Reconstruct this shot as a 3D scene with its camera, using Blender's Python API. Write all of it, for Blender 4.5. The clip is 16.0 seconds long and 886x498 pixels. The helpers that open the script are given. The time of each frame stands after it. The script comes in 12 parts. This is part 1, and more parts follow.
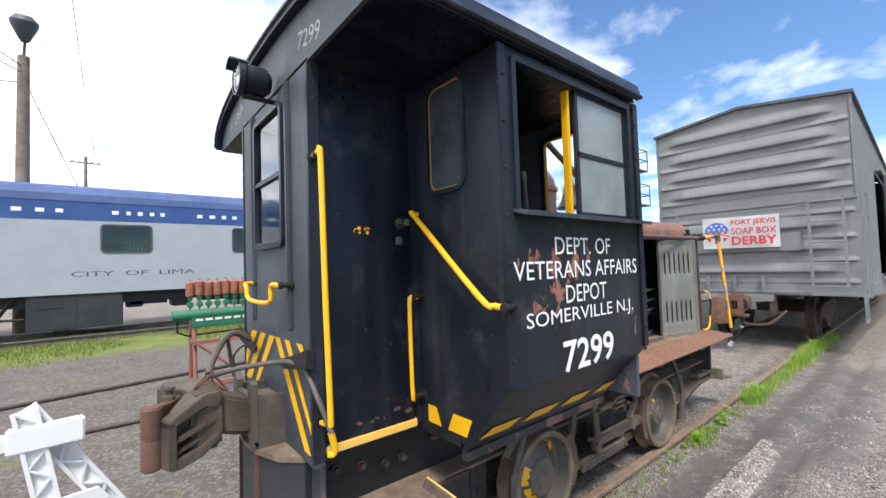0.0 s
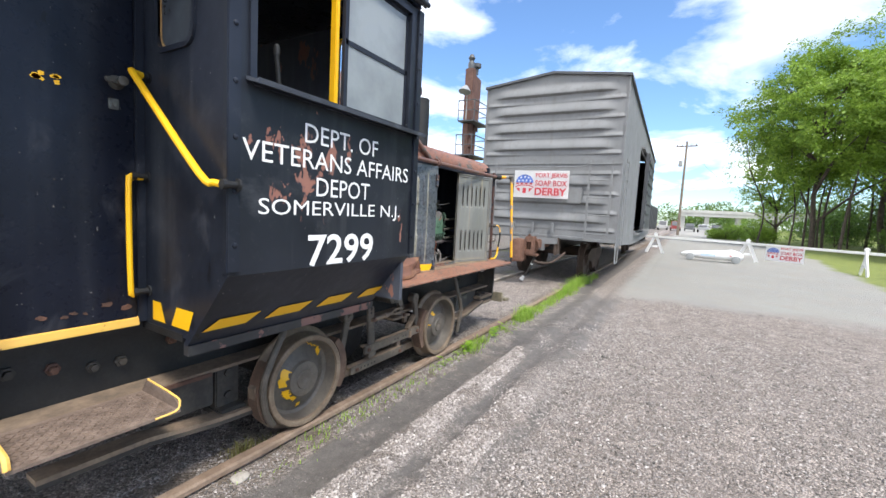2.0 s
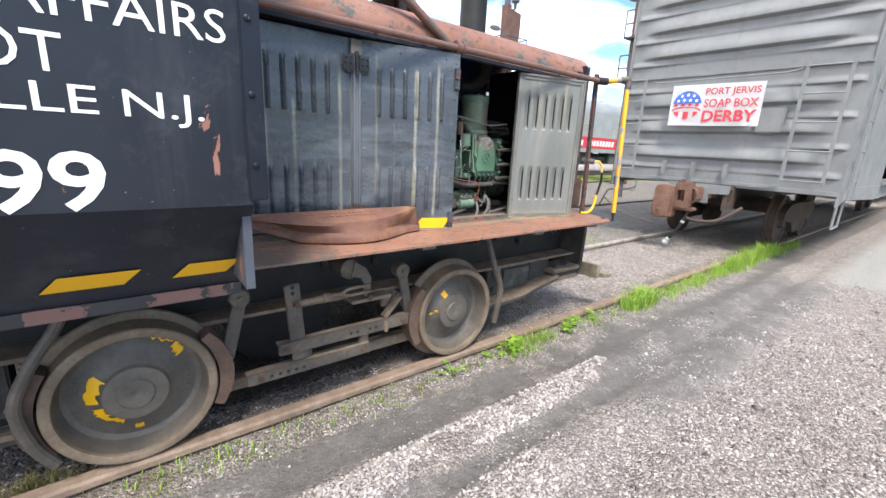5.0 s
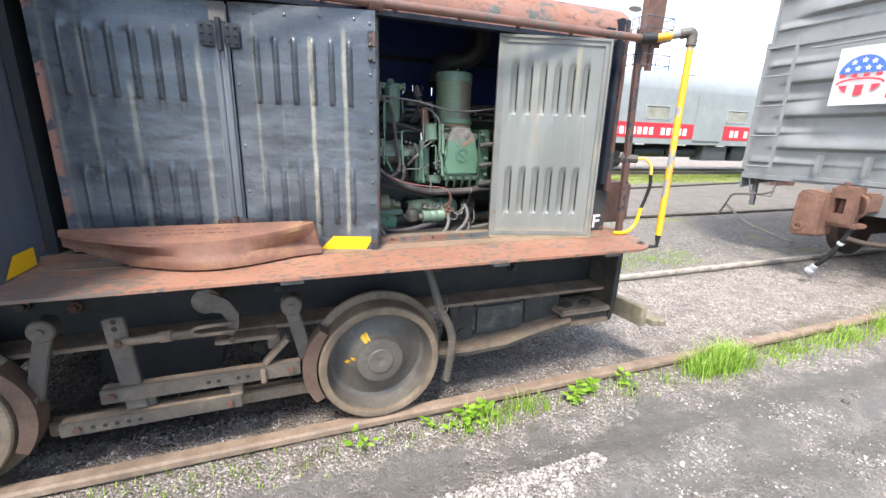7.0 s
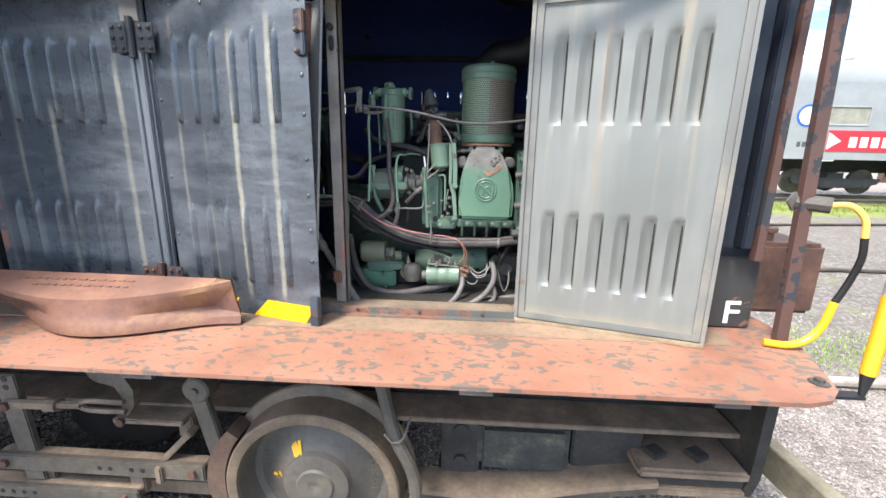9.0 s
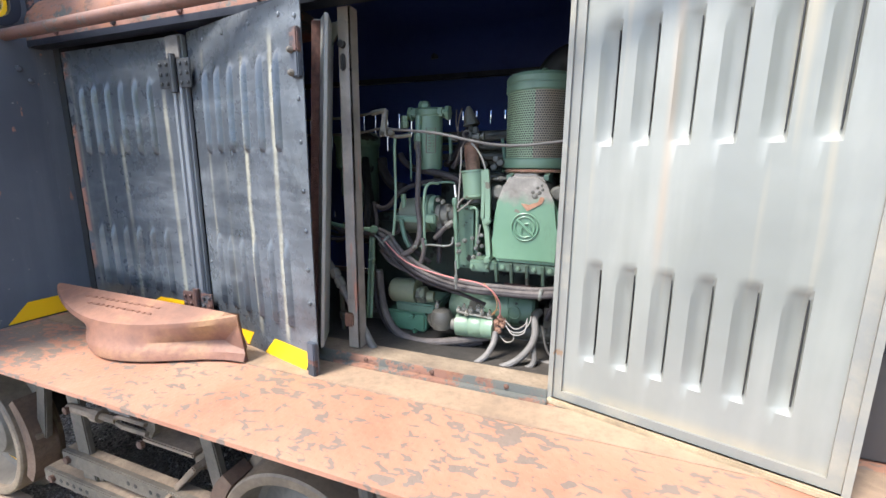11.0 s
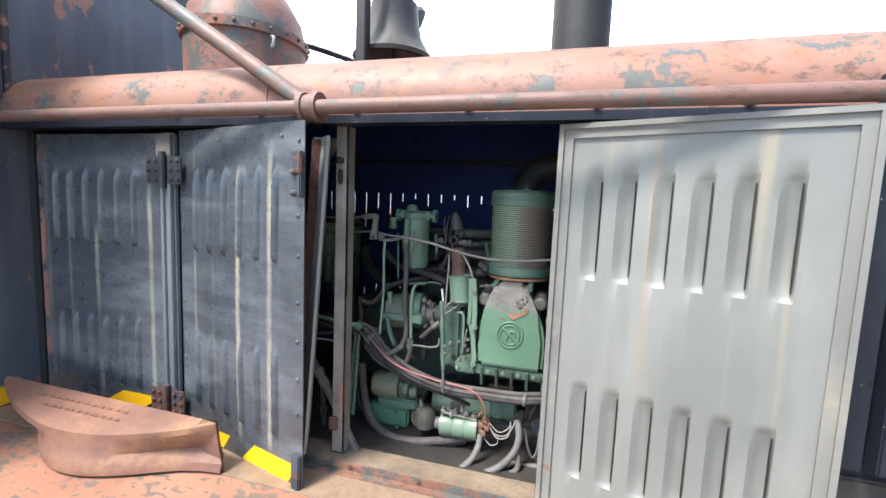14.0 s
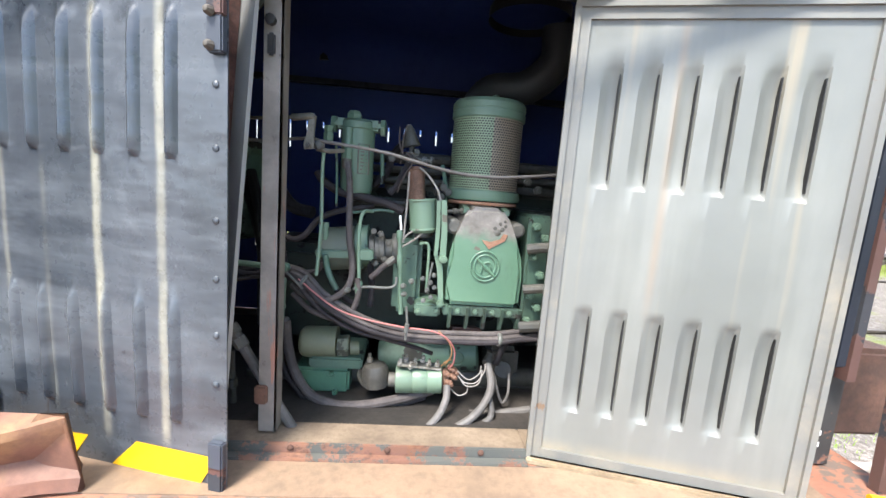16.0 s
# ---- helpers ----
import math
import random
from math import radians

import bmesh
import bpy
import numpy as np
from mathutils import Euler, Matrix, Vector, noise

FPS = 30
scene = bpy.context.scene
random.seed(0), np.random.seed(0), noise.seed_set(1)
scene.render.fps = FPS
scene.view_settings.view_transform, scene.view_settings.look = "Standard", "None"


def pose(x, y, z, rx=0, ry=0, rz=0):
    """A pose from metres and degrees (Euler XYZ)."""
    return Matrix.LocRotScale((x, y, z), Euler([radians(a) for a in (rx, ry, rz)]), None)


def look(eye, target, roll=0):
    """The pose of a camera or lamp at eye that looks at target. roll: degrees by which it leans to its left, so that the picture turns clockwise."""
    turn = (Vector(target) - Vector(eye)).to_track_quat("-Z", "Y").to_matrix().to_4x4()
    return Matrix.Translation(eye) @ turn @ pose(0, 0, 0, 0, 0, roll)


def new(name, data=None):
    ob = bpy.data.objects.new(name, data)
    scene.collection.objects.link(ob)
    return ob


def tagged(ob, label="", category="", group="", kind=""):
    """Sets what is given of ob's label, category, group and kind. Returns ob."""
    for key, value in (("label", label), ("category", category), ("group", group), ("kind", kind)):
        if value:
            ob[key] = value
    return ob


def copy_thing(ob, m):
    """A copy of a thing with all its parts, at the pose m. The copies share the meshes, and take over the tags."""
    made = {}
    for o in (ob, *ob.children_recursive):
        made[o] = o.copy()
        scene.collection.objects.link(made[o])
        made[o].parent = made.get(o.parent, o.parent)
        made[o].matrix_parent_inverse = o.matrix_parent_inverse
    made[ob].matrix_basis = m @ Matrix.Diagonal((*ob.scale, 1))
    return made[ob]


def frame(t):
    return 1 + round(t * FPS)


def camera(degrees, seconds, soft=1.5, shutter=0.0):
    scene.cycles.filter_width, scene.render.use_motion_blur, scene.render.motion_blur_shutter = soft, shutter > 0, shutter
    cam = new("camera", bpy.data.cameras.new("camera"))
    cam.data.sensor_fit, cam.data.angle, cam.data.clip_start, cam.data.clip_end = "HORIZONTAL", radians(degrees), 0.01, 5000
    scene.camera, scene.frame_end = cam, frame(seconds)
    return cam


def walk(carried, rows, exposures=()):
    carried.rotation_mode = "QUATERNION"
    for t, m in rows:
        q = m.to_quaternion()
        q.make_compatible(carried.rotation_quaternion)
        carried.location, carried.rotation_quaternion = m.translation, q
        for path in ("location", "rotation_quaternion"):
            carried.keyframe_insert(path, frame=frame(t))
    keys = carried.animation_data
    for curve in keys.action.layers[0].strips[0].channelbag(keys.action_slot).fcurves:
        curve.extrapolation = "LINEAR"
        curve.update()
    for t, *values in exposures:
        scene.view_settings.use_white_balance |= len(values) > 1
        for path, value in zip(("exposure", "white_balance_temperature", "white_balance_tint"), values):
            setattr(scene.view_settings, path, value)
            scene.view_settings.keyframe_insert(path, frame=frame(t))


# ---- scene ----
cam = camera(94.1, 16.0)
METRES, EYE, TILT, LEAN, TURN = 6.073, 1.72, 0.0, 0.0, -39.3
ROWS = [
    (0.0, 0.0, 0.0, 0.0, 0.08, 2.35, 1.87),
    (0.5, -0.0005, 0.0027, -0.0065, -3.7, 1.15, 1.89),
    (1.0, 0.0001, 0.0043, -0.0161, -8.61, -0.62, 1.58),
    (1.5, 0.0337, -0.0029, -0.0298, -16.58, -2.7, -0.42),
    (2.0, 0.0801, -0.0029, -0.0397, -20.29, -5.29, -3.07),
    (2.5, 0.1105, 0.0278, -0.0466, -20.51, -8.65, -4.25),
    (3.0, 0.1464, 0.0639, -0.0489, -18.91, -11.72, -4.98),
    (3.5, 0.1975, 0.0911, -0.0488, -12.45, -13.16, -4.46),
    (4.0, 0.2334, 0.1273, -0.0523, -7.06, -13.58, -3.91),
    (6.5, 0.4217, 0.321, -0.0547, 14.5, -14.92, -1.77),
    (7.0, 0.4557, 0.3559, -0.0513, 19.3, -15.1, -1.61),
    (7.5, 0.4694, 0.3994, -0.0515, 24.83, -14.75, -1.38),
    (8.0, 0.4814, 0.4509, -0.0514, 30.7, -14.27, -1.33),
    (8.5, 0.504, 0.4921, -0.0462, 36.64, -13.64, -1.16),
    (9.0, 0.4947, 0.5269, -0.044, 42.64, -13.36, -1.09),
    (11.5, 0.4974, 0.5991, -0.0342, 61.01, -9.91, -0.6),
    (12.0, 0.4945, 0.5933, -0.0218, 60.22, -8.33, -1.1),
    (12.5, 0.4928, 0.5862, -0.0118, 58.92, -6.82, -1.59),
    (13.0, 0.4915, 0.5826, -0.0049, 57.67, -5.78, -1.88),
    (13.5, 0.4908, 0.5816, -0.0024, 56.22, -5.44, -2.06),
    (14.0, 0.4888, 0.5815, -0.0036, 54.59, -5.72, -2.37),
    (14.5, 0.4882, 0.5815, -0.0069, 52.75, -6.33, -2.65),
    (15.0, 0.4799, 0.5852, -0.0194, 50.12, -7.5, -4.5),
    (15.5, 0.4528, 0.5721, -0.0288, 45.03, -8.3, -5.07),
    (16.0, 0.4295, 0.5733, -0.0351, 35.42, -8.09, -4.38),
]
# stops by which the filming camera opens up as it turns to the dark engine bay
EXPOSURES = [(0.0, 0.31), (1.0, 0.37), (2.5, 0.6), (4.0, 0.7), (6.5, 1.13), (9.0, 1.34), (11.5, 1.69), (13.0, 1.49), (14.5, 1.32), (15.5, 1.44), (16.0, 1.65)]
walk(cam, [(t, pose(0, 0, EYE, TILT, LEAN, TURN) @ pose(METRES * x, METRES * y, METRES * z, 90 + pitch, roll, yaw)) for t, x, y, z, yaw, pitch, roll in ROWS],
     exposures=EXPOSURES)

# ---- daylight: bright broken cloud, soft sun ----
SUN_EL, SUN_AZ = 58.0, 215.0   # azimuth clockwise from +y
world = bpy.data.worlds.new("sky")
scene.world = world
world.use_nodes = True
wt = world.node_tree
wn, wl = wt.nodes, wt.links
wn.clear()
w_out = wn.new("ShaderNodeOutputWorld")
w_bg = wn.new("ShaderNodeBackground")
w_sky = wn.new("ShaderNodeTexSky")
w_sky.sky_type, w_sky.sun_disc = "NISHITA", False
w_sky.sun_elevation, w_sky.sun_rotation = radians(SUN_EL), radians(SUN_AZ)
w_sky.air_density, w_sky.dust_density, w_sky.ozone_density = 1.0, 0.35, 2.2
w_tc = wn.new("ShaderNodeTexCoord")
w_sep = wn.new("ShaderNodeSeparateXYZ")
w_add = wn.new("ShaderNodeMath")
w_add.operation, w_add.inputs[1].default_value = "ADD", 0.16
w_dx, w_dy = wn.new("ShaderNodeMath"), wn.new("ShaderNodeMath")
w_dx.operation = w_dy.operation = "DIVIDE"
w_com = wn.new("ShaderNodeCombineXYZ")
w_noise = wn.new("ShaderNodeTexNoise")
w_noise.inputs["Scale"].default_value, w_noise.inputs["Detail"].default_value = 1.7, 10.0
w_noise.inputs["Roughness"].default_value, w_noise.inputs["Distortion"].default_value = 0.56, 0.25
w_big = wn.new("ShaderNodeTexNoise")
w_big.inputs["Scale"].default_value, w_big.inputs["Detail"].default_value = 0.45, 2.0
w_sum = wn.new("ShaderNodeMath")
w_sum.operation = "MULTIPLY_ADD"
w_sum.inputs[1].default_value = 0.7
w_ramp = wn.new("ShaderNodeValToRGB")
w_ramp.color_ramp.elements[0].position, w_ramp.color_ramp.elements[1].position = 0.70, 0.97
w_shade = wn.new("ShaderNodeValToRGB")
w_shade.color_ramp.elements[0].position, w_shade.color_ramp.elements[1].position = 0.35, 0.62
w_shade.color_ramp.elements[0].color = (8.0, 8.5, 9.4, 1)
w_shade.color_ramp.elements[1].color = (12.0, 12.2, 12.6, 1)
w_shn = wn.new("ShaderNodeTexNoise")
w_shn.inputs["Scale"].default_value, w_shn.inputs["Detail"].default_value = 2.3, 5.0
w_mix = wn.new("ShaderNodeMix")
w_mix.data_type = "RGBA"
wl.new(w_tc.outputs["Generated"], w_sep.inputs[0])
wl.new(w_sep.outputs["Z"], w_add.inputs[0])
wl.new(w_sep.outputs["X"], w_dx.inputs[0])
wl.new(w_sep.outputs["Y"], w_dy.inputs[0])
wl.new(w_add.outputs[0], w_dx.inputs[1])
wl.new(w_add.outputs[0], w_dy.inputs[1])
wl.new(w_dx.outputs[0], w_com.inputs["X"])
wl.new(w_dy.outputs[0], w_com.inputs["Y"])
for node in (w_noise, w_big, w_shn):
    wl.new(w_com.outputs[0], node.inputs["Vector"])
# cloud thickens towards the north-west
w_west = wn.new("ShaderNodeMath")
w_west.operation, w_west.inputs[1].default_value = "MULTIPLY_ADD", -0.16
w_slant = wn.new("ShaderNodeMath")
w_slant.operation, w_slant.inputs[1].default_value = "MULTIPLY_ADD", -0.75
wl.new(w_sep.outputs["Y"], w_slant.inputs[0])
wl.new(w_sep.outputs["X"], w_slant.inputs[2])
wl.new(w_slant.outputs[0], w_west.inputs[0])
wl.new(w_noise.outputs[0], w_west.inputs[2])
wl.new(w_big.outputs[0], w_sum.inputs[0])
wl.new(w_west.outputs[0], w_sum.inputs[2])
wl.new(w_sum.outputs[0], w_ramp.inputs[0])
wl.new(w_shn.outputs[0], w_shade.inputs[0])
wl.new(w_ramp.outputs[0], w_mix.inputs["Factor"])
w_tint = wn.new("ShaderNodeMix")
w_tint.data_type, w_tint.blend_type = "RGBA", "MULTIPLY"
w_tint.inputs["Factor"].default_value = 1.0
w_tint.inputs["B"].default_value = (0.85, 1.02, 1.2, 1)
wl.new(w_sky.outputs[0], w_tint.inputs["A"])
wl.new(w_tint.outputs["Result"], w_mix.inputs["A"])
wl.new(w_shade.outputs[0], w_mix.inputs["B"])
wl.new(w_mix.outputs["Result"], w_bg.inputs["Color"])
w_bg.inputs["Strength"].default_value = 0.15
wl.new(w_bg.outputs[0], w_out.inputs[0])

sun = new("sun", bpy.data.lights.new("sun", "SUN"))
sun.data.energy, sun.data.angle, sun.data.color = 3.75, radians(14), (1.0, 0.955, 0.885)
_az, _el = radians(SUN_AZ), radians(SUN_EL)
sun_way = Vector((math.sin(_az) * math.cos(_el), math.cos(_az) * math.cos(_el), math.sin(_el)))
sun.matrix_world = look(sun_way * 60, (0, 0, 0))

# ---- materials ----
def rgb(c):
    return (*c, 1.0)


class Nodes:
    """Small shorthand for a node material."""

    def __init__(self, name):
        self.m = bpy.data.materials.new(name)
        self.m.use_nodes = True
        self.t = self.m.node_tree
        self.b = self.t.nodes["Principled BSDF"]
        self.tc = self.t.nodes.new("ShaderNodeTexCoord")
        self.vec = self.tc.outputs["Object"]

    def link(self, a, b):
        self.t.links.new(a, b)

    def mapped(self, scale, loc=(0, 0, 0)):
        n = self.t.nodes.new("ShaderNodeMapping")
        n.inputs["Scale"].default_value, n.inputs["Location"].default_value = scale, loc
        self.link(self.vec, n.inputs["Vector"])
        return n.outputs[0]

    def noise(self, scale, detail=4.0, rough=0.55, stretch=None, dist=0.0, loc=(0, 0, 0)):
        n = self.t.nodes.new("ShaderNodeTexNoise")
        n.inputs["Scale"].default_value, n.inputs["Detail"].default_value = scale, detail
        n.inputs["Roughness"].default_value, n.inputs["Distortion"].default_value = rough, dist
        self.link(self.mapped(stretch or (1, 1, 1), loc), n.inputs["Vector"])
        return n.outputs[0]

    def cells(self, scale, feature="F1", stretch=None):
        n = self.t.nodes.new("ShaderNodeTexVoronoi")
        n.feature = feature
        n.inputs["Scale"].default_value = scale
        self.link(self.mapped(stretch or (1, 1, 1)), n.inputs["Vector"])
        return n

    def ramp(self, fac, stops):
        n = self.t.nodes.new("ShaderNodeValToRGB")
        e = n.color_ramp.elements
        while len(e) < len(stops):
            e.new(0.5)
        for el, (p, c) in zip(e, stops):
            el.position = p
            el.color = rgb(c) if isinstance(c, tuple) else (c, c, c, 1)
        self.link(fac, n.inputs[0])
        return n.outputs[0]

    def mix(self, fac, a, b, mode="MIX"):
        n = self.t.nodes.new("ShaderNodeMix")
        n.data_type, n.blend_type = "RGBA", mode
        for key, v in (("Factor", fac), ("A", a), ("B", b)):
            if isinstance(v, tuple):
                n.inputs[key].default_value = rgb(v)
            elif isinstance(v, (int, float)):
                n.inputs[key].default_value = v
            else:
                self.link(v, n.inputs[key])
        return n.outputs["Result"]

    def math(self, op, a, b=0.0, c=0.0):
        n = self.t.nodes.new("ShaderNodeMath")
        n.operation = op
        for i, v in enumerate((a, b, c)):
            if isinstance(v, (int, float)):
                n.inputs[i].default_value = v
            else:
                self.link(v, n.inputs[i])
        return n.outputs[0]

    def axis(self, k):
        n = self.t.nodes.new("ShaderNodeSeparateXYZ")
        self.link(self.vec, n.inputs[0])
        return n.outputs[k]

    def band(self, v, lo, hi, soft=0.05):
        """1 between lo and hi, falling off over soft."""
        a = self.t.nodes.new("ShaderNodeMapRange")
        a.interpolation_type = "SMOOTHSTEP"
        a.inputs[1].default_value, a.inputs[2].default_value = lo - soft, lo + soft
        self.link(v, a.inputs[0])
        b = self.t.nodes.new("ShaderNodeMapRange")
        b.interpolation_type = "SMOOTHSTEP"
        b.inputs[1].default_value, b.inputs[2].default_value = hi - soft, hi + soft
        b.inputs[3].default_value, b.inputs[4].default_value = 1.0, 0.0
        self.link(v, b.inputs[0])
        return self.math("MULTIPLY", a.outputs[0], b.outputs[0])

    def done(self, col=None, rough=0.5, metal=0.0, bumps=(), spec=None):
        if col is not None:
            if isinstance(col, tuple):
                self.b.inputs["Base Color"].default_value = rgb(col)
            else:
                self.link(col, self.b.inputs["Base Color"])
        for key, v in (("Roughness", rough), ("Metallic", metal)):
            if isinstance(v, (int, float)):
                self.b.inputs[key].default_value = v
            else:
                self.link(v, self.b.inputs[key])
        if spec is not None:
            self.b.inputs["Specular IOR Level"].default_value = spec
        last = None
        for h, strength, dist in bumps:
            n = self.t.nodes.new("ShaderNodeBump")
            n.inputs["Strength"].default_value, n.inputs["Distance"].default_value = strength, dist
            self.link(h, n.inputs["Height"])
            if last is not None:
                self.link(last, n.inputs["Normal"])
            last = n.outputs[0]
        if last is not None:
            self.link(last, self.b.inputs["Normal"])
        return self.m


SALMON, SALMON_DK = (0.31, 0.172, 0.138), (0.2, 0.095, 0.07)
RUST, RUST_DK = (0.13, 0.055, 0.028), (0.05, 0.025, 0.016)


def paint(name, base, shade, rough=0.4, chip=None, chip_at=0.66, chip_scale=7.0, grime=(0.09, 0.075, 0.06), grime_at=0.55, streak=None, bump=0.12, spec=None):
    """Old enamel on steel: two tones, grime, chips down to the primer, runs of rust."""
    n = Nodes(name)
    big = n.noise(1.7, 5)
    fine = n.noise(26, 6, 0.65)
    col = n.mix(n.ramp(big, [(0.35, 0.0), (0.68, 1.0)]), base, shade)
    g = n.ramp(n.noise(4.5, 8, 0.7, loc=(3, 1, 5)), [(grime_at, 0.0), (grime_at + 0.22, 1.0)])
    col = n.mix(n.math("MULTIPLY", g, 0.6), col, grime)
    r = n.math("MULTIPLY_ADD", fine, 0.25, rough - 0.1)
    r = n.math("MULTIPLY_ADD", g, 0.2, r)
    bumps = [(fine, bump, 0.003), (n.noise(3.5, 2), 0.25, 0.012)]
    if streak:
        s = n.ramp(n.noise(9, 3, 0.5, stretch=(1, 1, 0.05)), [(0.6, 0.0), (0.7, 1.0)])
        col = n.mix(n.math("MULTIPLY", s, 0.45), col, streak)
    if chip:
        c = n.ramp(n.noise(chip_scale, 7, 0.62, loc=(7, 2, 1)), [(chip_at, 0.0), (chip_at + 0.015, 1.0)])
        col = n.mix(c, col, n.mix(big, chip, tuple(v * 0.65 for v in chip)))
        r = n.math("MULTIPLY_ADD", c, 0.3, r)
        bumps.append((n.math("MULTIPLY", c, -1.0), 0.35, 0.002))
    return n.done(col, r, 0.0, bumps, spec)


def black_paint(name, base, shade, rough, chip_at=0.74, streak=0.35, spec=0.32):
    """Old black gloss: rain streaks, grey rubs, pale specks, chips down to primer."""
    n = Nodes(name)
    big, fine = n.noise(1.7, 5), n.noise(26, 6, 0.65)
    col = n.mix(n.ramp(big, [(0.35, 0.0), (0.68, 1.0)]), base, shade)
    run = n.ramp(n.noise(8, 4, 0.6, stretch=(1, 1, 0.06)), [(0.52, 0.0), (0.7, 1.0)])
    col = n.mix(n.math("MULTIPLY", run, streak), col, (0.07, 0.076, 0.085))
    rub = n.ramp(n.noise(3.2, 8, 0.75, dist=0.4, loc=(5, 2, 2)), [(0.55, 0.0), (0.72, 1.0)])
    col = n.mix(n.math("MULTIPLY", rub, 0.35), col, (0.09, 0.095, 0.11))
    speck = n.ramp(n.noise(70, 3, 0.6, loc=(1, 8, 3)), [(0.715, 0.0), (0.735, 1.0)])
    col = n.mix(n.math("MULTIPLY", speck, 0.65), col, (0.3, 0.29, 0.27))
    scrape = n.ramp(n.noise(13, 5, 0.6, stretch=(1, 1, 0.3), loc=(9, 6, 2)), [(0.69, 0.0), (0.7, 1.0)])
    col = n.mix(n.math("MULTIPLY", scrape, 0.8), col, (0.004, 0.004, 0.005))
    chip = n.ramp(n.noise(7, 7, 0.64, loc=(7, 2, 1)), [(chip_at, 0.0), (chip_at + 0.012, 1.0)])
    col = n.mix(chip, col, (0.24, 0.12, 0.085))
    r = n.math("MULTIPLY_ADD", fine, 0.22, rough - 0.1)
    r = n.math("MULTIPLY_ADD", rub, 0.15, r)
    return n.done(col, n.math("MULTIPLY_ADD", chip, 0.3, r), 0.0, [(fine, 0.12, 0.003), (n.noise(3.5, 3), 0.35, 0.014), (n.math("MULTIPLY", chip, -1.0), 0.35, 0.002)], spec)


def rusty(name, base, dark, light=None, rough=0.8, scale=6.0, metal=0.0, bump=0.5):
    n = Nodes(name)
    a, f = n.noise(scale, 8, 0.65), n.noise(scale * 9, 5, 0.7)
    col = n.ramp(a, [(0.3, dark), (0.52, base), (0.75, light or base)])
    col = n.mix(n.ramp(f, [(0.45, 0.0), (0.8, 0.7)]), col, dark)
    return n.done(col, n.math("MULTIPLY_ADD", f, 0.2, rough - 0.1), metal, [(a, bump * 0.6, 0.006), (f, bump, 0.003)])


M_BLACK = black_paint("black_enamel", (0.01053, 0.01316, 0.02018), (0.02194, 0.02633, 0.03861), 0.34, 0.74, 0.28, 0.24)
# the same enamel darkened: shade of recess and soffit put into the colour
M_BLACK_SHADE = black_paint("black_enamel_shaded", (0.004488, 0.00609, 0.01213), (0.008477, 0.01103, 0.02079), 0.28, 0.75, 0.12, 0.2)
M_GREYBLACK = paint("weathered_grey_black_enamel", (0.02916, 0.03456, 0.04588), (0.0648, 0.0756, 0.0977), 0.5, chip=(0.1296, 0.108, 0.102), chip_at=0.7, streak=(0.1102, 0.1296, 0.1614))
M_UNDER = rusty("underframe_black", (0.038, 0.034, 0.03), (0.016, 0.0145, 0.0135), (0.092, 0.073, 0.053), 0.75, 5)
M_BROWNSTEEL = rusty("brown_dusty_steel", (0.19, 0.138, 0.099), (0.0868, 0.0686, 0.0504), (0.287, 0.2212, 0.1456), 0.8, 7)
M_WHEEL = rusty("wheel_steel", (0.1024, 0.0884, 0.07413), (0.06025, 0.05164, 0.04469), (0.1567, 0.1297, 0.1003), 0.55, 5, bump=0.25)
M_TREAD = rusty("wheel_tread", (0.162, 0.1188, 0.081), (0.081, 0.0621, 0.0459), (0.2497, 0.1958, 0.1418), 0.6, 7, bump=0.3)
M_RUST = rusty("rust_red", (0.20, 0.085, 0.055), (0.09, 0.04, 0.03), (0.27, 0.14, 0.1), 0.75, 5)
M_BRAKE = rusty("brake_block", (0.105, 0.062, 0.042), (0.05, 0.034, 0.026), (0.16, 0.105, 0.072), 0.75, 8)
M_KNUCKLE = rusty("knuckle_rust", (0.13, 0.06, 0.04), (0.065, 0.034, 0.025), (0.2, 0.1, 0.068), 0.7, 7)
M_RUST_DK = rusty("dark_rust", (0.10, 0.048, 0.032), (0.045, 0.026, 0.02), (0.17, 0.085, 0.055), 0.8, 7)
M_STEEL = rusty("grey_oily_steel", (0.08479, 0.07249, 0.05948), (0.04068, 0.03518, 0.02974), (0.1525, 0.1226, 0.09217), 0.55, 6, bump=0.3)
M_SHOE = rusty("cast_rust_salmon", (0.185, 0.084, 0.054), (0.1, 0.05, 0.037), (0.29, 0.165, 0.075), 0.65, 5, bump=0.35)
M_COUPLER = rusty("coupler_brown", (0.082, 0.062, 0.045), (0.036, 0.027, 0.021), (0.15, 0.118, 0.083), 0.7, 6)
M_RAIL = rusty("rail_brown", (0.22, 0.155, 0.11), (0.13, 0.09, 0.064), (0.31, 0.235, 0.18), 0.7, 9, bump=0.3)
# near black, so frame and voids below the deck carry painted shade
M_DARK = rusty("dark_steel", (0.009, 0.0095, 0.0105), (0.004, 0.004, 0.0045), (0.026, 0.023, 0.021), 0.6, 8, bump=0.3)
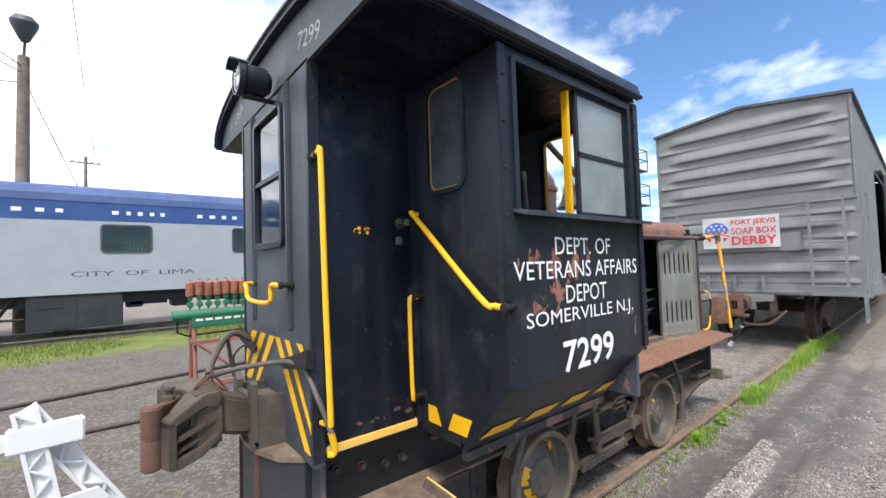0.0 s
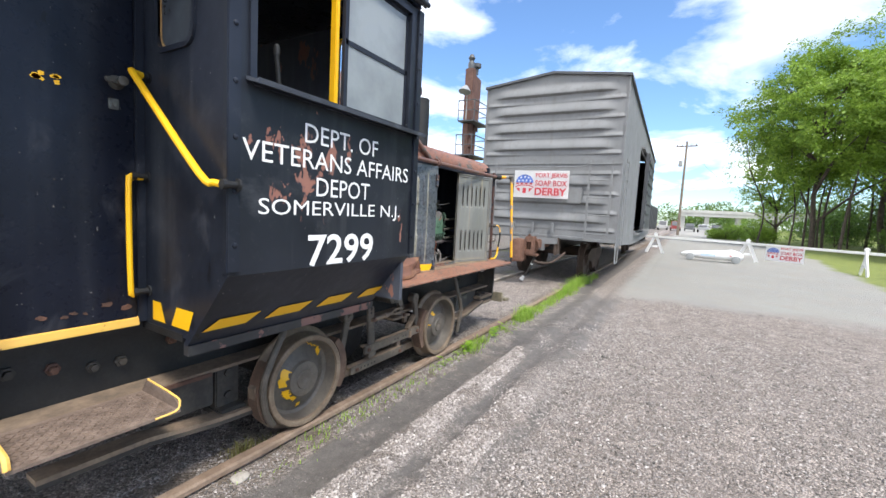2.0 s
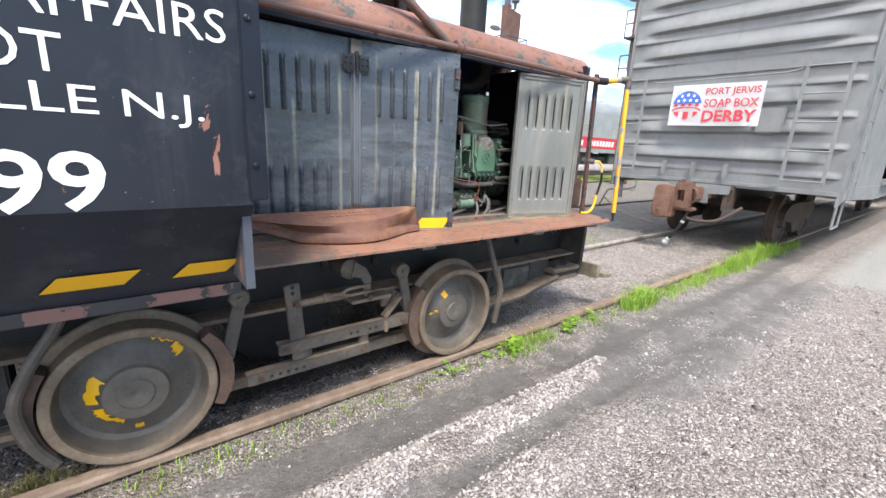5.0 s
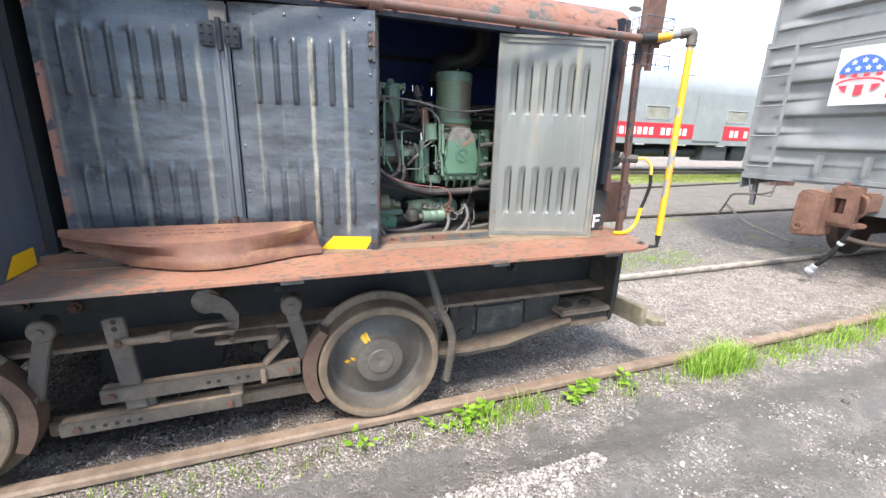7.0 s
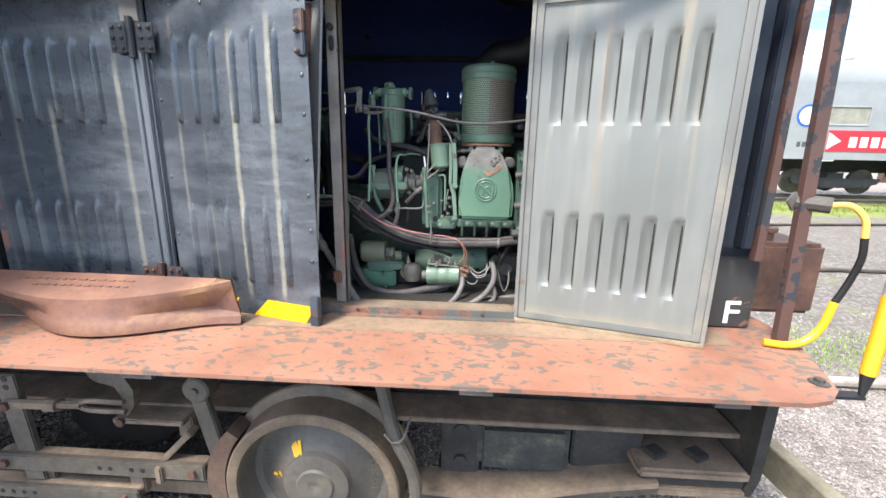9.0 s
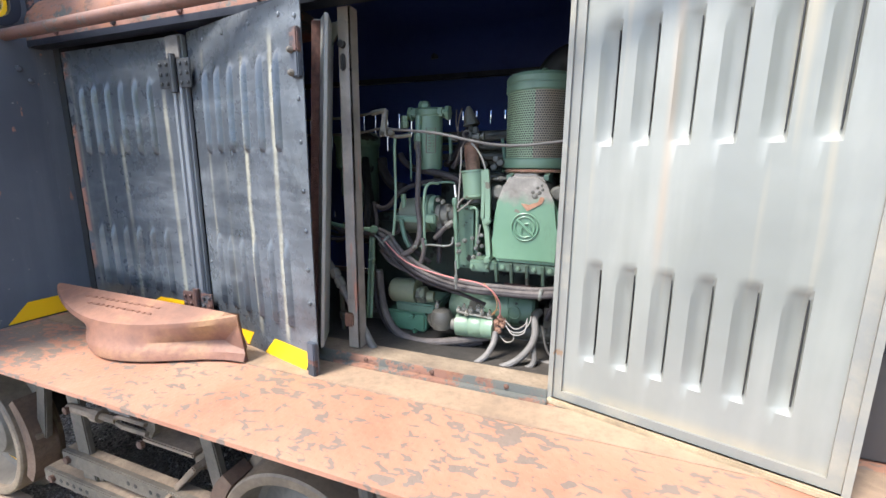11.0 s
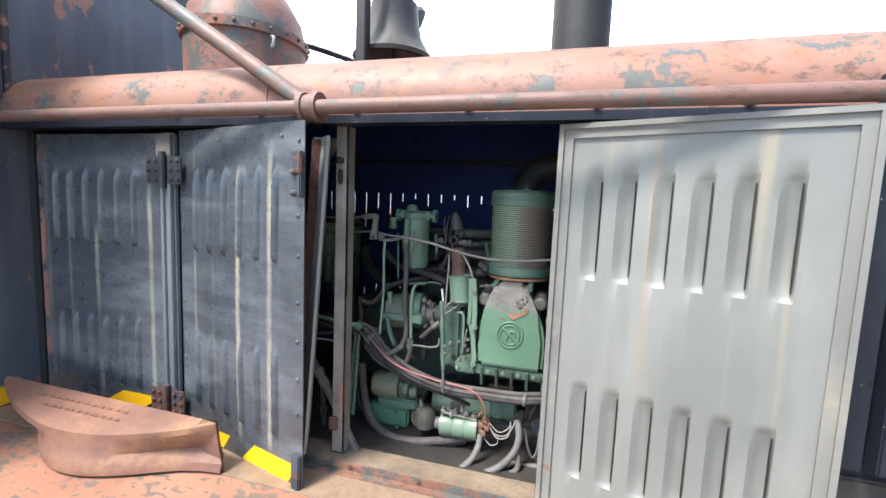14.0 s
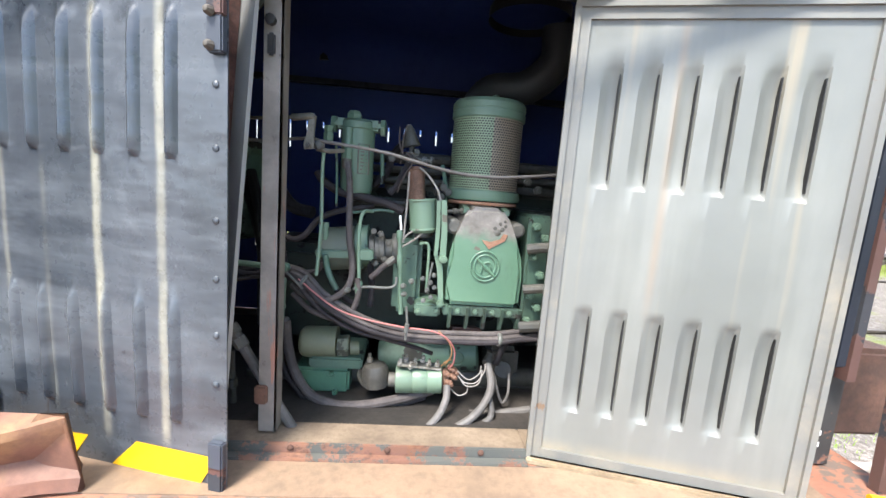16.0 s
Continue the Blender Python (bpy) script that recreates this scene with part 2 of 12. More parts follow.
def weathered_primer(name, base, light, patch_at=0.575):
    """Salmon primer: brown grime, flaked grey-green patches of two sizes, dark scratches."""
    n = Nodes(name)
    big, fine = n.noise(1.6, 6, 0.6), n.noise(34, 6, 0.7)
    col = n.ramp(big, [(0.32, tuple(v * 0.72 for v in base)), (0.5, base), (0.7, light)])
    grime = n.ramp(n.noise(4.2, 8, 0.75, stretch=(0.5, 1, 1), loc=(3, 1, 5)), [(0.45, 0.0), (0.68, 0.75)])
    col = n.mix(grime, col, (0.14, 0.082, 0.06))
    orange = n.ramp(n.noise(11, 7, 0.75, loc=(1, 6, 2)), [(0.5, 0.0), (0.64, 0.7)])
    col = n.mix(orange, col, (base[0] * 1.15, base[1] * 1.0, base[2] * 0.7))
    brown = n.ramp(n.noise(23, 7, 0.75, stretch=(0.6, 1, 1), loc=(8, 1, 3)), [(0.54, 0.0), (0.63, 0.85)])
    col = n.mix(brown, col, (0.085, 0.048, 0.036))
    large = n.ramp(n.noise(5.5, 10, 0.76, loc=(7, 2, 1)), [(patch_at, 0.0), (patch_at + 0.02, 1.0)])
    small = n.ramp(n.noise(19, 6, 0.7, loc=(2, 9, 4)), [(0.6, 0.0), (0.63, 1.0)])
    flake = n.math("MAXIMUM", large, n.math("MULTIPLY", small, 0.85))
    col = n.mix(flake, col, n.mix(n.noise(12, 4), (0.055, 0.058, 0.055), (0.115, 0.117, 0.105)))
    dots = n.ramp(n.noise(75, 3, 0.6), [(0.7, 0.0), (0.74, 0.7)])
    col = n.mix(dots, col, (0.06, 0.04, 0.032))
    return n.done(col, n.math("MULTIPLY_ADD", fine, 0.3, 0.42), 0.0, [(fine, 0.25, 0.003), (n.math("MULTIPLY", flake, -1.0), 0.4, 0.002), (n.noise(4, 3), 0.3, 0.012)])


M_SALMON = weathered_primer("salmon_primer", (0.23, 0.108, 0.076), (0.3, 0.152, 0.112), 0.57)
M_BROWNRED = paint("brown_red_primer", (0.075, 0.04, 0.034), (0.115, 0.056, 0.046), 0.6, chip=(0.04, 0.042, 0.05), chip_at=0.535, chip_scale=7)
M_YELLOW = paint("yellow_enamel", (0.83, 0.46, 0.006), (0.74, 0.4, 0.009), 0.38, chip=(0.2, 0.13, 0.05), chip_at=0.74, chip_scale=14, grime=(0.35, 0.2, 0.02), grime_at=0.64)
M_YELLOW_OLD = paint("chipped_yellow_enamel", (0.7, 0.34, 0.008), (0.6, 0.29, 0.015), 0.45, chip=(0.25, 0.25, 0.25), chip_at=0.56, chip_scale=5)
M_YELLOW_PALE = paint("worn_pale_yellow", (0.8, 0.5, 0.13), (0.75, 0.42, 0.06), 0.55, chip=(0.3, 0.14, 0.07), chip_at=0.66, chip_scale=14)
M_GALV = paint("galvanised_pipe", (0.3, 0.31, 0.32), (0.42, 0.43, 0.44), 0.4, bump=0.1)
M_GREEN = paint("engine_green", (0.09, 0.15, 0.105), (0.12, 0.19, 0.135), 0.45, chip=(0.07, 0.09, 0.07), chip_at=0.66, chip_scale=12, grime=(0.045, 0.06, 0.045), grime_at=0.5)
# the engine green again in a darker tone, under near-black grime
M_GREEN_DK = paint("engine_green_dark", (0.055, 0.1, 0.072), (0.085, 0.15, 0.105), 0.5, chip=(0.03, 0.03, 0.027), chip_at=0.58, chip_scale=11, grime=(0.02, 0.022, 0.018), grime_at=0.45)
M_GREEN_PALE = paint("engine_green_pale", (0.125, 0.195, 0.135), (0.165, 0.245, 0.175), 0.45, chip=(0.12, 0.11, 0.085), chip_at=0.66, chip_scale=16, grime=(0.1, 0.105, 0.075), grime_at=0.52)
M_GREEN_MT = paint("mount_green", (0.05, 0.125, 0.078), (0.07, 0.16, 0.1), 0.42, chip=(0.03, 0.035, 0.03), chip_at=0.62, chip_scale=11, grime=(0.04, 0.05, 0.038), grime_at=0.5)
# near-black green: darkness behind the front parts painted into the grimy block
M_BLOCK = paint("engine_block_shade", (0.018, 0.028, 0.024), (0.03, 0.048, 0.038), 0.5, chip=(0.012, 0.012, 0.012), chip_at=0.56, chip_scale=9, grime=(0.016, 0.015, 0.014), grime_at=0.42)
M_PUMP = paint("pump_green_dusty", (0.075, 0.12, 0.085), (0.15, 0.135, 0.1), 0.5, chip=(0.05, 0.055, 0.045), chip_at=0.62, chip_scale=12, grime=(0.12, 0.105, 0.08), grime_at=0.46)
M_OLIVE = paint("olive_motor", (0.125, 0.135, 0.08), (0.17, 0.18, 0.115), 0.5, chip=(0.06, 0.055, 0.04), chip_at=0.64, chip_scale=9, grime=(0.1, 0.09, 0.065), grime_at=0.5)
M_CREAM = paint("cream_collar", (0.2, 0.21, 0.145), (0.16, 0.17, 0.115), 0.5, chip=(0.1, 0.1, 0.075), chip_at=0.6, chip_scale=15)
M_DUSTY = rusty("dusty_alloy", (0.125, 0.118, 0.1), (0.06, 0.056, 0.048), (0.2, 0.188, 0.165), 0.6, 11, bump=0.3)
M_OILCAST = rusty("oily_cast", (0.075, 0.07, 0.06), (0.035, 0.032, 0.028), (0.13, 0.122, 0.105), 0.5, 14, bump=0.35)
M_SILVER_OLD = rusty("tarnished_silver", (0.32, 0.31, 0.28), (0.08, 0.07, 0.055), (0.45, 0.44, 0.4), 0.4, 24, 0.4, bump=0.4)
M_SOLENOID = paint("solenoid_paint", (0.1, 0.165, 0.112), (0.16, 0.215, 0.155), 0.3, chip=(0.1, 0.085, 0.06), chip_at=0.6, chip_scale=16, grime=(0.1, 0.095, 0.075), grime_at=0.5)
M_RUST_LT = rusty("light_rust_flake", (0.3, 0.155, 0.095), (0.17, 0.085, 0.055), (0.36, 0.22, 0.15), 0.75, 30, bump=0.5)
M_RUST_BR = rusty("brown_rust", (0.17, 0.09, 0.06), (0.08, 0.045, 0.032), (0.26, 0.15, 0.1), 0.75, 26, bump=0.4)
M_WIRE = Nodes("dark_wire").done((0.06, 0.045, 0.04), 0.6)
M_WIRE_WHITE = Nodes("pale_wire").done((0.23, 0.21, 0.19), 0.55)
M_ORANGE = Nodes("orange_wire").done((0.3, 0.16, 0.07), 0.6)
M_OILY = rusty("oily_metal", (0.06, 0.058, 0.05), (0.025, 0.025, 0.022), (0.13, 0.12, 0.1), 0.55, 9, bump=0.3)
M_ALU = rusty("dull_alloy", (0.115, 0.12, 0.108), (0.05, 0.05, 0.047), (0.2, 0.2, 0.185), 0.5, 12, bump=0.3)
M_RUBBER = rusty("black_rubber", (0.018, 0.017, 0.017), (0.01, 0.01, 0.01), (0.034, 0.032, 0.03), 0.6, 12, bump=0.15)
M_HOSE = rusty("dusty_hose", (0.085, 0.073, 0.07), (0.045, 0.038, 0.037), (0.13, 0.112, 0.105), 0.65, 10, bump=0.15)
M_HOSE_DK = rusty("dark_hose", (0.036, 0.031, 0.033), (0.018, 0.016, 0.018), (0.06, 0.052, 0.053), 0.6, 10, bump=0.15)
M_CONDUIT = rusty("grey_conduit", (0.105, 0.096, 0.09), (0.06, 0.055, 0.051), (0.155, 0.143, 0.135), 0.65, 9, bump=0.15)
for m in (M_HOSE, M_HOSE_DK, M_RUBBER):
    m.node_tree.nodes["Principled BSDF"].inputs["Specular IOR Level"].default_value = 0.18
M_REDWIRE = Nodes("red_wire").done((0.36, 0.13, 0.12), 0.6)
M_WHITE_PAINT = paint("white_lettering", (0.78, 0.78, 0.77), (0.7, 0.7, 0.69), 0.5, grime=(0.4, 0.36, 0.32), grime_at=0.66)
M_WHITE_WOOD = paint("white_painted_wood", (0.75, 0.75, 0.73), (0.66, 0.66, 0.64), 0.55, chip=(0.4, 0.36, 0.3), chip_at=0.74, chip_scale=10, grime=(0.45, 0.43, 0.4))
M_WHITE_PLASTIC = paint("white_plastic", (0.8, 0.8, 0.79), (0.72, 0.73, 0.74), 0.4, grime=(0.5, 0.48, 0.45), grime_at=0.6)
M_WOODPOLE = rusty("weathered_pole_wood", (0.2, 0.16, 0.125), (0.1, 0.085, 0.07), (0.3, 0.26, 0.22), 0.85, 3)
M_TIMBER = rusty("grey_timber", (0.22, 0.19, 0.13), (0.1, 0.085, 0.06), (0.34, 0.3, 0.2), 0.85, 5)
M_BOXGREY = paint("boxcar_grey", (0.163, 0.168, 0.172), (0.2, 0.205, 0.21), 0.65, chip=(0.16, 0.12, 0.1), chip_at=0.76, grime=(0.135, 0.13, 0.125), grime_at=0.5, streak=(0.15, 0.147, 0.14))
M_SILVER = paint("silver_car_paint", (0.25, 0.265, 0.27), (0.3, 0.315, 0.32), 0.45, grime=(0.32, 0.32, 0.32), grime_at=0.6)
M_CARWHITE = paint("car_white", (0.34, 0.362, 0.395), (0.31, 0.332, 0.365), 0.35, grime=(0.38, 0.39, 0.4), grime_at=0.62)
M_CARBLUE = paint("car_blue", (0.022, 0.06, 0.2), (0.035, 0.085, 0.25), 0.35, grime=(0.06, 0.08, 0.14))
M_CARROOF = paint("car_roof_blue", (0.045, 0.08, 0.2), (0.08, 0.12, 0.27), 0.5, grime=(0.11, 0.13, 0.2))
M_RED = paint("sign_red", (0.55, 0.03, 0.05), (0.5, 0.03, 0.045), 0.45)
M_BLUE = paint("sign_blue", (0.03, 0.1, 0.42), (0.04, 0.12, 0.45), 0.45)
M_BANNER = paint("vinyl_banner", (0.88, 0.88, 0.88), (0.84, 0.84, 0.85), 0.4, grime=(0.62, 0.62, 0.62), grime_at=0.65, bump=0.05)
M_CHARCOAL = paint("charcoal_grey", (0.055, 0.06, 0.067), (0.075, 0.08, 0.088), 0.5)
M_TRUCK = rusty("truck_rust", (0.055, 0.036, 0.028), (0.028, 0.02, 0.016), (0.1, 0.06, 0.045), 0.85, 4)
M_CAR_RUST = rusty("wagon_coupler_rust", (0.15, 0.075, 0.05), (0.07, 0.038, 0.028), (0.22, 0.12, 0.085), 0.8, 5)
M_FARRAIL = rusty("rail_worn", (0.3, 0.26, 0.22), (0.16, 0.13, 0.105), (0.42, 0.39, 0.35), 0.6, 9, bump=0.3)
# blue lens glare over a dark interior, put into the base colour
M_BAY = paint("bay_glare_blue", (0.012, 0.028, 0.13), (0.017, 0.036, 0.16), 0.7, grime=(0.009, 0.018, 0.07))
M_SOOT = paint("sooty_black", (0.016, 0.018, 0.021), (0.028, 0.03, 0.034), 0.55)
M_TEAL = Nodes("teal_cloth").done((0.02, 0.2, 0.2), 0.8)
M_LEVER_GREEN = paint("lever_green", (0.02, 0.13, 0.07), (0.03, 0.17, 0.09), 0.45)
M_LEVER_RED = rusty("lever_orange_rust", (0.32, 0.12, 0.07), (0.2, 0.075, 0.045), (0.42, 0.18, 0.1), 0.65, 8)
M_STAND_RED = paint("stand_red", (0.25, 0.095, 0.07), (0.32, 0.14, 0.105), 0.6)
M_MAST = rusty("mast_brown", (0.12, 0.06, 0.045), (0.07, 0.036, 0.028), (0.18, 0.1, 0.075), 0.8, 2)
M_CONCRETE = rusty("concrete", (0.42, 0.42, 0.4), (0.32, 0.32, 0.31), (0.5, 0.5, 0.48), 0.85, 0.4)
M_BARK = rusty("bark", (0.075, 0.058, 0.045), (0.035, 0.028, 0.022), (0.12, 0.1, 0.08), 0.9, 3)


def glass(name, tint=(0.9, 0.95, 0.95), rough=0.03):
    n = Nodes(name)
    n.b.inputs["Transmission Weight"].default_value = 1.0
    n.b.inputs["IOR"].default_value = 1.45
    dirt = n.ramp(n.noise(6, 6, 0.6), [(0.4, 0.0), (0.8, 1.0)])
    return n.done(tint, n.math("MULTIPLY_ADD", dirt, 0.12, rough))


M_GLASS = glass("window_glass")


def housing_green():
    """Engine green, the crown of the casting bare and dusty with a ragged edge."""
    n = Nodes("housing_green")
    fine, big = n.noise(34, 5, 0.6), n.noise(6, 5)
    col = n.mix(n.ramp(big, [(0.35, 0.0), (0.68, 1.0)]), (0.082, 0.165, 0.105), (0.112, 0.205, 0.135))
    stain = n.ramp(n.noise(13, 7, 0.7, stretch=(1, 1, 0.4), loc=(2, 1, 4)), [(0.56, 0.0), (0.7, 0.7)])
    col = n.mix(stain, col, (0.07, 0.105, 0.07))
    edge = n.math("ADD", n.axis(2), n.math("MULTIPLY_ADD", n.noise(22, 4, 0.6), 0.07, -0.035))
    bare = n.ramp(n.math("MULTIPLY_ADD", edge, 10.0, -13.45), [(0.35, 0.0), (0.62, 1.0)])
    col = n.mix(bare, col, n.ramp(n.noise(26, 6, 0.7), [(0.3, (0.13, 0.115, 0.1)), (0.6, (0.23, 0.21, 0.185)), (0.75, (0.31, 0.29, 0.26))]))
    chip = n.ramp(n.noise(17, 6, 0.65, loc=(5, 1, 1)), [(0.69, 0.0), (0.705, 1.0)])
    col = n.mix(chip, col, (0.13, 0.1, 0.08))
    return n.done(col, n.math("MULTIPLY_ADD", bare, 0.3, 0.36), 0.0, [(fine, 0.2, 0.003), (n.noise(9, 3), 0.2, 0.006)])


def hazy():
    """Whitened, nearly opaque acrylic of the cab's sliding window."""
    n = Nodes("whitened_glazing")
    v = n.noise(3, 5)
    col = n.ramp(v, [(0.35, (0.27, 0.3, 0.32)), (0.65, (0.4, 0.44, 0.46))])
    m = n.done(col, n.math("MULTIPLY_ADD", n.noise(30, 3), 0.15, 0.12), 0.0, [(v, 0.05, 0.01)])
    thin = n.t.nodes.new("ShaderNodeBsdfTranslucent")
    n.link(col, thin.inputs["Color"])
    both = n.t.nodes.new("ShaderNodeMixShader")
    both.inputs[0].default_value = 0.35
    n.link(n.b.outputs[0], both.inputs[1])
    n.link(thin.outputs[0], both.inputs[2])
    n.link(both.outputs[0], n.t.nodes["Material Output"].inputs["Surface"])
    return m


def hazy_grey():
    """Dusty grey pane that mirrors the sky a little."""
    n = Nodes("dusty_grey_pane")
    v = n.noise(4, 5)
    return n.done(n.ramp(v, [(0.35, (0.035, 0.042, 0.052)), (0.65, (0.075, 0.086, 0.1))]), n.math("MULTIPLY_ADD", n.noise(30, 3), 0.15, 0.08), 0.0, [(v, 0.05, 0.01)])


M_HAZY = hazy()
M_SMOKE = hazy_grey()
M_DARKGLASS = Nodes("dark_glazing").done((0.02, 0.035, 0.035), 0.08)


def cab_side():
    """Black side sheet with the paint flaked off to salmon primer in tall patches behind the lettering."""
    n = Nodes("cab_side_enamel")
    big, fine = n.noise(1.7, 5), n.noise(30, 6, 0.65)
    col = n.mix(n.ramp(big, [(0.35, 0.0), (0.7, 1.0)]), (0.0105, 0.0125, 0.018), (0.021, 0.025, 0.034))
    runs = n.ramp(n.noise(7, 4, 0.6, stretch=(1, 1, 0.08)), [(0.56, 0.0), (0.72, 1.0)])
    col = n.mix(n.math("MULTIPLY", runs, 0.4), col, (0.06, 0.065, 0.072))
    speck = n.ramp(n.noise(70, 3, 0.6, loc=(1, 8, 3)), [(0.725, 0.0), (0.74, 1.0)])
    col = n.mix(n.math("MULTIPLY", speck, 0.7), col, (0.4, 0.39, 0.36))
    rub = n.ramp(n.noise(3.0, 8, 0.75, dist=0.4, loc=(5, 2, 2)), [(0.54, 0.0), (0.72, 1.0)])
    col = n.mix(n.math("MULTIPLY", rub, 0.4), col, (0.085, 0.09, 0.1))
    v = n.noise(8.5, 7, 0.6, stretch=(1.0, 1.0, 0.5), dist=0.3, loc=(0.9, 0.0, 0.35))
    x, z = n.axis(0), n.axis(2)
    zone = n.math("MULTIPLY", n.band(x, X_PATCH[0], X_PATCH[1], 0.22), n.band(z, Z_PATCH[0], Z_PATCH[1], 0.16))
    v = n.math("ADD", v, n.math("MULTIPLY_ADD", zone, 0.15, -0.12))
    c = n.ramp(v, [(0.555, 0.0), (0.57, 1.0)])
    prim = n.mix(n.noise(9, 5), (0.30, 0.15, 0.115), (0.2, 0.085, 0.062))
    col = n.mix(c, col, prim)
    r = n.math("MULTIPLY_ADD", c, 0.3, n.math("MULTIPLY_ADD", fine, 0.25, 0.24))
    return n.done(col, r, 0.0, [(fine, 0.12, 0.003), (n.noise(3.0, 2), 0.3, 0.015), (n.math("MULTIPLY", c, -1.0), 0.5, 0.002)], 0.28)


# part coordinates are counted from the locomotive's base point
LOCO = (2.9, 2.44, 0.0)
X_PATCH = (1.45 - LOCO[0], 2.1 - LOCO[0])
Z_PATCH = (1.35, 1.83)
M_CABSIDE = cab_side()


def cab_back():
    """Blue-black sheet facing the hood: pale washes, flakes to salmon primer up near the drum."""
    n = Nodes("cab_back_sheet")
    big, fine = n.noise(1.8, 5), n.noise(28, 6, 0.65)
    col = n.mix(n.ramp(big, [(0.35, 0.0), (0.68, 1.0)]), (0.056, 0.063, 0.082), (0.092, 0.103, 0.128))
    run = n.ramp(n.noise(7, 4, 0.6, stretch=(1, 1, 0.08)), [(0.5, 0.0), (0.7, 0.5)])
    col = n.mix(run, col, (0.145, 0.155, 0.178))
    y, z = n.axis(1), n.axis(2)
    zone = n.math("MULTIPLY", n.band(z, 2.2, 2.7, 0.14), n.band(y, 2.06 - LOCO[1], 2.3 - LOCO[1], 0.1))
    v = n.math("ADD", n.noise(9, 7, 0.62, stretch=(1, 1.2, 0.55), loc=(7, 2, 1)), n.math("MULTIPLY_ADD", zone, 0.1, -0.05))
    c = n.ramp(v, [(0.585, 0.0), (0.6, 1.0)])
    col = n.mix(c, col, n.mix(n.noise(9, 5), (0.3, 0.16, 0.125), (0.22, 0.1, 0.075)))
    speck = n.ramp(n.noise(40, 3, 0.6, loc=(1, 8, 3)), [(0.71, 0.0), (0.73, 0.8)])
    col = n.mix(speck, col, (0.24, 0.23, 0.22))
    return n.done(col, n.math("MULTIPLY_ADD", fine, 0.22, 0.28), 0.0, [(fine, 0.12, 0.003), (n.noise(3, 2), 0.3, 0.014), (n.math("MULTIPLY", c, -1.0), 0.4, 0.002)], 0.4)


M_CABBACK = cab_back()


def hood_door():
    """Sooty blue-black door sheet, painted bands of reflection, rubbed flutes and cream water runs."""
    n = Nodes("hood_door_sheet")
    fine, big = n.noise(30, 6, 0.65), n.noise(2.6, 5, 0.6)
    col = n.ramp(big, [(0.3, (0.034, 0.04, 0.048)), (0.6, (0.058, 0.066, 0.077))])
    wash = n.ramp(n.noise(10, 4, 0.55, stretch=(1, 0.3, 0.09), loc=(2, 0, 1)), [(0.46, 0.0), (0.68, 1.0)])
    col = n.mix(n.math("MULTIPLY", wash, 0.35), col, (0.1, 0.11, 0.13))
    soot = n.ramp(n.noise(4, 6, 0.7, stretch=(0.7, 0.3, 0.6), loc=(7, 3, 2)), [(0.5, 0.0), (0.66, 1.0)])
    col = n.mix(n.math("MULTIPLY", soot, 0.45), col, (0.026, 0.03, 0.039))
    # pale level bands: reflections painted into the colour
    sheen = n.ramp(n.noise(5, 5, 0.65, stretch=(0.22, 0.3, 1), dist=0.5, loc=(3, 0, 4)), [(0.5, 0.0), (0.62, 0.55)])
    col = n.mix(sheen, col, (0.14, 0.153, 0.168))
    scuff = n.ramp(n.noise(34, 6, 0.7, loc=(1, 4, 6)), [(0.64, 0.0), (0.68, 0.7)])
    col = n.mix(scuff, col, (0.014, 0.016, 0.02))
    pale = n.ramp(n.noise(48, 5, 0.65, stretch=(1, 1, 0.5), loc=(6, 4, 1)), [(0.69, 0.0), (0.72, 0.7)])
    col = n.mix(pale, col, (0.2, 0.21, 0.22))
    x, z = n.math("ADD", n.axis(0), LOCO[0]), n.axis(2)
    wob = n.math("MULTIPLY_ADD", n.noise(5, 3, 0.5, stretch=(0, 0, 1)), 0.012, -0.006)
    xw = n.math("ADD", x, wob)
    patch = n.ramp(n.noise(7, 5, 0.65, stretch=(1, 1, 0.5)), [(0.36, 0.2), (0.58, 1.0)])
    for at, wide, low, high, much in ((3.622, 0.008, 0.96, 1.79, 0.85), (3.756, 0.008, 0.96, 1.83, 0.85), (3.192, 0.008, 0.95, 1.74, 0.75), (2.945, 0.008, 0.95, 1.58, 0.65), (2.81, 0.006, 1.2, 1.78, 0.4), (3.255, 0.005, 1.05, 1.7, 0.5), (3.305, 0.006, 1.1, 1.73, 0.4), (3.50, 0.004, 1.0, 1.5, 0.25), (3.40, 0.005, 1.1, 1.85, 0.35), (2.70, 0.006, 1.0, 1.85, 0.35)):
        run = n.math("MULTIPLY", n.band(xw, at - wide, at + wide, 0.006), n.band(z, low, high, 0.03))
        col = n.mix(n.math("MULTIPLY", n.math("MULTIPLY", run, patch), much), col, (0.34, 0.32, 0.25))
    scar = n.math("MULTIPLY", n.band(x, 2.6, 2.685, 0.012), n.ramp(n.noise(9, 6, 0.7, loc=(5, 1, 2)), [(0.5, 0.0), (0.53, 1.0)]))
    col = n.mix(scar, col, (0.3, 0.15, 0.11))
    c = n.ramp(n.noise(15, 6, 0.7, loc=(4, 2, 9)), [(0.72, 0.0), (0.74, 1.0)])
    col = n.mix(c, col, (0.25, 0.2, 0.16))
    gloss = n.math("MULTIPLY_ADD", soot, 0.12, n.math("MULTIPLY_ADD", fine, 0.16, 0.2))
    return n.done(col, gloss, 0.0, [(fine, 0.08, 0.002), (n.noise(5, 3), 0.5, 0.02), (n.noise(8, 3, 0.5, stretch=(0.4, 0.4, 1.5), loc=(2, 2, 0)), 0.45, 0.014), (n.noise(17, 3, 0.6), 0.2, 0.006)], 0.6)


M_HOODDOOR = hood_door()


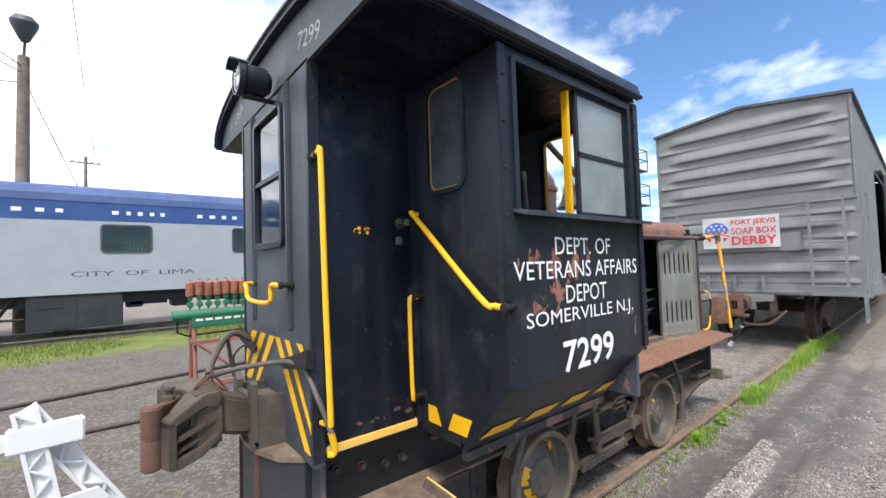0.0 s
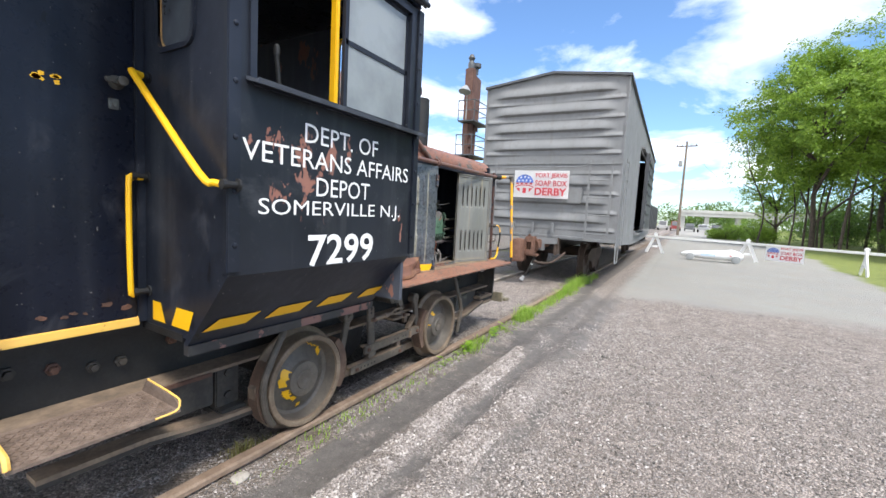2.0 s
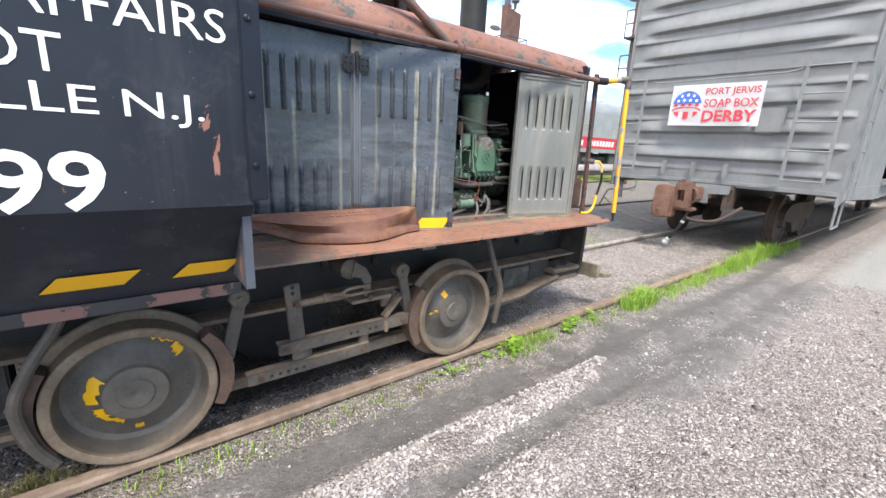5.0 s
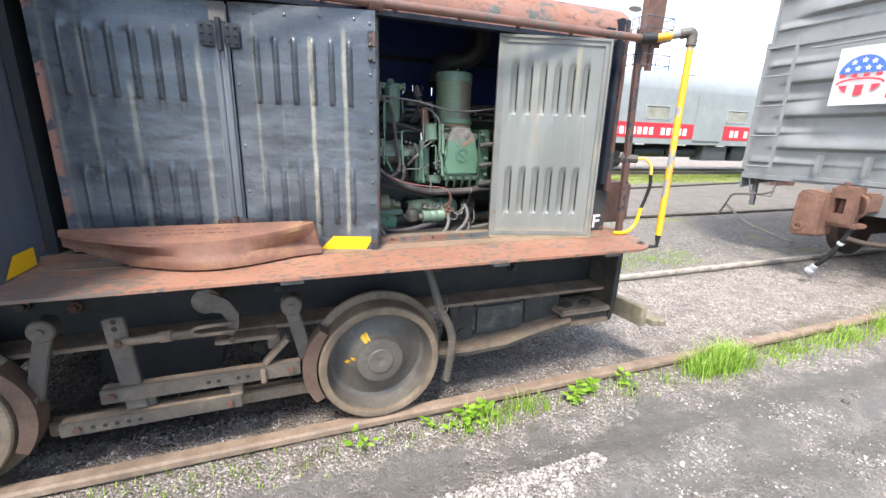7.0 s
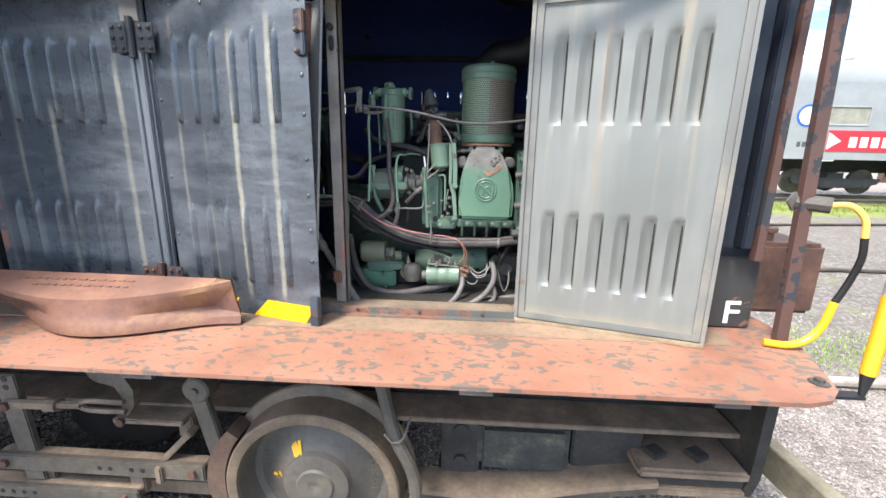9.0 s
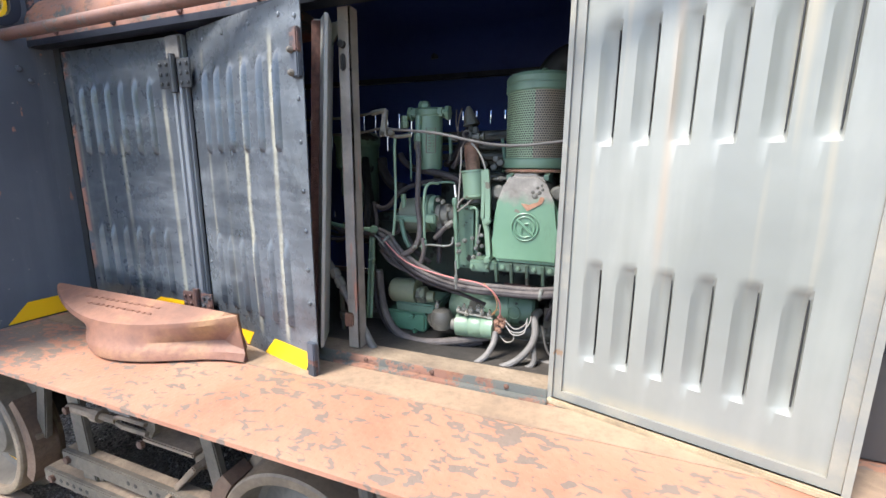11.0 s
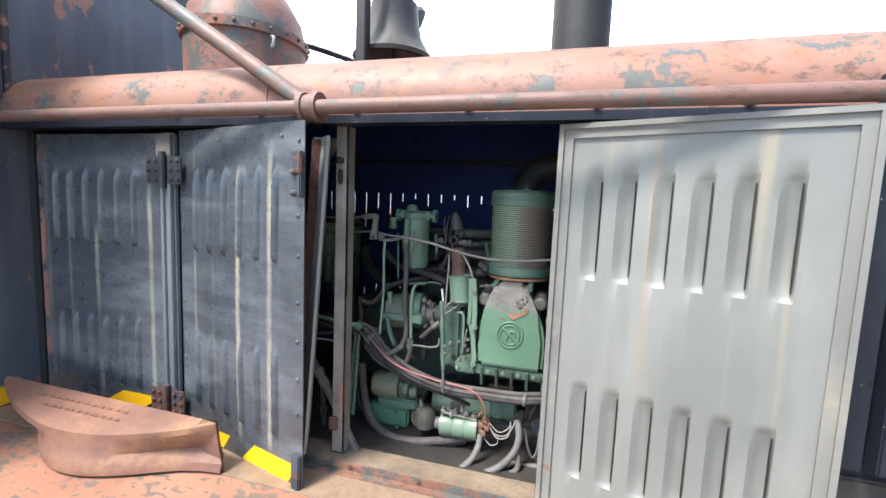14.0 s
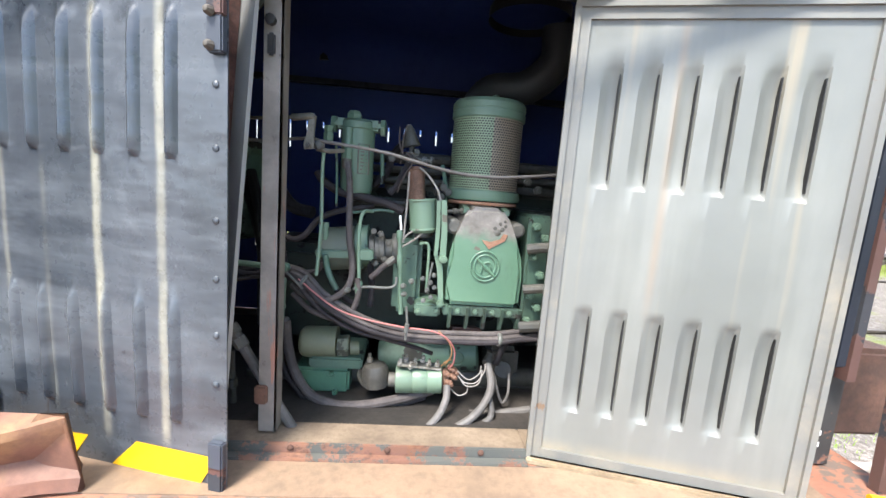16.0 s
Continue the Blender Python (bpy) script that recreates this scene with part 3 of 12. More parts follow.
def grey_door():
    """Light grey painted sheet, thin rust runs below the flutes, cream dirt at the foot."""
    n = Nodes("grey_door_sheet")
    fine, big = n.noise(28, 6, 0.6), n.noise(2.2, 5)
    col = n.ramp(big, [(0.35, (0.145, 0.15, 0.136)), (0.65, (0.187, 0.19, 0.173))])
    pale = n.ramp(n.noise(6, 4, 0.6, stretch=(1, 1, 0.12)), [(0.52, 0.0), (0.7, 1.0)])
    col = n.mix(n.math("MULTIPLY", pale, 0.5), col, (0.262, 0.264, 0.24))
    runs = n.ramp(n.noise(26, 3, 0.5, stretch=(1, 0.2, 0.03), loc=(0.2, 0, 3)), [(0.6, 0.0), (0.74, 1.0)])
    col = n.mix(n.math("MULTIPLY", runs, 0.6), col, (0.3, 0.25, 0.17))
    dull = n.ramp(n.noise(7, 6, 0.7, stretch=(1, 1, 0.25), loc=(4, 4, 1)), [(0.42, 0.0), (0.64, 0.5)])
    col = n.mix(dull, col, (0.15, 0.156, 0.15))
    z = n.axis(2)
    foot = n.math("MULTIPLY", n.band(z, 0.8, 0.925, 0.03), n.ramp(n.noise(9, 5, 0.65), [(0.35, 0.2), (0.6, 0.9)]))
    col = n.mix(foot, col, (0.3, 0.25, 0.17))
    drip = n.math("MULTIPLY", n.band(n.axis(0), 4.738 - LOCO[0], 4.752 - LOCO[0], 0.008), n.band(z, 1.3, 1.9, 0.1))
    col = n.mix(n.math("MULTIPLY", drip, 0.22), col, (0.36, 0.2, 0.09))
    spots = n.ramp(n.noise(22, 5, 0.7), [(0.73, 0.0), (0.75, 1.0)])
    col = n.mix(spots, col, (0.2, 0.1, 0.06))
    return n.done(col, n.math("MULTIPLY_ADD", fine, 0.2, 0.34), 0.0, [(fine, 0.1, 0.002), (n.noise(3, 3), 0.45, 0.02)])


M_GREYDOOR = grey_door()


def post_steel():
    """Grey-brown worn steel, the edge rubbed to salmon primer in long flecks."""
    n = Nodes("post_steel")
    a, f = n.noise(9, 6, 0.65), n.noise(60, 4, 0.7)
    col = n.ramp(a, [(0.3, (0.13, 0.115, 0.1)), (0.55, (0.21, 0.185, 0.163)), (0.75, (0.28, 0.25, 0.22))])
    fleck = n.ramp(n.noise(16, 6, 0.65, stretch=(1.4, 1, 0.16), loc=(3, 1, 2)), [(0.61, 0.0), (0.65, 1.0)])
    col = n.mix(n.math("MULTIPLY", fleck, 0.85), col, (0.33, 0.15, 0.1))
    pit = n.ramp(n.noise(30, 6, 0.7, stretch=(1, 1, 0.5)), [(0.62, 0.0), (0.68, 0.8)])
    col = n.mix(pit, col, (0.06, 0.045, 0.038))
    return n.done(col, n.math("MULTIPLY_ADD", f, 0.25, 0.4), 0.0, [(f, 0.3, 0.002), (a, 0.3, 0.005)])


M_EDGEGREY = paint('pale_grey_edge', (0.26, 0.265, 0.262), (0.32, 0.325, 0.32), 0.5, chip=(0.2, 0.13, 0.08), chip_at=0.72, chip_scale=10, grime=(0.24, 0.21, 0.17), grime_at=0.58)
M_GREYRIM = paint('grey_door_rim', (0.13, 0.13, 0.12), (0.175, 0.174, 0.16), 0.5, chip=(0.2, 0.13, 0.08), chip_at=0.68, chip_scale=10, grime=(0.3, 0.26, 0.19), grime_at=0.5)


def deck_plate():
    """Salmon primed deck plate, worn through to grey steel in rubbed strips."""
    n = Nodes("deck_plate_primer")
    fine, big = n.noise(36, 6, 0.7), n.noise(2.5, 5)
    col = n.ramp(big, [(0.3, (0.19, 0.083, 0.052)), (0.5, (0.265, 0.12, 0.076)), (0.75, (0.32, 0.162, 0.108))])
    dust = n.ramp(n.noise(9, 6, 0.7, loc=(4, 4, 0)), [(0.45, 0.0), (0.75, 0.5)])
    col = n.mix(dust, col, (0.27, 0.17, 0.115))
    near_cab = n.band(n.axis(0), -2.0, 0.0, 0.35)
    level = n.math("MULTIPLY_ADD", near_cab, 0.09, n.math("MULTIPLY", n.noise(3.4, 5, 0.65, loc=(3, 1, 0)), 0.42))
    flake = n.noise(44, 2, 0.5, stretch=(0.6, 1.0, 1.0), dist=0.6)
    wear = n.ramp(n.math("MULTIPLY_ADD", flake, 0.58, level), [(0.538, 0.0), (0.556, 1.0)])
    col = n.mix(n.math("MULTIPLY", wear, 0.82), col, n.mix(n.noise(9, 5), (0.075, 0.068, 0.058), (0.13, 0.115, 0.098)))
    # lozenges of the tread plate
    cross = n.math("MULTIPLY", n.math("SINE", n.math("MULTIPLY", n.axis(0), 190.0)), n.math("SINE", n.math("MULTIPLY", n.axis(1), 190.0)))
    return n.done(col, n.math("MULTIPLY_ADD", fine, 0.25, 0.5), 0.0, [(fine, 0.3, 0.003), (wear, -0.5, 0.002), (n.ramp(cross, [(0.35, 0.0), (0.6, 1.0)]), 0.25, 0.002)])


M_DECK = deck_plate()


def leafy(name, a, b, c):
    n = Nodes(name)
    g = n.t.nodes.new("ShaderNodeNewGeometry")
    r = g.outputs["Random Per Island"]
    col = n.ramp(r, [(0.0, a), (0.5, b), (1.0, c)])
    n.b.inputs["Transmission Weight"].default_value = 0.0
    m = n.done(col, 0.5)
    tr = n.t.nodes.new("ShaderNodeBsdfTranslucent")
    n.link(col, tr.inputs["Color"])
    ad = n.t.nodes.new("ShaderNodeMixShader")
    ad.inputs[0].default_value = 0.5
    out = n.t.nodes["Material Output"]
    n.link(n.b.outputs[0], ad.inputs[1])
    n.link(tr.outputs[0], ad.inputs[2])
    n.link(ad.outputs[0], out.inputs["Surface"])
    return m


M_LEAF = leafy("tree_leaves", (0.115, 0.205, 0.024), (0.205, 0.33, 0.038), (0.32, 0.46, 0.065))
M_LEAF_DK = leafy("wood_leaves", (0.05, 0.1, 0.024), (0.1, 0.18, 0.035), (0.16, 0.26, 0.045))
M_GRASS = leafy("grass_blades", (0.18, 0.3, 0.04), (0.3, 0.48, 0.06), (0.44, 0.55, 0.14))
M_GRASS_FAR = leafy("yard_grass_blades", (0.16, 0.22, 0.04), (0.25, 0.31, 0.06), (0.33, 0.36, 0.1))
M_WEED = leafy("weed_leaves", (0.2, 0.38, 0.03), (0.3, 0.5, 0.05), (0.4, 0.58, 0.08))
M_DRYGRASS = leafy("dry_grass", (0.2, 0.18, 0.07), (0.3, 0.27, 0.12), (0.16, 0.2, 0.05))


def chipping(name, tones, dust):
    """Crushed stone: each chip has a tone of its own, with a dusty bloom."""
    n = Nodes(name)
    g = n.t.nodes.new("ShaderNodeNewGeometry")
    col = n.ramp(g.outputs["Random Per Island"], tones)
    col = n.mix(n.ramp(n.noise(3, 5, 0.7), [(0.4, 0.0), (0.65, 0.45)]), col, dust)
    return n.done(col, 0.85, 0.0, [(n.noise(90, 3), 0.3, 0.003)])


M_STONES = chipping("loose_stones", [(0.0, (0.055, 0.05, 0.046)), (0.35, (0.15, 0.136, 0.126)), (0.75, (0.31, 0.28, 0.262)), (0.95, (0.46, 0.42, 0.395)), (1.0, (0.6, 0.555, 0.525))], (0.27, 0.24, 0.222))
M_PALE = chipping("pale_stones", [(0.0, (0.16, 0.14, 0.128)), (0.4, (0.29, 0.258, 0.24)), (0.8, (0.41, 0.37, 0.345)), (1.0, (0.56, 0.52, 0.49))], (0.33, 0.295, 0.275))
# dark soiled chips, the shade below the locomotive painted into their tones
M_BALLAST_SHADE = chipping("shaded_ballast", [(0.0, (0.012, 0.011, 0.01)), (0.6, (0.035, 0.03, 0.026)), (0.93, (0.09, 0.08, 0.07)), (1.0, (0.2, 0.18, 0.16))], (0.05, 0.042, 0.035))


def ground_mat():
    """Gravel yard: grey chippings, dark oily strip beside the rail, pale ridge, pale asphalt, grass."""
    n = Nodes("yard_ground")
    x, y = n.axis(0), n.axis(1)
    wob = n.math("MULTIPLY_ADD", n.noise(1.3, 5, 0.6), 0.5, -0.25)
    yw, far = n.math("ADD", y, wob), n.noise(0.35, 6, 0.65)
    chip = n.cells(70)
    chip2 = n.cells(27)
    gap = n.ramp(n.cells(70, "DISTANCE_TO_EDGE").outputs["Distance"], [(0.0, 0.22), (0.14, 1.0)])
    tone = n.ramp(chip.outputs["Color"], [(0.1, (0.085, 0.076, 0.07)), (0.45, (0.21, 0.19, 0.176)), (0.8, (0.38, 0.345, 0.32)), (0.95, (0.56, 0.51, 0.48))])
    tone2 = n.ramp(chip2.outputs["Color"], [(0.1, (0.14, 0.125, 0.113)), (0.9, (0.34, 0.31, 0.285))])
    gravel = n.mix(1.0, n.mix(0.35, tone, tone2), gap, "MULTIPLY")
    damp = n.ramp(n.noise(0.9, 7, 0.7), [(0.4, 0.0), (0.66, 1.0)])
    gravel = n.mix(n.math("MULTIPLY", damp, 0.35), gravel, (0.14, 0.125, 0.114))
    mottle = n.ramp(n.noise(5.5, 8, 0.8), [(0.34, (0.95, 0.9, 0.86)), (0.5, (1.4, 1.32, 1.27)), (0.66, (1.85, 1.75, 1.68))])
    gravel = n.mix(1.0, gravel, mottle, "MULTIPLY")
    fines = n.ramp(n.noise(16, 6, 0.75), [(0.35, (0.068, 0.062, 0.058)), (0.7, (0.125, 0.114, 0.105))])
    soil = n.ramp(n.noise(11, 7, 0.75), [(0.35, (0.085, 0.066, 0.05)), (0.65, (0.16, 0.13, 0.1))])
    gravel = n.mix(n.math("MULTIPLY", n.band(y, 1.5, 1.95, 0.06), n.ramp(n.noise(5, 6, 0.7), [(0.42, 0.15), (0.6, 0.9)])), gravel, soil)
    pale = n.mix(1.0, n.ramp(chip.outputs["Color"], [(0.05, (0.21, 0.185, 0.17)), (0.5, (0.37, 0.33, 0.305)), (0.95, (0.6, 0.55, 0.52))]), gap, "MULTIPLY")
    dirt = n.ramp(n.noise(1.6, 9, 0.8), [(0.3, (0.07, 0.06, 0.05)), (0.5, (0.115, 0.1, 0.085)), (0.7, (0.175, 0.157, 0.137))])
    speck = n.ramp(n.cells(34).outputs["Color"], [(0.55, 0.0), (0.75, 1.0)])
    dirt = n.mix(n.math("MULTIPLY", speck, 0.5), dirt, (0.34, 0.315, 0.285))
    gravel = n.mix(n.math("MULTIPLY", n.band(y, 3.3, 14.0, 0.5), 0.82), gravel, dirt)
    yn = n.math("ADD", y, n.math("MULTIPLY_ADD", n.noise(2.6, 5, 0.65), 0.2, -0.1))
    near = n.band(x, -6, 8.6, 1.2)
    patch = n.ramp(n.noise(2.4, 7, 0.75), [(0.38, 0.0), (0.6, 0.85)])
    speckle = n.ramp(n.noise(28, 4, 0.7), [(0.4, 0.25), (0.55, 1.0)])
    ridge = n.math("MULTIPLY", n.math("MULTIPLY", n.band(yn, 0.28, 1.18, 0.06), near), n.math("MULTIPLY", patch, speckle))
    # below the locomotive the ground goes near black, shade put into its colour
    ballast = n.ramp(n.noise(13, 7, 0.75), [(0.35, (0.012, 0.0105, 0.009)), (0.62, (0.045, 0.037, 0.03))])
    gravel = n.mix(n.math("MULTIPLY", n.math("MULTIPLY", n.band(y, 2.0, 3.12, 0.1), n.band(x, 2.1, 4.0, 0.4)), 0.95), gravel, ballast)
    col = n.mix(ridge, gravel, pale)
    ruts = n.math("ADD", n.band(yn, 0.84, 0.98, 0.03), n.math("MULTIPLY", n.band(yn, 0.46, 0.60, 0.03), n.band(x, 2.3, 3.7, 0.25)))
    ruts = n.math("MULTIPLY", n.math("MULTIPLY", ruts, n.band(x, -4, 4.8, 0.6)), n.ramp(n.noise(4.2, 5, 0.7, loc=(8, 1, 0)), [(0.36, 0.15), (0.52, 1.0)]))
    mud = n.math("MULTIPLY", n.band(yn, 0.55, 1.3, 0.1), n.band(x, 4.5, 8.8, 0.5))
    ruts = n.math("MINIMUM", n.math("ADD", n.math("ADD", ruts, n.math("MULTIPLY", mud, n.ramp(n.noise(3.1, 6, 0.7), [(0.36, 0.5), (0.54, 1.0)]))), n.math("MULTIPLY", n.band(yn, 1.2, 1.49, 0.04), n.ramp(n.math("ADD", n.noise(3.6, 6, 0.7, loc=(2, 6, 0)), n.math("MULTIPLY", n.band(x, 3.9, 9.0, 0.8), 0.1)), [(0.54, 1.0), (0.64, 0.3)]))), 1.0)
    flecks = n.ramp(n.noise(46, 3, 0.7), [(0.6, 1.0), (0.68, 0.45)])
    ruts = n.math("MULTIPLY", ruts, flecks)
    col = n.mix(n.math("MULTIPLY", ruts, 0.93), col, fines)
    asph = n.ramp(n.noise(30, 6, 0.7), [(0.3, (0.25, 0.25, 0.23)), (0.7, (0.37, 0.365, 0.34))])
    asph = n.mix(n.ramp(far, [(0.4, 0.0), (0.7, 0.35)]), asph, (0.22, 0.215, 0.205))
    asph = n.mix(n.ramp(n.noise(1.2, 8, 0.75), [(0.42, 0.0), (0.62, 0.6)]), asph, (0.31, 0.28, 0.245))
    asph = n.mix(n.ramp(n.noise(7, 7, 0.75, loc=(4, 9, 0)), [(0.6, 0.0), (0.7, 0.6)]), asph, (0.16, 0.15, 0.14))
    xw = n.math("ADD", x, n.math("MULTIPLY_ADD", n.noise(0.9, 5, 0.6), 2.0, -1.0))
    lot = n.math("MULTIPLY", n.band(xw, 9.3, 400, 0.7), n.band(yw, -400, 0.75, 0.2))
    col = n.mix(lot, col, asph)
    turf = n.ramp(n.noise(2.2, 8, 0.8), [(0.32, (0.13, 0.125, 0.06)), (0.48, (0.17, 0.21, 0.045)), (0.7, (0.29, 0.31, 0.09))])
    yy = n.math("ADD", y, n.math("MULTIPLY_ADD", n.noise(0.5, 5, 0.65), 2.4, -1.2))
    col = n.mix(n.band(yy, 12.3, 18.5, 0.6), col, turf)
    tuft = n.math("MULTIPLY", n.band(y, 3.4, 13.0, 0.4), n.ramp(n.noise(0.8, 7, 0.7, loc=(4, 2, 0)), [(0.58, 0.0), (0.68, 0.8)]))
    col = n.mix(tuft, col, turf)
    slope = n.math("MULTIPLY_ADD", x, 0.08, y)
    sl = n.math("ADD", slope, n.math("MULTIPLY_ADD", n.noise(0.4, 5, 0.6), 1.6, -0.8))
    verge = n.math("MULTIPLY", n.band(sl, -500, -3.9, 0.25), n.band(x, 14.5, 500, 1.5))
    col = n.mix(verge, col, turf)
    rough = n.math("MULTIPLY_ADD", ruts, -0.25, 0.9)
    h1 = n.cells(70, "F1").outputs["Distance"]
    strip = n.math("MULTIPLY_ADD", ruts, 0.85, -1.0)
    return n.done(col, rough, 0.0, [(n.math("MULTIPLY", h1, strip), 0.9, 0.02), (n.noise(20, 7, 0.75), 0.6, 0.018)])


M_GROUND = ground_mat()

# ---- building blocks ----
BASE = {}


def thing(name, base, label, category, group="", kind=""):
    ob = new(name)
    ob.empty_display_size = 0.1
    ob.location = base
    BASE[ob] = Vector(base)
    return tagged(ob, label, category, group, kind)


def finish(name, bm, material, origin, angle=32):
    bmesh.ops.recalc_face_normals(bm, faces=bm.faces)
    bmesh.ops.translate(bm, verts=bm.verts, vec=-origin)
    me = bpy.data.meshes.new(name)
    bm.to_mesh(me)
    bm.free()
    for m in (material if isinstance(material, (list, tuple)) else [material]):
        me.materials.append(m)
    for p in me.polygons:
        p.use_smooth = True
    me.set_sharp_from_angle(angle=radians(angle))
    return me


def part(name, bm, material, parent, label="", angle=32):
    """Links a bmesh, given in world metres, as one mesh under a thing or a part."""
    ob = new(name, finish(name, bm, material, BASE[parent], angle))
    ob.parent = parent
    BASE[ob] = BASE[parent]
    return tagged(ob, label)


def solid(name, bm, material, label, category, base=None, group="", kind="", angle=32):
    """A top-level mesh."""
    origin = Vector(base) if base else Vector((0, 0, 0))
    ob = new(name, finish(name, bm, material, origin, angle))
    ob.location = origin
    BASE[ob] = origin
    return tagged(ob, label, category, group, kind)


def BM():
    return bmesh.new()


def box(bm, x0, x1, y0, y1, z0, z1, bev=0.0):
    b = bmesh.new() if bev else bm
    v = [b.verts.new((x, y, z)) for x in (x0, x1) for y in (y0, y1) for z in (z0, z1)]
    for f in ((0, 1, 3, 2), (4, 6, 7, 5), (0, 4, 5, 1), (2, 3, 7, 6), (0, 2, 6, 4), (1, 5, 7, 3)):
        b.faces.new([v[i] for i in f])
    if bev:
        bmesh.ops.bevel(b, geom=b.edges[:], offset=bev, segments=2, affect="EDGES", clamp_overlap=True)
        join(bm, b)
    return bm


def join(bm, b, m=None):
    """Adds the bmesh b to bm."""
    vs = {}
    for v in b.verts:
        vs[v] = bm.verts.new(m @ v.co if m else v.co)
    for f in b.faces:
        try:
            bm.faces.new([vs[v] for v in f.verts])
        except ValueError:
            pass
    b.free()


def turned(bm, build, m):
    """Runs build on a bmesh of its own and adds it through the matrix m."""
    b = bmesh.new()
    build(b)
    join(bm, b, m)
    return bm


def frame_of(d):
    d = Vector(d).normalized()
    a = Vector((0, 0, 1)) if abs(d.z) < 0.9 else Vector((1, 0, 0))
    u = d.cross(a).normalized()
    return u, d.cross(u).normalized()


def lathe(bm, c, axis, profile, seg=24, cap=True):
    """Turns (radius, along) pairs about the axis through c."""
    c, axis = Vector(c), Vector(axis).normalized()
    u, w = frame_of(axis)
    rings = []
    for r, h in profile:
        o = c + axis * h
        if r < 1e-5:
            rings.append([bm.verts.new(o)])
        else:
            rings.append([bm.verts.new(o + (u * math.cos(a) + w * math.sin(a)) * r) for a in [2 * math.pi * i / seg for i in range(seg)]])
    for p, q in zip(rings, rings[1:]):
        for i in range(seg):
            j = (i + 1) % seg
            if len(p) == 1 and len(q) == 1:
                continue
            if len(p) == 1:
                bm.faces.new((p[0], q[i], q[j]))
            elif len(q) == 1:
                bm.faces.new((p[i], p[j], q[0]))
            else:
                bm.faces.new((p[i], p[j], q[j], q[i]))
    if cap:
        for ring in (rings[0], rings[-1]):
            if len(ring) > 2:
                bm.faces.new(ring)
    return bm


def cyl(bm, a, b, r, r2=None, seg=14):
    a, b = Vector(a), Vector(b)
    return lathe(bm, a, b - a, [(r, 0), (r if r2 is None else r2, (b - a).length)], seg)


def spline(pts, n=6):
    """Points of a smooth line through pts."""
    p = [Vector(q) for q in pts]
    if len(p) < 3:
        return p
    p = [p[0] * 2 - p[1]] + p + [p[-1] * 2 - p[-2]]
    out = []
    for i in range(1, len(p) - 2):
        for k in range(n):
            t = k / n
            out.append(0.5 * ((2 * p[i]) + (p[i + 1] - p[i - 1]) * t + (2 * p[i - 1] - 5 * p[i] + 4 * p[i + 1] - p[i + 2]) * t * t + (3 * p[i] - p[i - 1] - 3 * p[i + 1] + p[i + 2]) * t ** 3))
    return out + [p[-2]]


def tube(bm, pts, r, seg=8, smooth=6, taper=1.0):
    line = spline(pts, smooth) if smooth else [Vector(q) for q in pts]
    rings, u = [], None
    for i, p in enumerate(line):
        d = (line[min(i + 1, len(line) - 1)] - line[max(i - 1, 0)]).normalized()
        if u is None:
            u, w = frame_of(d)
        else:
            u = (u - d * u.dot(d))
            u = u.normalized() if u.length > 1e-6 else frame_of(d)[0]
            w = d.cross(u)
        rr = r * (1 + (taper - 1) * i / max(1, len(line) - 1))
        rings.append([bm.verts.new(p + (u * math.cos(a) + w * math.sin(a)) * rr) for a in [2 * math.pi * k / seg for k in range(seg)]])
    for p, q in zip(rings, rings[1:]):
        for i in range(seg):
            bm.faces.new((p[i], p[(i + 1) % seg], q[(i + 1) % seg], q[i]))
    bm.faces.new(rings[0])
    bm.faces.new(rings[-1])
    return bm


def prism(bm, poly, axis, a, b):
    """Extrudes a polygon along an axis from a to b. poly holds the two other coordinates, in the order x, y, z."""
    def at(p, s):
        return {"x": (s, p[0], p[1]), "y": (p[0], s, p[1]), "z": (p[0], p[1], s)}[axis]
    lo = [bm.verts.new(at(p, a)) for p in poly]
    hi = [bm.verts.new(at(p, b)) for p in poly]
    bm.faces.new(lo)
    bm.faces.new(hi)
    for i in range(len(poly)):
        j = (i + 1) % len(poly)
        bm.faces.new((lo[i], lo[j], hi[j], hi[i]))
    return bm


def sheet(bm, axis, s, t, u0, u1, z0, z1, holes=()):
    """An upright sheet across an axis ('x' or 'y') from s to t thick, with oblong holes (u0, u1, z0, z1) right through."""
    us = sorted({u0, u1, *[h[i] for h in holes for i in (0, 1)]})
    zs = sorted({z0, z1, *[h[i] for h in holes for i in (2, 3)]})
    cache = {}

    def vert(side, u, z):
        key = (side, u, z)
        if key not in cache:
            cache[key] = bm.verts.new((side, u, z) if axis == "x" else (u, side, z))
        return cache[key]

    def full(i, k):
        if not (0 <= i < len(us) - 1 and 0 <= k < len(zs) - 1):
            return False
        um, zm = (us[i] + us[i + 1]) / 2, (zs[k] + zs[k + 1]) / 2
        return not any(h[0] < um < h[1] and h[2] < zm < h[3] for h in holes)

    for i in range(len(us) - 1):
        for k in range(len(zs) - 1):
            if not full(i, k):
                continue
            a, b, c, d = us[i], us[i + 1], zs[k], zs[k + 1]
            for side in (s, t):
                bm.faces.new([vert(side, *q) for q in ((a, c), (b, c), (b, d), (a, d))])
            for di, dk, p, q in ((-1, 0, (a, c), (a, d)), (1, 0, (b, c), (b, d)), (0, -1, (a, c), (b, c)), (0, 1, (a, d), (b, d))):
                if not full(i + di, k + dk):
                    bm.faces.new([vert(s, *p), vert(s, *q), vert(t, *q), vert(t, *p)])
    return bm


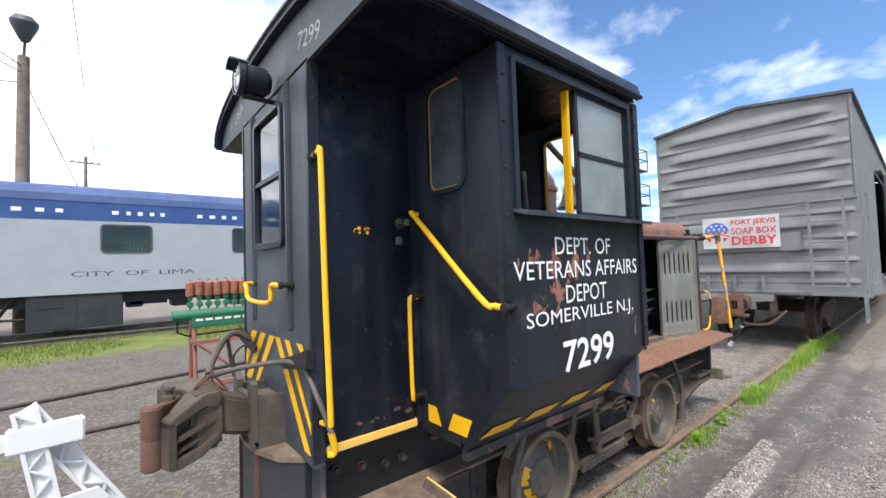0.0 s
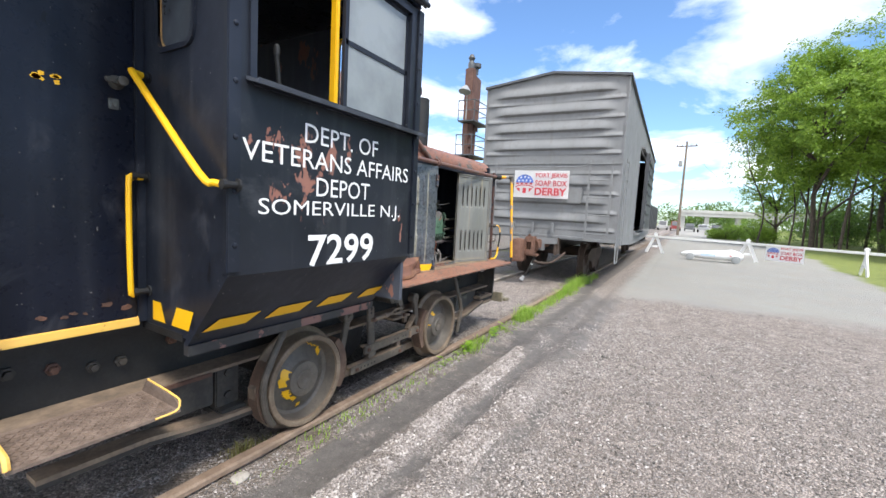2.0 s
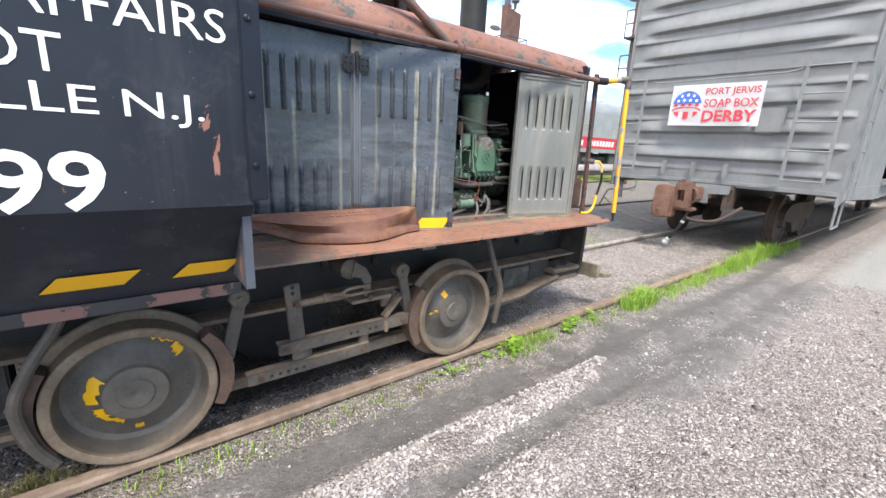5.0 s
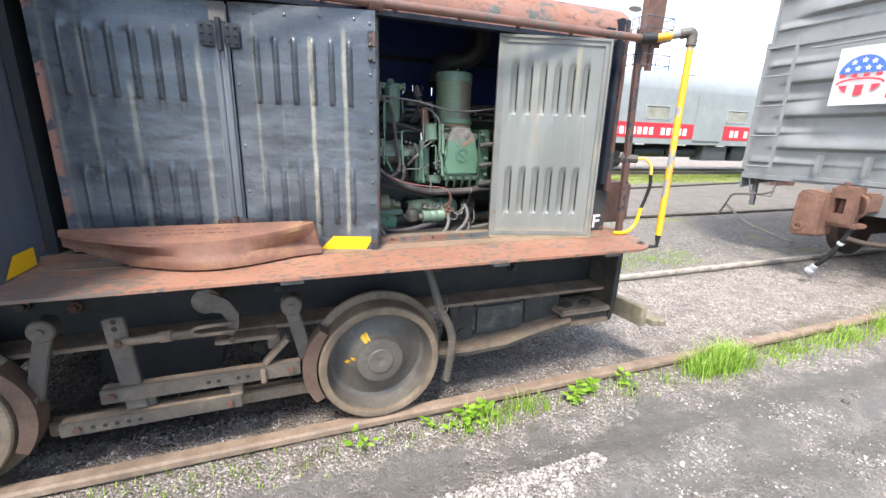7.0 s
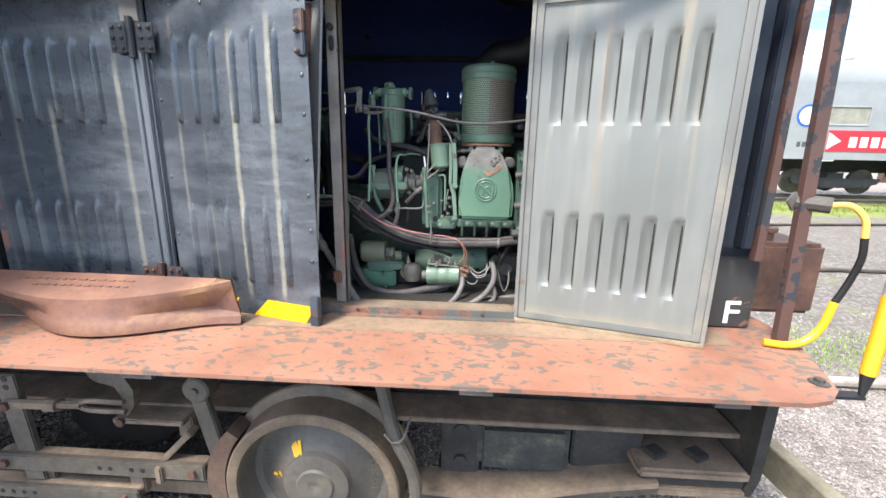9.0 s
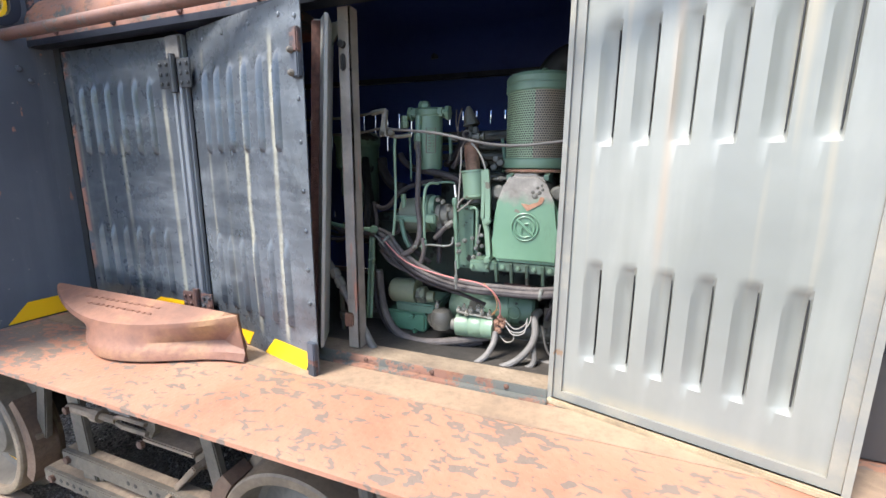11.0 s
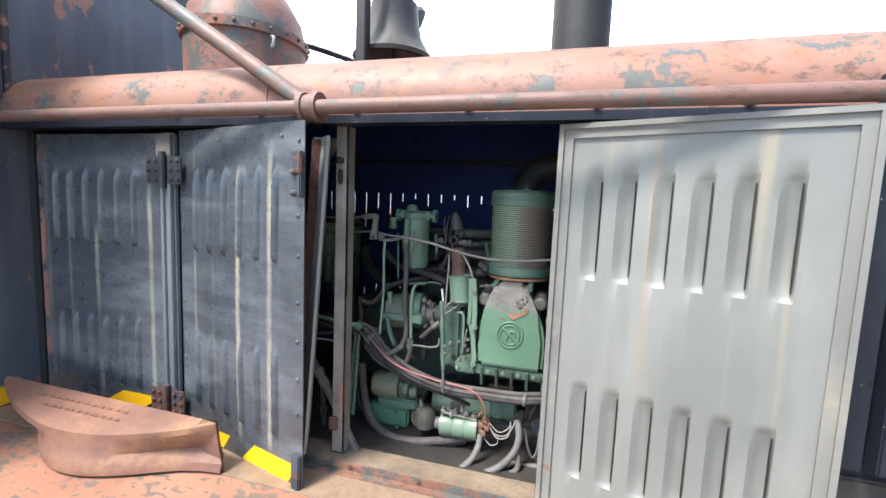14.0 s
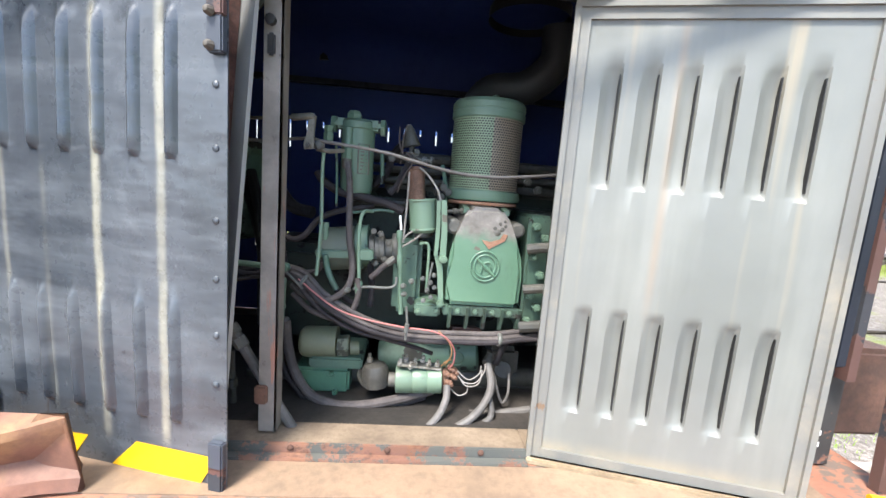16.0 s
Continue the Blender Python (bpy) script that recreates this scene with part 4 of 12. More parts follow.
def ring_frame(bm, axis, s, t, u0, u1, z0, z1, w, r=0.0):
    """A window frame of width w round an opening, with rounded corners of radius r."""
    def outline(grow):
        rr, pts = max(r + grow, 0.001), []
        for cu, cz, a0 in ((u1 - r, z1 - r, 0), (u0 + r, z1 - r, 90), (u0 + r, z0 + r, 180), (u1 - r, z0 + r, 270)):
            for k in range(6):
                a = radians(a0 + 18 * k)
                pts.append((cu + rr * math.cos(a), cz + rr * math.sin(a)))
        return pts
    loops = []
    for side in (s, t):
        for g in (0.0, w):
            loops.append([bm.verts.new((side, *p) if axis == "x" else (p[0], side, p[1])) for p in outline(g)])
    n = len(loops[0])
    for i in range(n):
        j = (i + 1) % n
        for a, b in ((0, 1), (1, 3), (3, 2), (2, 0)):
            bm.faces.new((loops[a][i], loops[a][j], loops[b][j], loops[b][i]))
    return bm


def rivets(bm, pts, r, way, h=0.6):
    for p in pts:
        lathe(bm, p, way, [(r, 0), (r * 0.9, r * h * 0.6), (r * 0.5, r * h), (0, r * h * 1.1)], 8, cap=False)
    return bm


def words(text, u0, u1, z0, z1, where, bold=0.0, depth=0.002):
    """Raised lettering that fills an oblong. where(u, z, d) gives the place in the world."""
    cu = bpy.data.curves.new("letters", "FONT")
    cu.body, cu.size, cu.resolution_u, cu.offset = text, 1.0, 3, bold
    ob = bpy.data.objects.new("letters", cu)
    scene.collection.objects.link(ob)
    bpy.context.view_layer.update()
    me = bpy.data.meshes.new_from_object(ob.evaluated_get(bpy.context.evaluated_depsgraph_get()))
    bpy.data.objects.remove(ob)
    bm = bmesh.new()
    bm.from_mesh(me)
    bpy.data.meshes.remove(me)
    xs, ys = [v.co.x for v in bm.verts], [v.co.y for v in bm.verts]
    x0, x1, y0, y1 = min(xs), max(xs), min(ys), max(ys)
    for v in bm.verts:
        v.co = Vector(where(u0 + (u1 - u0) * (v.co.x - x0) / (x1 - x0), z0 + (z1 - z0) * (v.co.y - y0) / (y1 - y0), depth))
    return bm


def letters(text, u0, u1, z0, z1, where, mat, parent, bold=0.0, depth=0.002, label=""):
    """Lettering whose every character is a part of its own."""
    bm = words(text, u0, u1, z0, z1, where, bold, depth)
    left, groups = set(bm.verts), []
    while left:
        todo, isle = [left.pop()], []
        while todo:
            v = todo.pop()
            isle.append(v)
            for e in v.link_edges:
                o = e.other_vert(v)
                if o in left:
                    left.discard(o)
                    todo.append(o)
        groups.append(isle)
    for isle in groups:
        keep, b = set(isle), BM()
        made = {v: b.verts.new(v.co) for v in isle}
        for f in bm.faces:
            if f.verts[0] in keep:
                b.faces.new([made[v] for v in f.verts])
        part("letter", b, mat, parent, label)
    bm.free()


def pieces(name, bm, mat, parent, label=""):
    """Every separate piece of a bmesh becomes a part of its own."""
    left = set(bm.verts)
    while left:
        todo, isle = [left.pop()], []
        while todo:
            v = todo.pop()
            isle.append(v)
            for e in v.link_edges:
                o = e.other_vert(v)
                if o in left:
                    left.discard(o)
                    todo.append(o)
        keep, b = set(isle), BM()
        made = {v: b.verts.new(v.co) for v in isle}
        for f in bm.faces:
            if f.verts[0] in keep:
                b.faces.new([made[v] for v in f.verts])
        part(name, b, mat, parent, label)
    bm.free()


def each(name, pts, build, mat, parent):
    """A part of its own for every place in pts."""
    for p in pts:
        bm = BM()
        build(bm, p)
        part(name, bm, mat, parent)


def bars(spans, z0, z1, where, depth=0.002):
    """Plain bars in place of writing."""
    bm = BM()
    for a, b in spans:
        f = [bm.verts.new(where(u, z, depth)) for u, z in ((a, z0), (b, z0), (b, z1), (a, z1))]
        bm.faces.new(f)
    return bm


def on_y(y):
    return lambda u, z, d: (u, y - d, z)


# ---- the yard ----
def ground_height(x, y):
    h = 0.014 * noise.noise((x * 1.3, y * 1.3, 0)) + 0.008 * noise.noise((x * 4.1, y * 4.1, 3))
    for c, w, d in ((1.34, 0.15, -0.026), (1.09, 0.09, 0.018), (0.915, 0.08, -0.024), (0.72, 0.09, 0.016), (0.52, 0.08, -0.02), (2.44, 0.6, -0.03)):
        h += d * math.exp(-((y - c) / w) ** 2) * (1 if x < 9.5 else 0.3)
    if y > 4:
        h -= min(0.05, (y - 4) * 0.02)
    return h - 0.012


def graded(lo, hi, dense_lo, dense_hi, step):
    c = list(np.arange(dense_lo, dense_hi + 1e-6, step))
    d, s = dense_hi, step
    while d < hi:
        s *= 1.35
        d += s
        c.append(d)
    d, s = dense_lo, step
    while d > lo:
        s *= 1.35
        d -= s
        c.insert(0, d)
    return c


def build_ground():
    xs, ys = graded(-900, 900, -1.0, 11.0, 0.07), graded(-900, 900, -1.6, 4.6, 0.04)
    verts = [(x, y, ground_height(x, y) if abs(x) < 60 and abs(y) < 60 else -0.05) for x in xs for y in ys]
    n = len(ys)
    faces = [(i * n + k, (i + 1) * n + k, (i + 1) * n + k + 1, i * n + k + 1) for i in range(len(xs) - 1) for k in range(n - 1)]
    me = bpy.data.meshes.new("ground")
    me.from_pydata(verts, [], faces)
    me.materials.append(M_GROUND)
    for p in me.polygons:
        p.use_smooth = True
    tagged(new("ground", me), "grey gravel rail yard with oily ruts, asphalt and grass verges", "ground", kind="structure")


build_ground()

RAIL_TOP, RAIL_NEAR, RAIL_FAR = 0.04, 1.716, 3.18


def rail_section(y, top, half=0.034):
    return [(y - half, top - 0.012), (y - half + 0.008, top), (y + half - 0.008, top), (y + half, top - 0.012), (y + half, top - 0.036), (y + 0.009, top - 0.05),
            (y + 0.009, top - 0.12), (y + 0.06, top - 0.14), (y - 0.06, top - 0.14), (y - 0.009, top - 0.12), (y - 0.009, top - 0.05), (y - half, top - 0.036)]


for rail_y, rail_lo in ((RAIL_NEAR, -14), (RAIL_FAR, -14)):
    bm = BM()
    prism(bm, rail_section(rail_y, RAIL_TOP), "x", rail_lo, 70)
    solid("rail", bm, M_RAIL if rail_y < 3 else M_FARRAIL, "rusted steel rail half sunk in gravel", "rail", (0, rail_y, 0), "rails under the locomotive", "structure")
for rail_y, rail_a in ((6.30, 0.0), (8.45, 9.0), (15.3, 0.0), (17.2, 0.0)):
    bm = BM()
    prism(bm, rail_section(0, 0.0), "x", -30, 45)
    ob = solid("rail", bm, M_STEEL, "dark worn rail sunk in the yard gravel", "rail", None, "yard rails", "structure")
    ob.matrix_world = pose(0, rail_y, 0.0 if rail_y < 10 else 0.12, 0, 0, rail_a)

# ---- the locomotive ----
loco = thing("locomotive", LOCO, "small black industrial switcher locomotive with yellow handrails", "locomotive")
CY = 2.44                      # centre line of the track
X_END, X_CAB, X_BACK = 0.73, 1.33, 2.56
Y_SIDE, Y_DOOR, Y_HOOD = 1.21, 1.86, 1.92
Z_DECK, Z_SOFFIT = 0.88, 2.70


def s0(far):
    return 1 if far else -1


def mirror(y):
    return 2 * CY - y


# cab side sheets with the big window opening, and the sloping skirts below
for far in (False, True):
    f = mirror if far else (lambda v: v)
    bm = BM()
    sheet(bm, "y", f(Y_SIDE), f(Y_SIDE + 0.035), X_CAB, X_BACK, 1.175, Z_SOFFIT, [(1.44, 2.47, 1.965, 2.64)])
    part("cab_side", bm, M_CABSIDE if not far else M_BLACK, loco, "black enamelled side flaking to salmon primer" if not far else "")
    bm = BM()
    prism(bm, [(f(Y_SIDE), 1.175), (f(1.50), 0.83), (f(1.535), 0.83), (f(Y_SIDE + 0.035), 1.185)], "x", X_CAB, X_BACK)
    part("cab_skirt", bm, M_BLACK, loco)
    bm = BM()
    box(bm, X_CAB, X_BACK, min(f(1.492), f(1.53)), max(f(1.492), f(1.53)), 0.785, 0.83)
    part("skirt_rim", bm, paint("skirt_rim_paint", (0.02, 0.02, 0.022), (0.03, 0.03, 0.032), 0.5, chip=(0.24, 0.13, 0.11), chip_at=0.52, chip_scale=5), loco)
    # corner angle irons with rivets
    for cx in (X_CAB, X_BACK):
        bm = BM()
        box(bm, cx - 0.012, cx + 0.045, min(f(Y_SIDE - 0.012), f(Y_SIDE)), max(f(Y_SIDE - 0.012), f(Y_SIDE)), 1.19, Z_SOFFIT, 0.004)
        part("corner_iron", bm, M_BLACK, loco)
    each("rivet", [(cx + 0.02, f(Y_SIDE - 0.012), 1.3 + 0.21 * k) for cx in (X_CAB, X_BACK - 0.01) for k in range(7)],
         lambda b, p: rivets(b, [p], 0.011, (0, -1 if not far else 1, 0)), M_BLACK, loco)
    # window: frame, sliding sash, tray-like sill
    win = BM()
    ring_frame(win, "y", f(Y_SIDE - 0.014), f(Y_SIDE + 0.045), 1.44, 2.47, 1.965, 2.64, 0.03)
    wf = part("window_frame", win, M_BLACK, loco)
    bm = BM()
    ring_frame(bm, "y", f(Y_SIDE + 0.012), f(Y_SIDE + 0.032), 1.97, 2.452, 1.985, 2.62, 0.026)
    box(bm, 1.95, 2.47, min(f(Y_SIDE + 0.012), f(Y_SIDE + 0.03)), max(f(Y_SIDE + 0.012), f(Y_SIDE + 0.03)), 2.285, 2.31)
    part("sash", bm, M_BLACK, wf)
    bm = BM()
    box(bm, 1.96, 2.46, min(f(Y_SIDE + 0.018), f(Y_SIDE + 0.025)), max(f(Y_SIDE + 0.018), f(Y_SIDE + 0.025)), 1.98, 2.625)
    part("pane", bm, M_HAZY, wf, "whitened sliding pane")
    bm = BM()
    box(bm, 1.905, 1.93, min(f(Y_SIDE + 0.035), f(Y_SIDE + 0.075)), max(f(Y_SIDE + 0.035), f(Y_SIDE + 0.075)), 1.965, 2.64, 0.004)
    part("mullion", bm, M_YELLOW, wf, "yellow painted upright")
    bm = BM()
    prism(bm, [(f(Y_SIDE + 0.02), 1.955), (f(Y_SIDE - 0.075), 1.93), (f(Y_SIDE - 0.08), 1.95), (f(Y_SIDE - 0.068), 1.945), (f(Y_SIDE + 0.02), 1.972)], "x", 1.40, 2.58)
    part("sill", bm, M_GREYBLACK, wf)

    # end wall of the cab beside the step, with a round-cornered window
    bm = BM()
    lo, hi = sorted((f(Y_SIDE + 0.002), f(Y_DOOR)))
    w0, w1 = sorted((f(1.45), f(1.73)))
    sheet(bm, "x", X_CAB + 0.002, X_CAB + 0.036, lo, hi, 1.175, Z_SOFFIT, [(w0, w1, 2.11, 2.655)])
    prism(bm, [(f(Y_SIDE + 0.002), 1.175), (f(1.50), 0.86), (f(Y_DOOR), 0.86), (f(Y_DOOR), 1.175)], "x", X_CAB + 0.002, X_CAB + 0.036)
    part("cab_end_wall", bm, M_BLACK, loco)
    fr = BM()
    ring_frame(fr, "x", X_CAB - 0.01, X_CAB + 0.03, w0, w1, 2.11, 2.655, 0.022, 0.06)
    fr = part("window_frame", fr, M_BLACK, loco)
    bm = BM()
    ring_frame(bm, "x", X_CAB + 0.012, X_CAB + 0.03, w0 + 0.012, w1 - 0.012, 2.122, 2.643, 0.012, 0.05)
    part("window_gasket", bm, rusty("ochre_wood", (0.34, 0.2, 0.07), (0.2, 0.11, 0.04), (0.45, 0.28, 0.1), 0.6, 9) if not far else M_YELLOW, fr, "ochre inner frame")
    bm = BM()
    box(bm, X_CAB + 0.014, X_CAB + 0.02, w0, w1, 2.11, 2.655)
    part("pane", bm, M_DARKGLASS if far else M_SMOKE, fr).visible_shadow = False
    # hood-side wall of the cab
    bm = BM()
    sheet(bm, "x", X_BACK - 0.03, X_BACK - 0.002, *sorted((f(Y_SIDE + 0.036), f(1.93))), Z_DECK, Z_SOFFIT, [(*sorted((f(1.36), f(1.873))), 2.0, 2.62)])
    part("cab_back_wall", bm, M_CABBACK, loco, "black sheet with salmon scars")
    fr = BM()
    ring_frame(fr, "x", X_BACK - 0.04, X_BACK + 0.012, *sorted((f(1.36), f(1.873))), 2.0, 2.62, 0.03, 0.05)
    fr = part("window_frame", fr, M_BLACK, loco)
    bm = BM()
    ring_frame(bm, "x", X_BACK - 0.03, X_BACK - 0.01, *sorted((f(1.37), f(1.863))), 2.01, 2.61, 0.016, 0.045)
    part("window_gasket", bm, M_YELLOW, fr, "yellow inner frame")
    bm = BM()
    box(bm, X_BACK - 0.022, X_BACK - 0.016, *sorted((f(1.36), f(1.873))), 2.0, 2.62)
    part("pane", bm, M_GLASS, fr).visible_shadow = False

bm = BM()
sheet(bm, "x", X_BACK - 0.03, X_BACK - 0.001, 1.93, mirror(1.93), Z_DECK, Z_SOFFIT)
part("cab_back_wall", bm, M_CABBACK, loco, "black sheet with salmon scars")

bm = BM()
box(bm, X_BACK - 0.004, X_BACK + 0.01, 1.925, 1.948, 1.965, 2.69, 0.003)
part("corner_strip", bm, paint("scarred_black_strip", (0.012, 0.014, 0.019), (0.025, 0.028, 0.036), 0.4, chip=(0.24, 0.115, 0.09), chip_at=0.53, chip_scale=13), loco, "black strip scarred to salmon primer")
each("bolt", [(X_BACK, 1.808, 1.949), (X_BACK, 1.87, 1.836), (X_BACK, 1.902, 1.797)], lambda b, p: rivets(b, [p], 0.012, (1, 0, 0)), M_CABBACK, loco)
# narrow nose of the cab: side door towards the step, end sheet with window
for far in (False, True):
    f = mirror if far else (lambda v: v)
    bm = BM()
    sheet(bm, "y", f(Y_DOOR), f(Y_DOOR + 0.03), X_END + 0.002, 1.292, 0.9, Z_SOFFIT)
    door = part("side_door", bm, M_BLACK_SHADE, loco, "black steel door with yellow paint smear")
    bm = BM()
    box(bm, 1.296, X_CAB + 0.002, *sorted((f(Y_DOOR - 0.012), f(Y_DOOR + 0.03))), 0.88, Z_SOFFIT, 0.003)
    part("door_post", bm, M_BLACK, loco)
    bm = BM()
    lathe(bm, (1.225, f(Y_DOOR), 1.955), (0, -1 if not far else 1, 0), [(0.03, 0), (0.03, 0.008), (0.013, 0.012), (0.013, 0.05), (0.02, 0.055), (0.02, 0.075), (0, 0.08)], 12)
    box(bm, 1.17, 1.24, *sorted((f(Y_DOOR - 0.05), f(Y_DOOR - 0.035))), 1.945, 1.965, 0.004)
    part("door_handle", bm, M_OILY, door, "worn brass-grey lever handle")
    bm = BM()
    box(bm, 1.195, 1.235, *sorted((f(Y_DOOR - 0.008), f(Y_DOOR))), 1.84, 1.885, 0.003)
    lathe(bm, (1.215, f(Y_DOOR - 0.008), 1.862), (0, -1 if not far else 1, 0), [(0.011, 0), (0.011, 0.006), (0, 0.007)], 10)
    part("lock", bm, M_ALU, door)
    if not far:
        bm = BM()
        rng = random.Random(4)
        for k in range(9):
            cx, cz = 1.0 + rng.uniform(-0.035, 0.035), 1.912 + rng.uniform(-0.012, 0.012)
            prism(bm, [(cx + rng.uniform(0.008, 0.018) * math.cos(a), cz + rng.uniform(0.004, 0.012) * math.sin(a)) for a in [k2 * 0.9 for k2 in range(7)]], "y", Y_DOOR - 0.0015, Y_DOOR)
        part("paint_smear", bm, M_YELLOW, door)
        for cx, cz, rr in ((0.96, 0.965, 0.014), (1.03, 0.955, 0.01), (1.06, 0.965, 0.012), (1.175, 0.985, 0.017), (1.25, 0.96, 0.018), (1.10, 0.957, 0.008)):
            bm = BM()
            ring = [(rr * rng.uniform(0.6, 1.15), 2 * math.pi * k / 10) for k in range(10)]
            prism(bm, [(cx + q * 1.3 * math.cos(a), cz + q * 0.75 * math.sin(a)) for q, a in ring], "y", Y_DOOR - 0.003, Y_DOOR)
            part("rust_blister", bm, M_RUST_DK, door)
    bm = BM()
    box(bm, X_END + 0.06, 1.30, *sorted((f(Y_DOOR - 0.012), f(Y_DOOR + 0.03))), 0.866, 0.905, 0.004)
    box(bm, X_END + 0.06, 1.30, *sorted((f(Y_DOOR + 0.001), f(Y_DOOR + 0.03))), 0.905, 0.909)
    part("door_sill", bm, M_YELLOW_PALE, loco, "worn pale yellow sill")

bm = BM()
sheet(bm, "x", X_END, X_END + 0.03, Y_DOOR - 0.01, mirror(Y_DOOR - 0.01), 0.82, Z_SOFFIT + 0.02, [(2.21, 2.67, 1.88, 2.6)])
part("end_sheet", bm, M_GREYBLACK, loco, "weathered grey-black end sheet")
for yy in (Y_DOOR - 0.012, mirror(Y_DOOR - 0.012)):
    bm = BM()
    box(bm, X_END - 0.006, X_END + 0.05, min(yy, yy + 0.03 * (1 if yy > CY else -1) * -1), max(yy, yy + 0.03 * (1 if yy > CY else -1) * -1), 0.84, Z_SOFFIT, 0.003)
    part("corner_iron", bm, M_BLACK, loco)
for yy in (2.12, 2.76):
    bm = BM()
    box(bm, X_END - 0.022, X_END, yy - 0.016, yy + 0.016, 1.42, Z_SOFFIT, 0.004)
    part("rain_channel", bm, M_GREYBLACK, loco)
fr = BM()
ring_frame(fr, "x", X_END - 0.025, X_END + 0.02, 2.21, 2.67, 1.88, 2.6, 0.03, 0.02)
box(fr, X_END - 0.02, X_END + 0.01, 2.2, 2.68, 2.23, 2.255)
fr = part("window_frame", fr, M_BLACK, loco)
bm = BM()
box(bm, X_END - 0.004, X_END + 0.004, 2.2, 2.68, 1.87, 2.61)
part("pane", bm, glass("end_pane_glass", (0.75, 0.82, 0.85)), fr).visible_shadow = False


# arched roof with overhanging eaves, and its end fascias
def arch(half, z_eave, crown, n=18):
    return [(CY + half * math.cos(a) * (1.0 if abs(math.cos(a)) < 1 else 1), z_eave + crown * max(0.0, math.sin(a)) ** 0.8) for a in [math.pi * k / n for k in range(n + 1)]]


top, low = arch(1.275, 2.735, 0.315), arch(1.25, 2.72, 0.29)
bm = BM()
prism(bm, top + [p for p in reversed(low)], "x", 0.69, 2.60)
part("cab_roof", bm, M_BLACK, loco, "arched black sheet roof")
for x0, x1 in ((X_END, X_END + 0.02), (X_BACK - 0.02, X_BACK + 0.004)):
    bm = BM()
    prism(bm, arch(1.245, 2.705, 0.3), "x", x0, x1)
    part("roof_fascia", bm, M_GREYBLACK, loco, "grey-black arched fascia")
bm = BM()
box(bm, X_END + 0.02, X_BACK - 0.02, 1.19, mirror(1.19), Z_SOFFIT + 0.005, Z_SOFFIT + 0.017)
part("soffit", bm, M_BLACK_SHADE, loco)
bm = BM()
tube(bm, [(0.69, p[0], p[1]) for p in top], 0.014, 6, 0)
part("roof_rim", bm, M_BLACK, loco)
for yy in (1.168, mirror(1.168)):
    bm = BM()
    cyl(bm, (0.69, yy, 2.735), (2.60, yy, 2.735), 0.014, seg=8)
    part("drip_rail", bm, M_BLACK, loco)


def fascia_text(text, y0, z0, width, height, rise):
    bm = words(text, 0, width, 0, height, lambda u, z, d: (X_END - 0.002, y0 - u * math.cos(rise) + z * math.sin(rise), z0 + u * math.sin(rise) + z * math.cos(rise)))
    part("lettering", bm, paint("faded_lettering", (0.42, 0.42, 0.42), (0.3, 0.3, 0.3), 0.6), loco, "faded pale numerals")


fascia_text("7299", 1.97, 2.80, 0.27, 0.085, radians(-12))
fascia_text("USA", 3.22, 2.78, 0.22, 0.075, radians(14))

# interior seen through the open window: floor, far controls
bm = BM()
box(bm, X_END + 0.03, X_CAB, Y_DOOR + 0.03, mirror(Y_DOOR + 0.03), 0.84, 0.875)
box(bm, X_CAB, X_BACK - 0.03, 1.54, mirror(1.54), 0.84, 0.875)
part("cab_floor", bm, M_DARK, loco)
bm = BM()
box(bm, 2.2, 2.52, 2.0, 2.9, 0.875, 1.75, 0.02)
part("control_stand", bm, M_BLACK_SHADE, loco)
bm = BM()
tube(bm, [(1.66, 1.36, 1.6), (1.655, 1.34, 1.95), (1.63, 1.33, 2.13)], 0.011, 8)
lathe(bm, (1.63, 1.33, 2.13), (0, 0, 1), [(0.011, 0), (0.016, 0.02), (0.011, 0.05), (0, 0.055)], 8)
box(bm, 1.6, 1.72, 1.3, 1.42, 1.3, 1.62, 0.01)
part("control_lever", bm, M_DARK, loco)

# lettering of the side
for text, u0, u1, z0, z1, bold in (("DEPT. OF", 1.695, 2.212, 1.757, 1.845, 0.0), ("VETERANS AFFAIRS", 1.385, 2.512, 1.641, 1.727, 0.0),
                                   ("DEPOT", 1.77, 2.153, 1.515, 1.605, 0.0), ("SOMERVILLE N.J.", 1.46, 2.441, 1.402, 1.492, 0.0), ("7299", 1.727, 2.2, 1.177, 1.332, 0.017)):
    letters(text, u0, u1, z0, z1, on_y(Y_SIDE), M_WHITE_PAINT, loco, bold, label="white painted letter")

# yellow warning dashes along the skirt and the end wall
for k, (a, b) in enumerate(((1.356, 1.562), (1.664, 1.88), (1.997, 2.2), (2.333, 2.5))):
    bm = BM()
    def on_skirt(u, s):
        y, z = 1.50 - 0.29 * s, 0.83 + 0.345 * s
        return (u, y - 0.004, z - 0.003)
    vs = [bm.verts.new(on_skirt(u, s)) for u, s in ((a, 0.205), (b, 0.205), (b + 0.05, 0.37), (a + 0.05, 0.37))]
    bm.faces.new(vs)
    part("warning_stripe", bm, M_YELLOW, loco, "yellow slanted dash")
for pts in (((1.49, 0.90), (1.63, 0.90), (1.585, 0.99), (1.45, 0.99)), ((1.68, 0.9), (1.79, 0.9), (1.79, 0.99), (1.72, 0.99))):
    bm = BM()
    bm.faces.new([bm.verts.new((X_CAB - 0.001, *p)) for p in pts])
    part("warning_stripe", bm, M_YELLOW, loco)
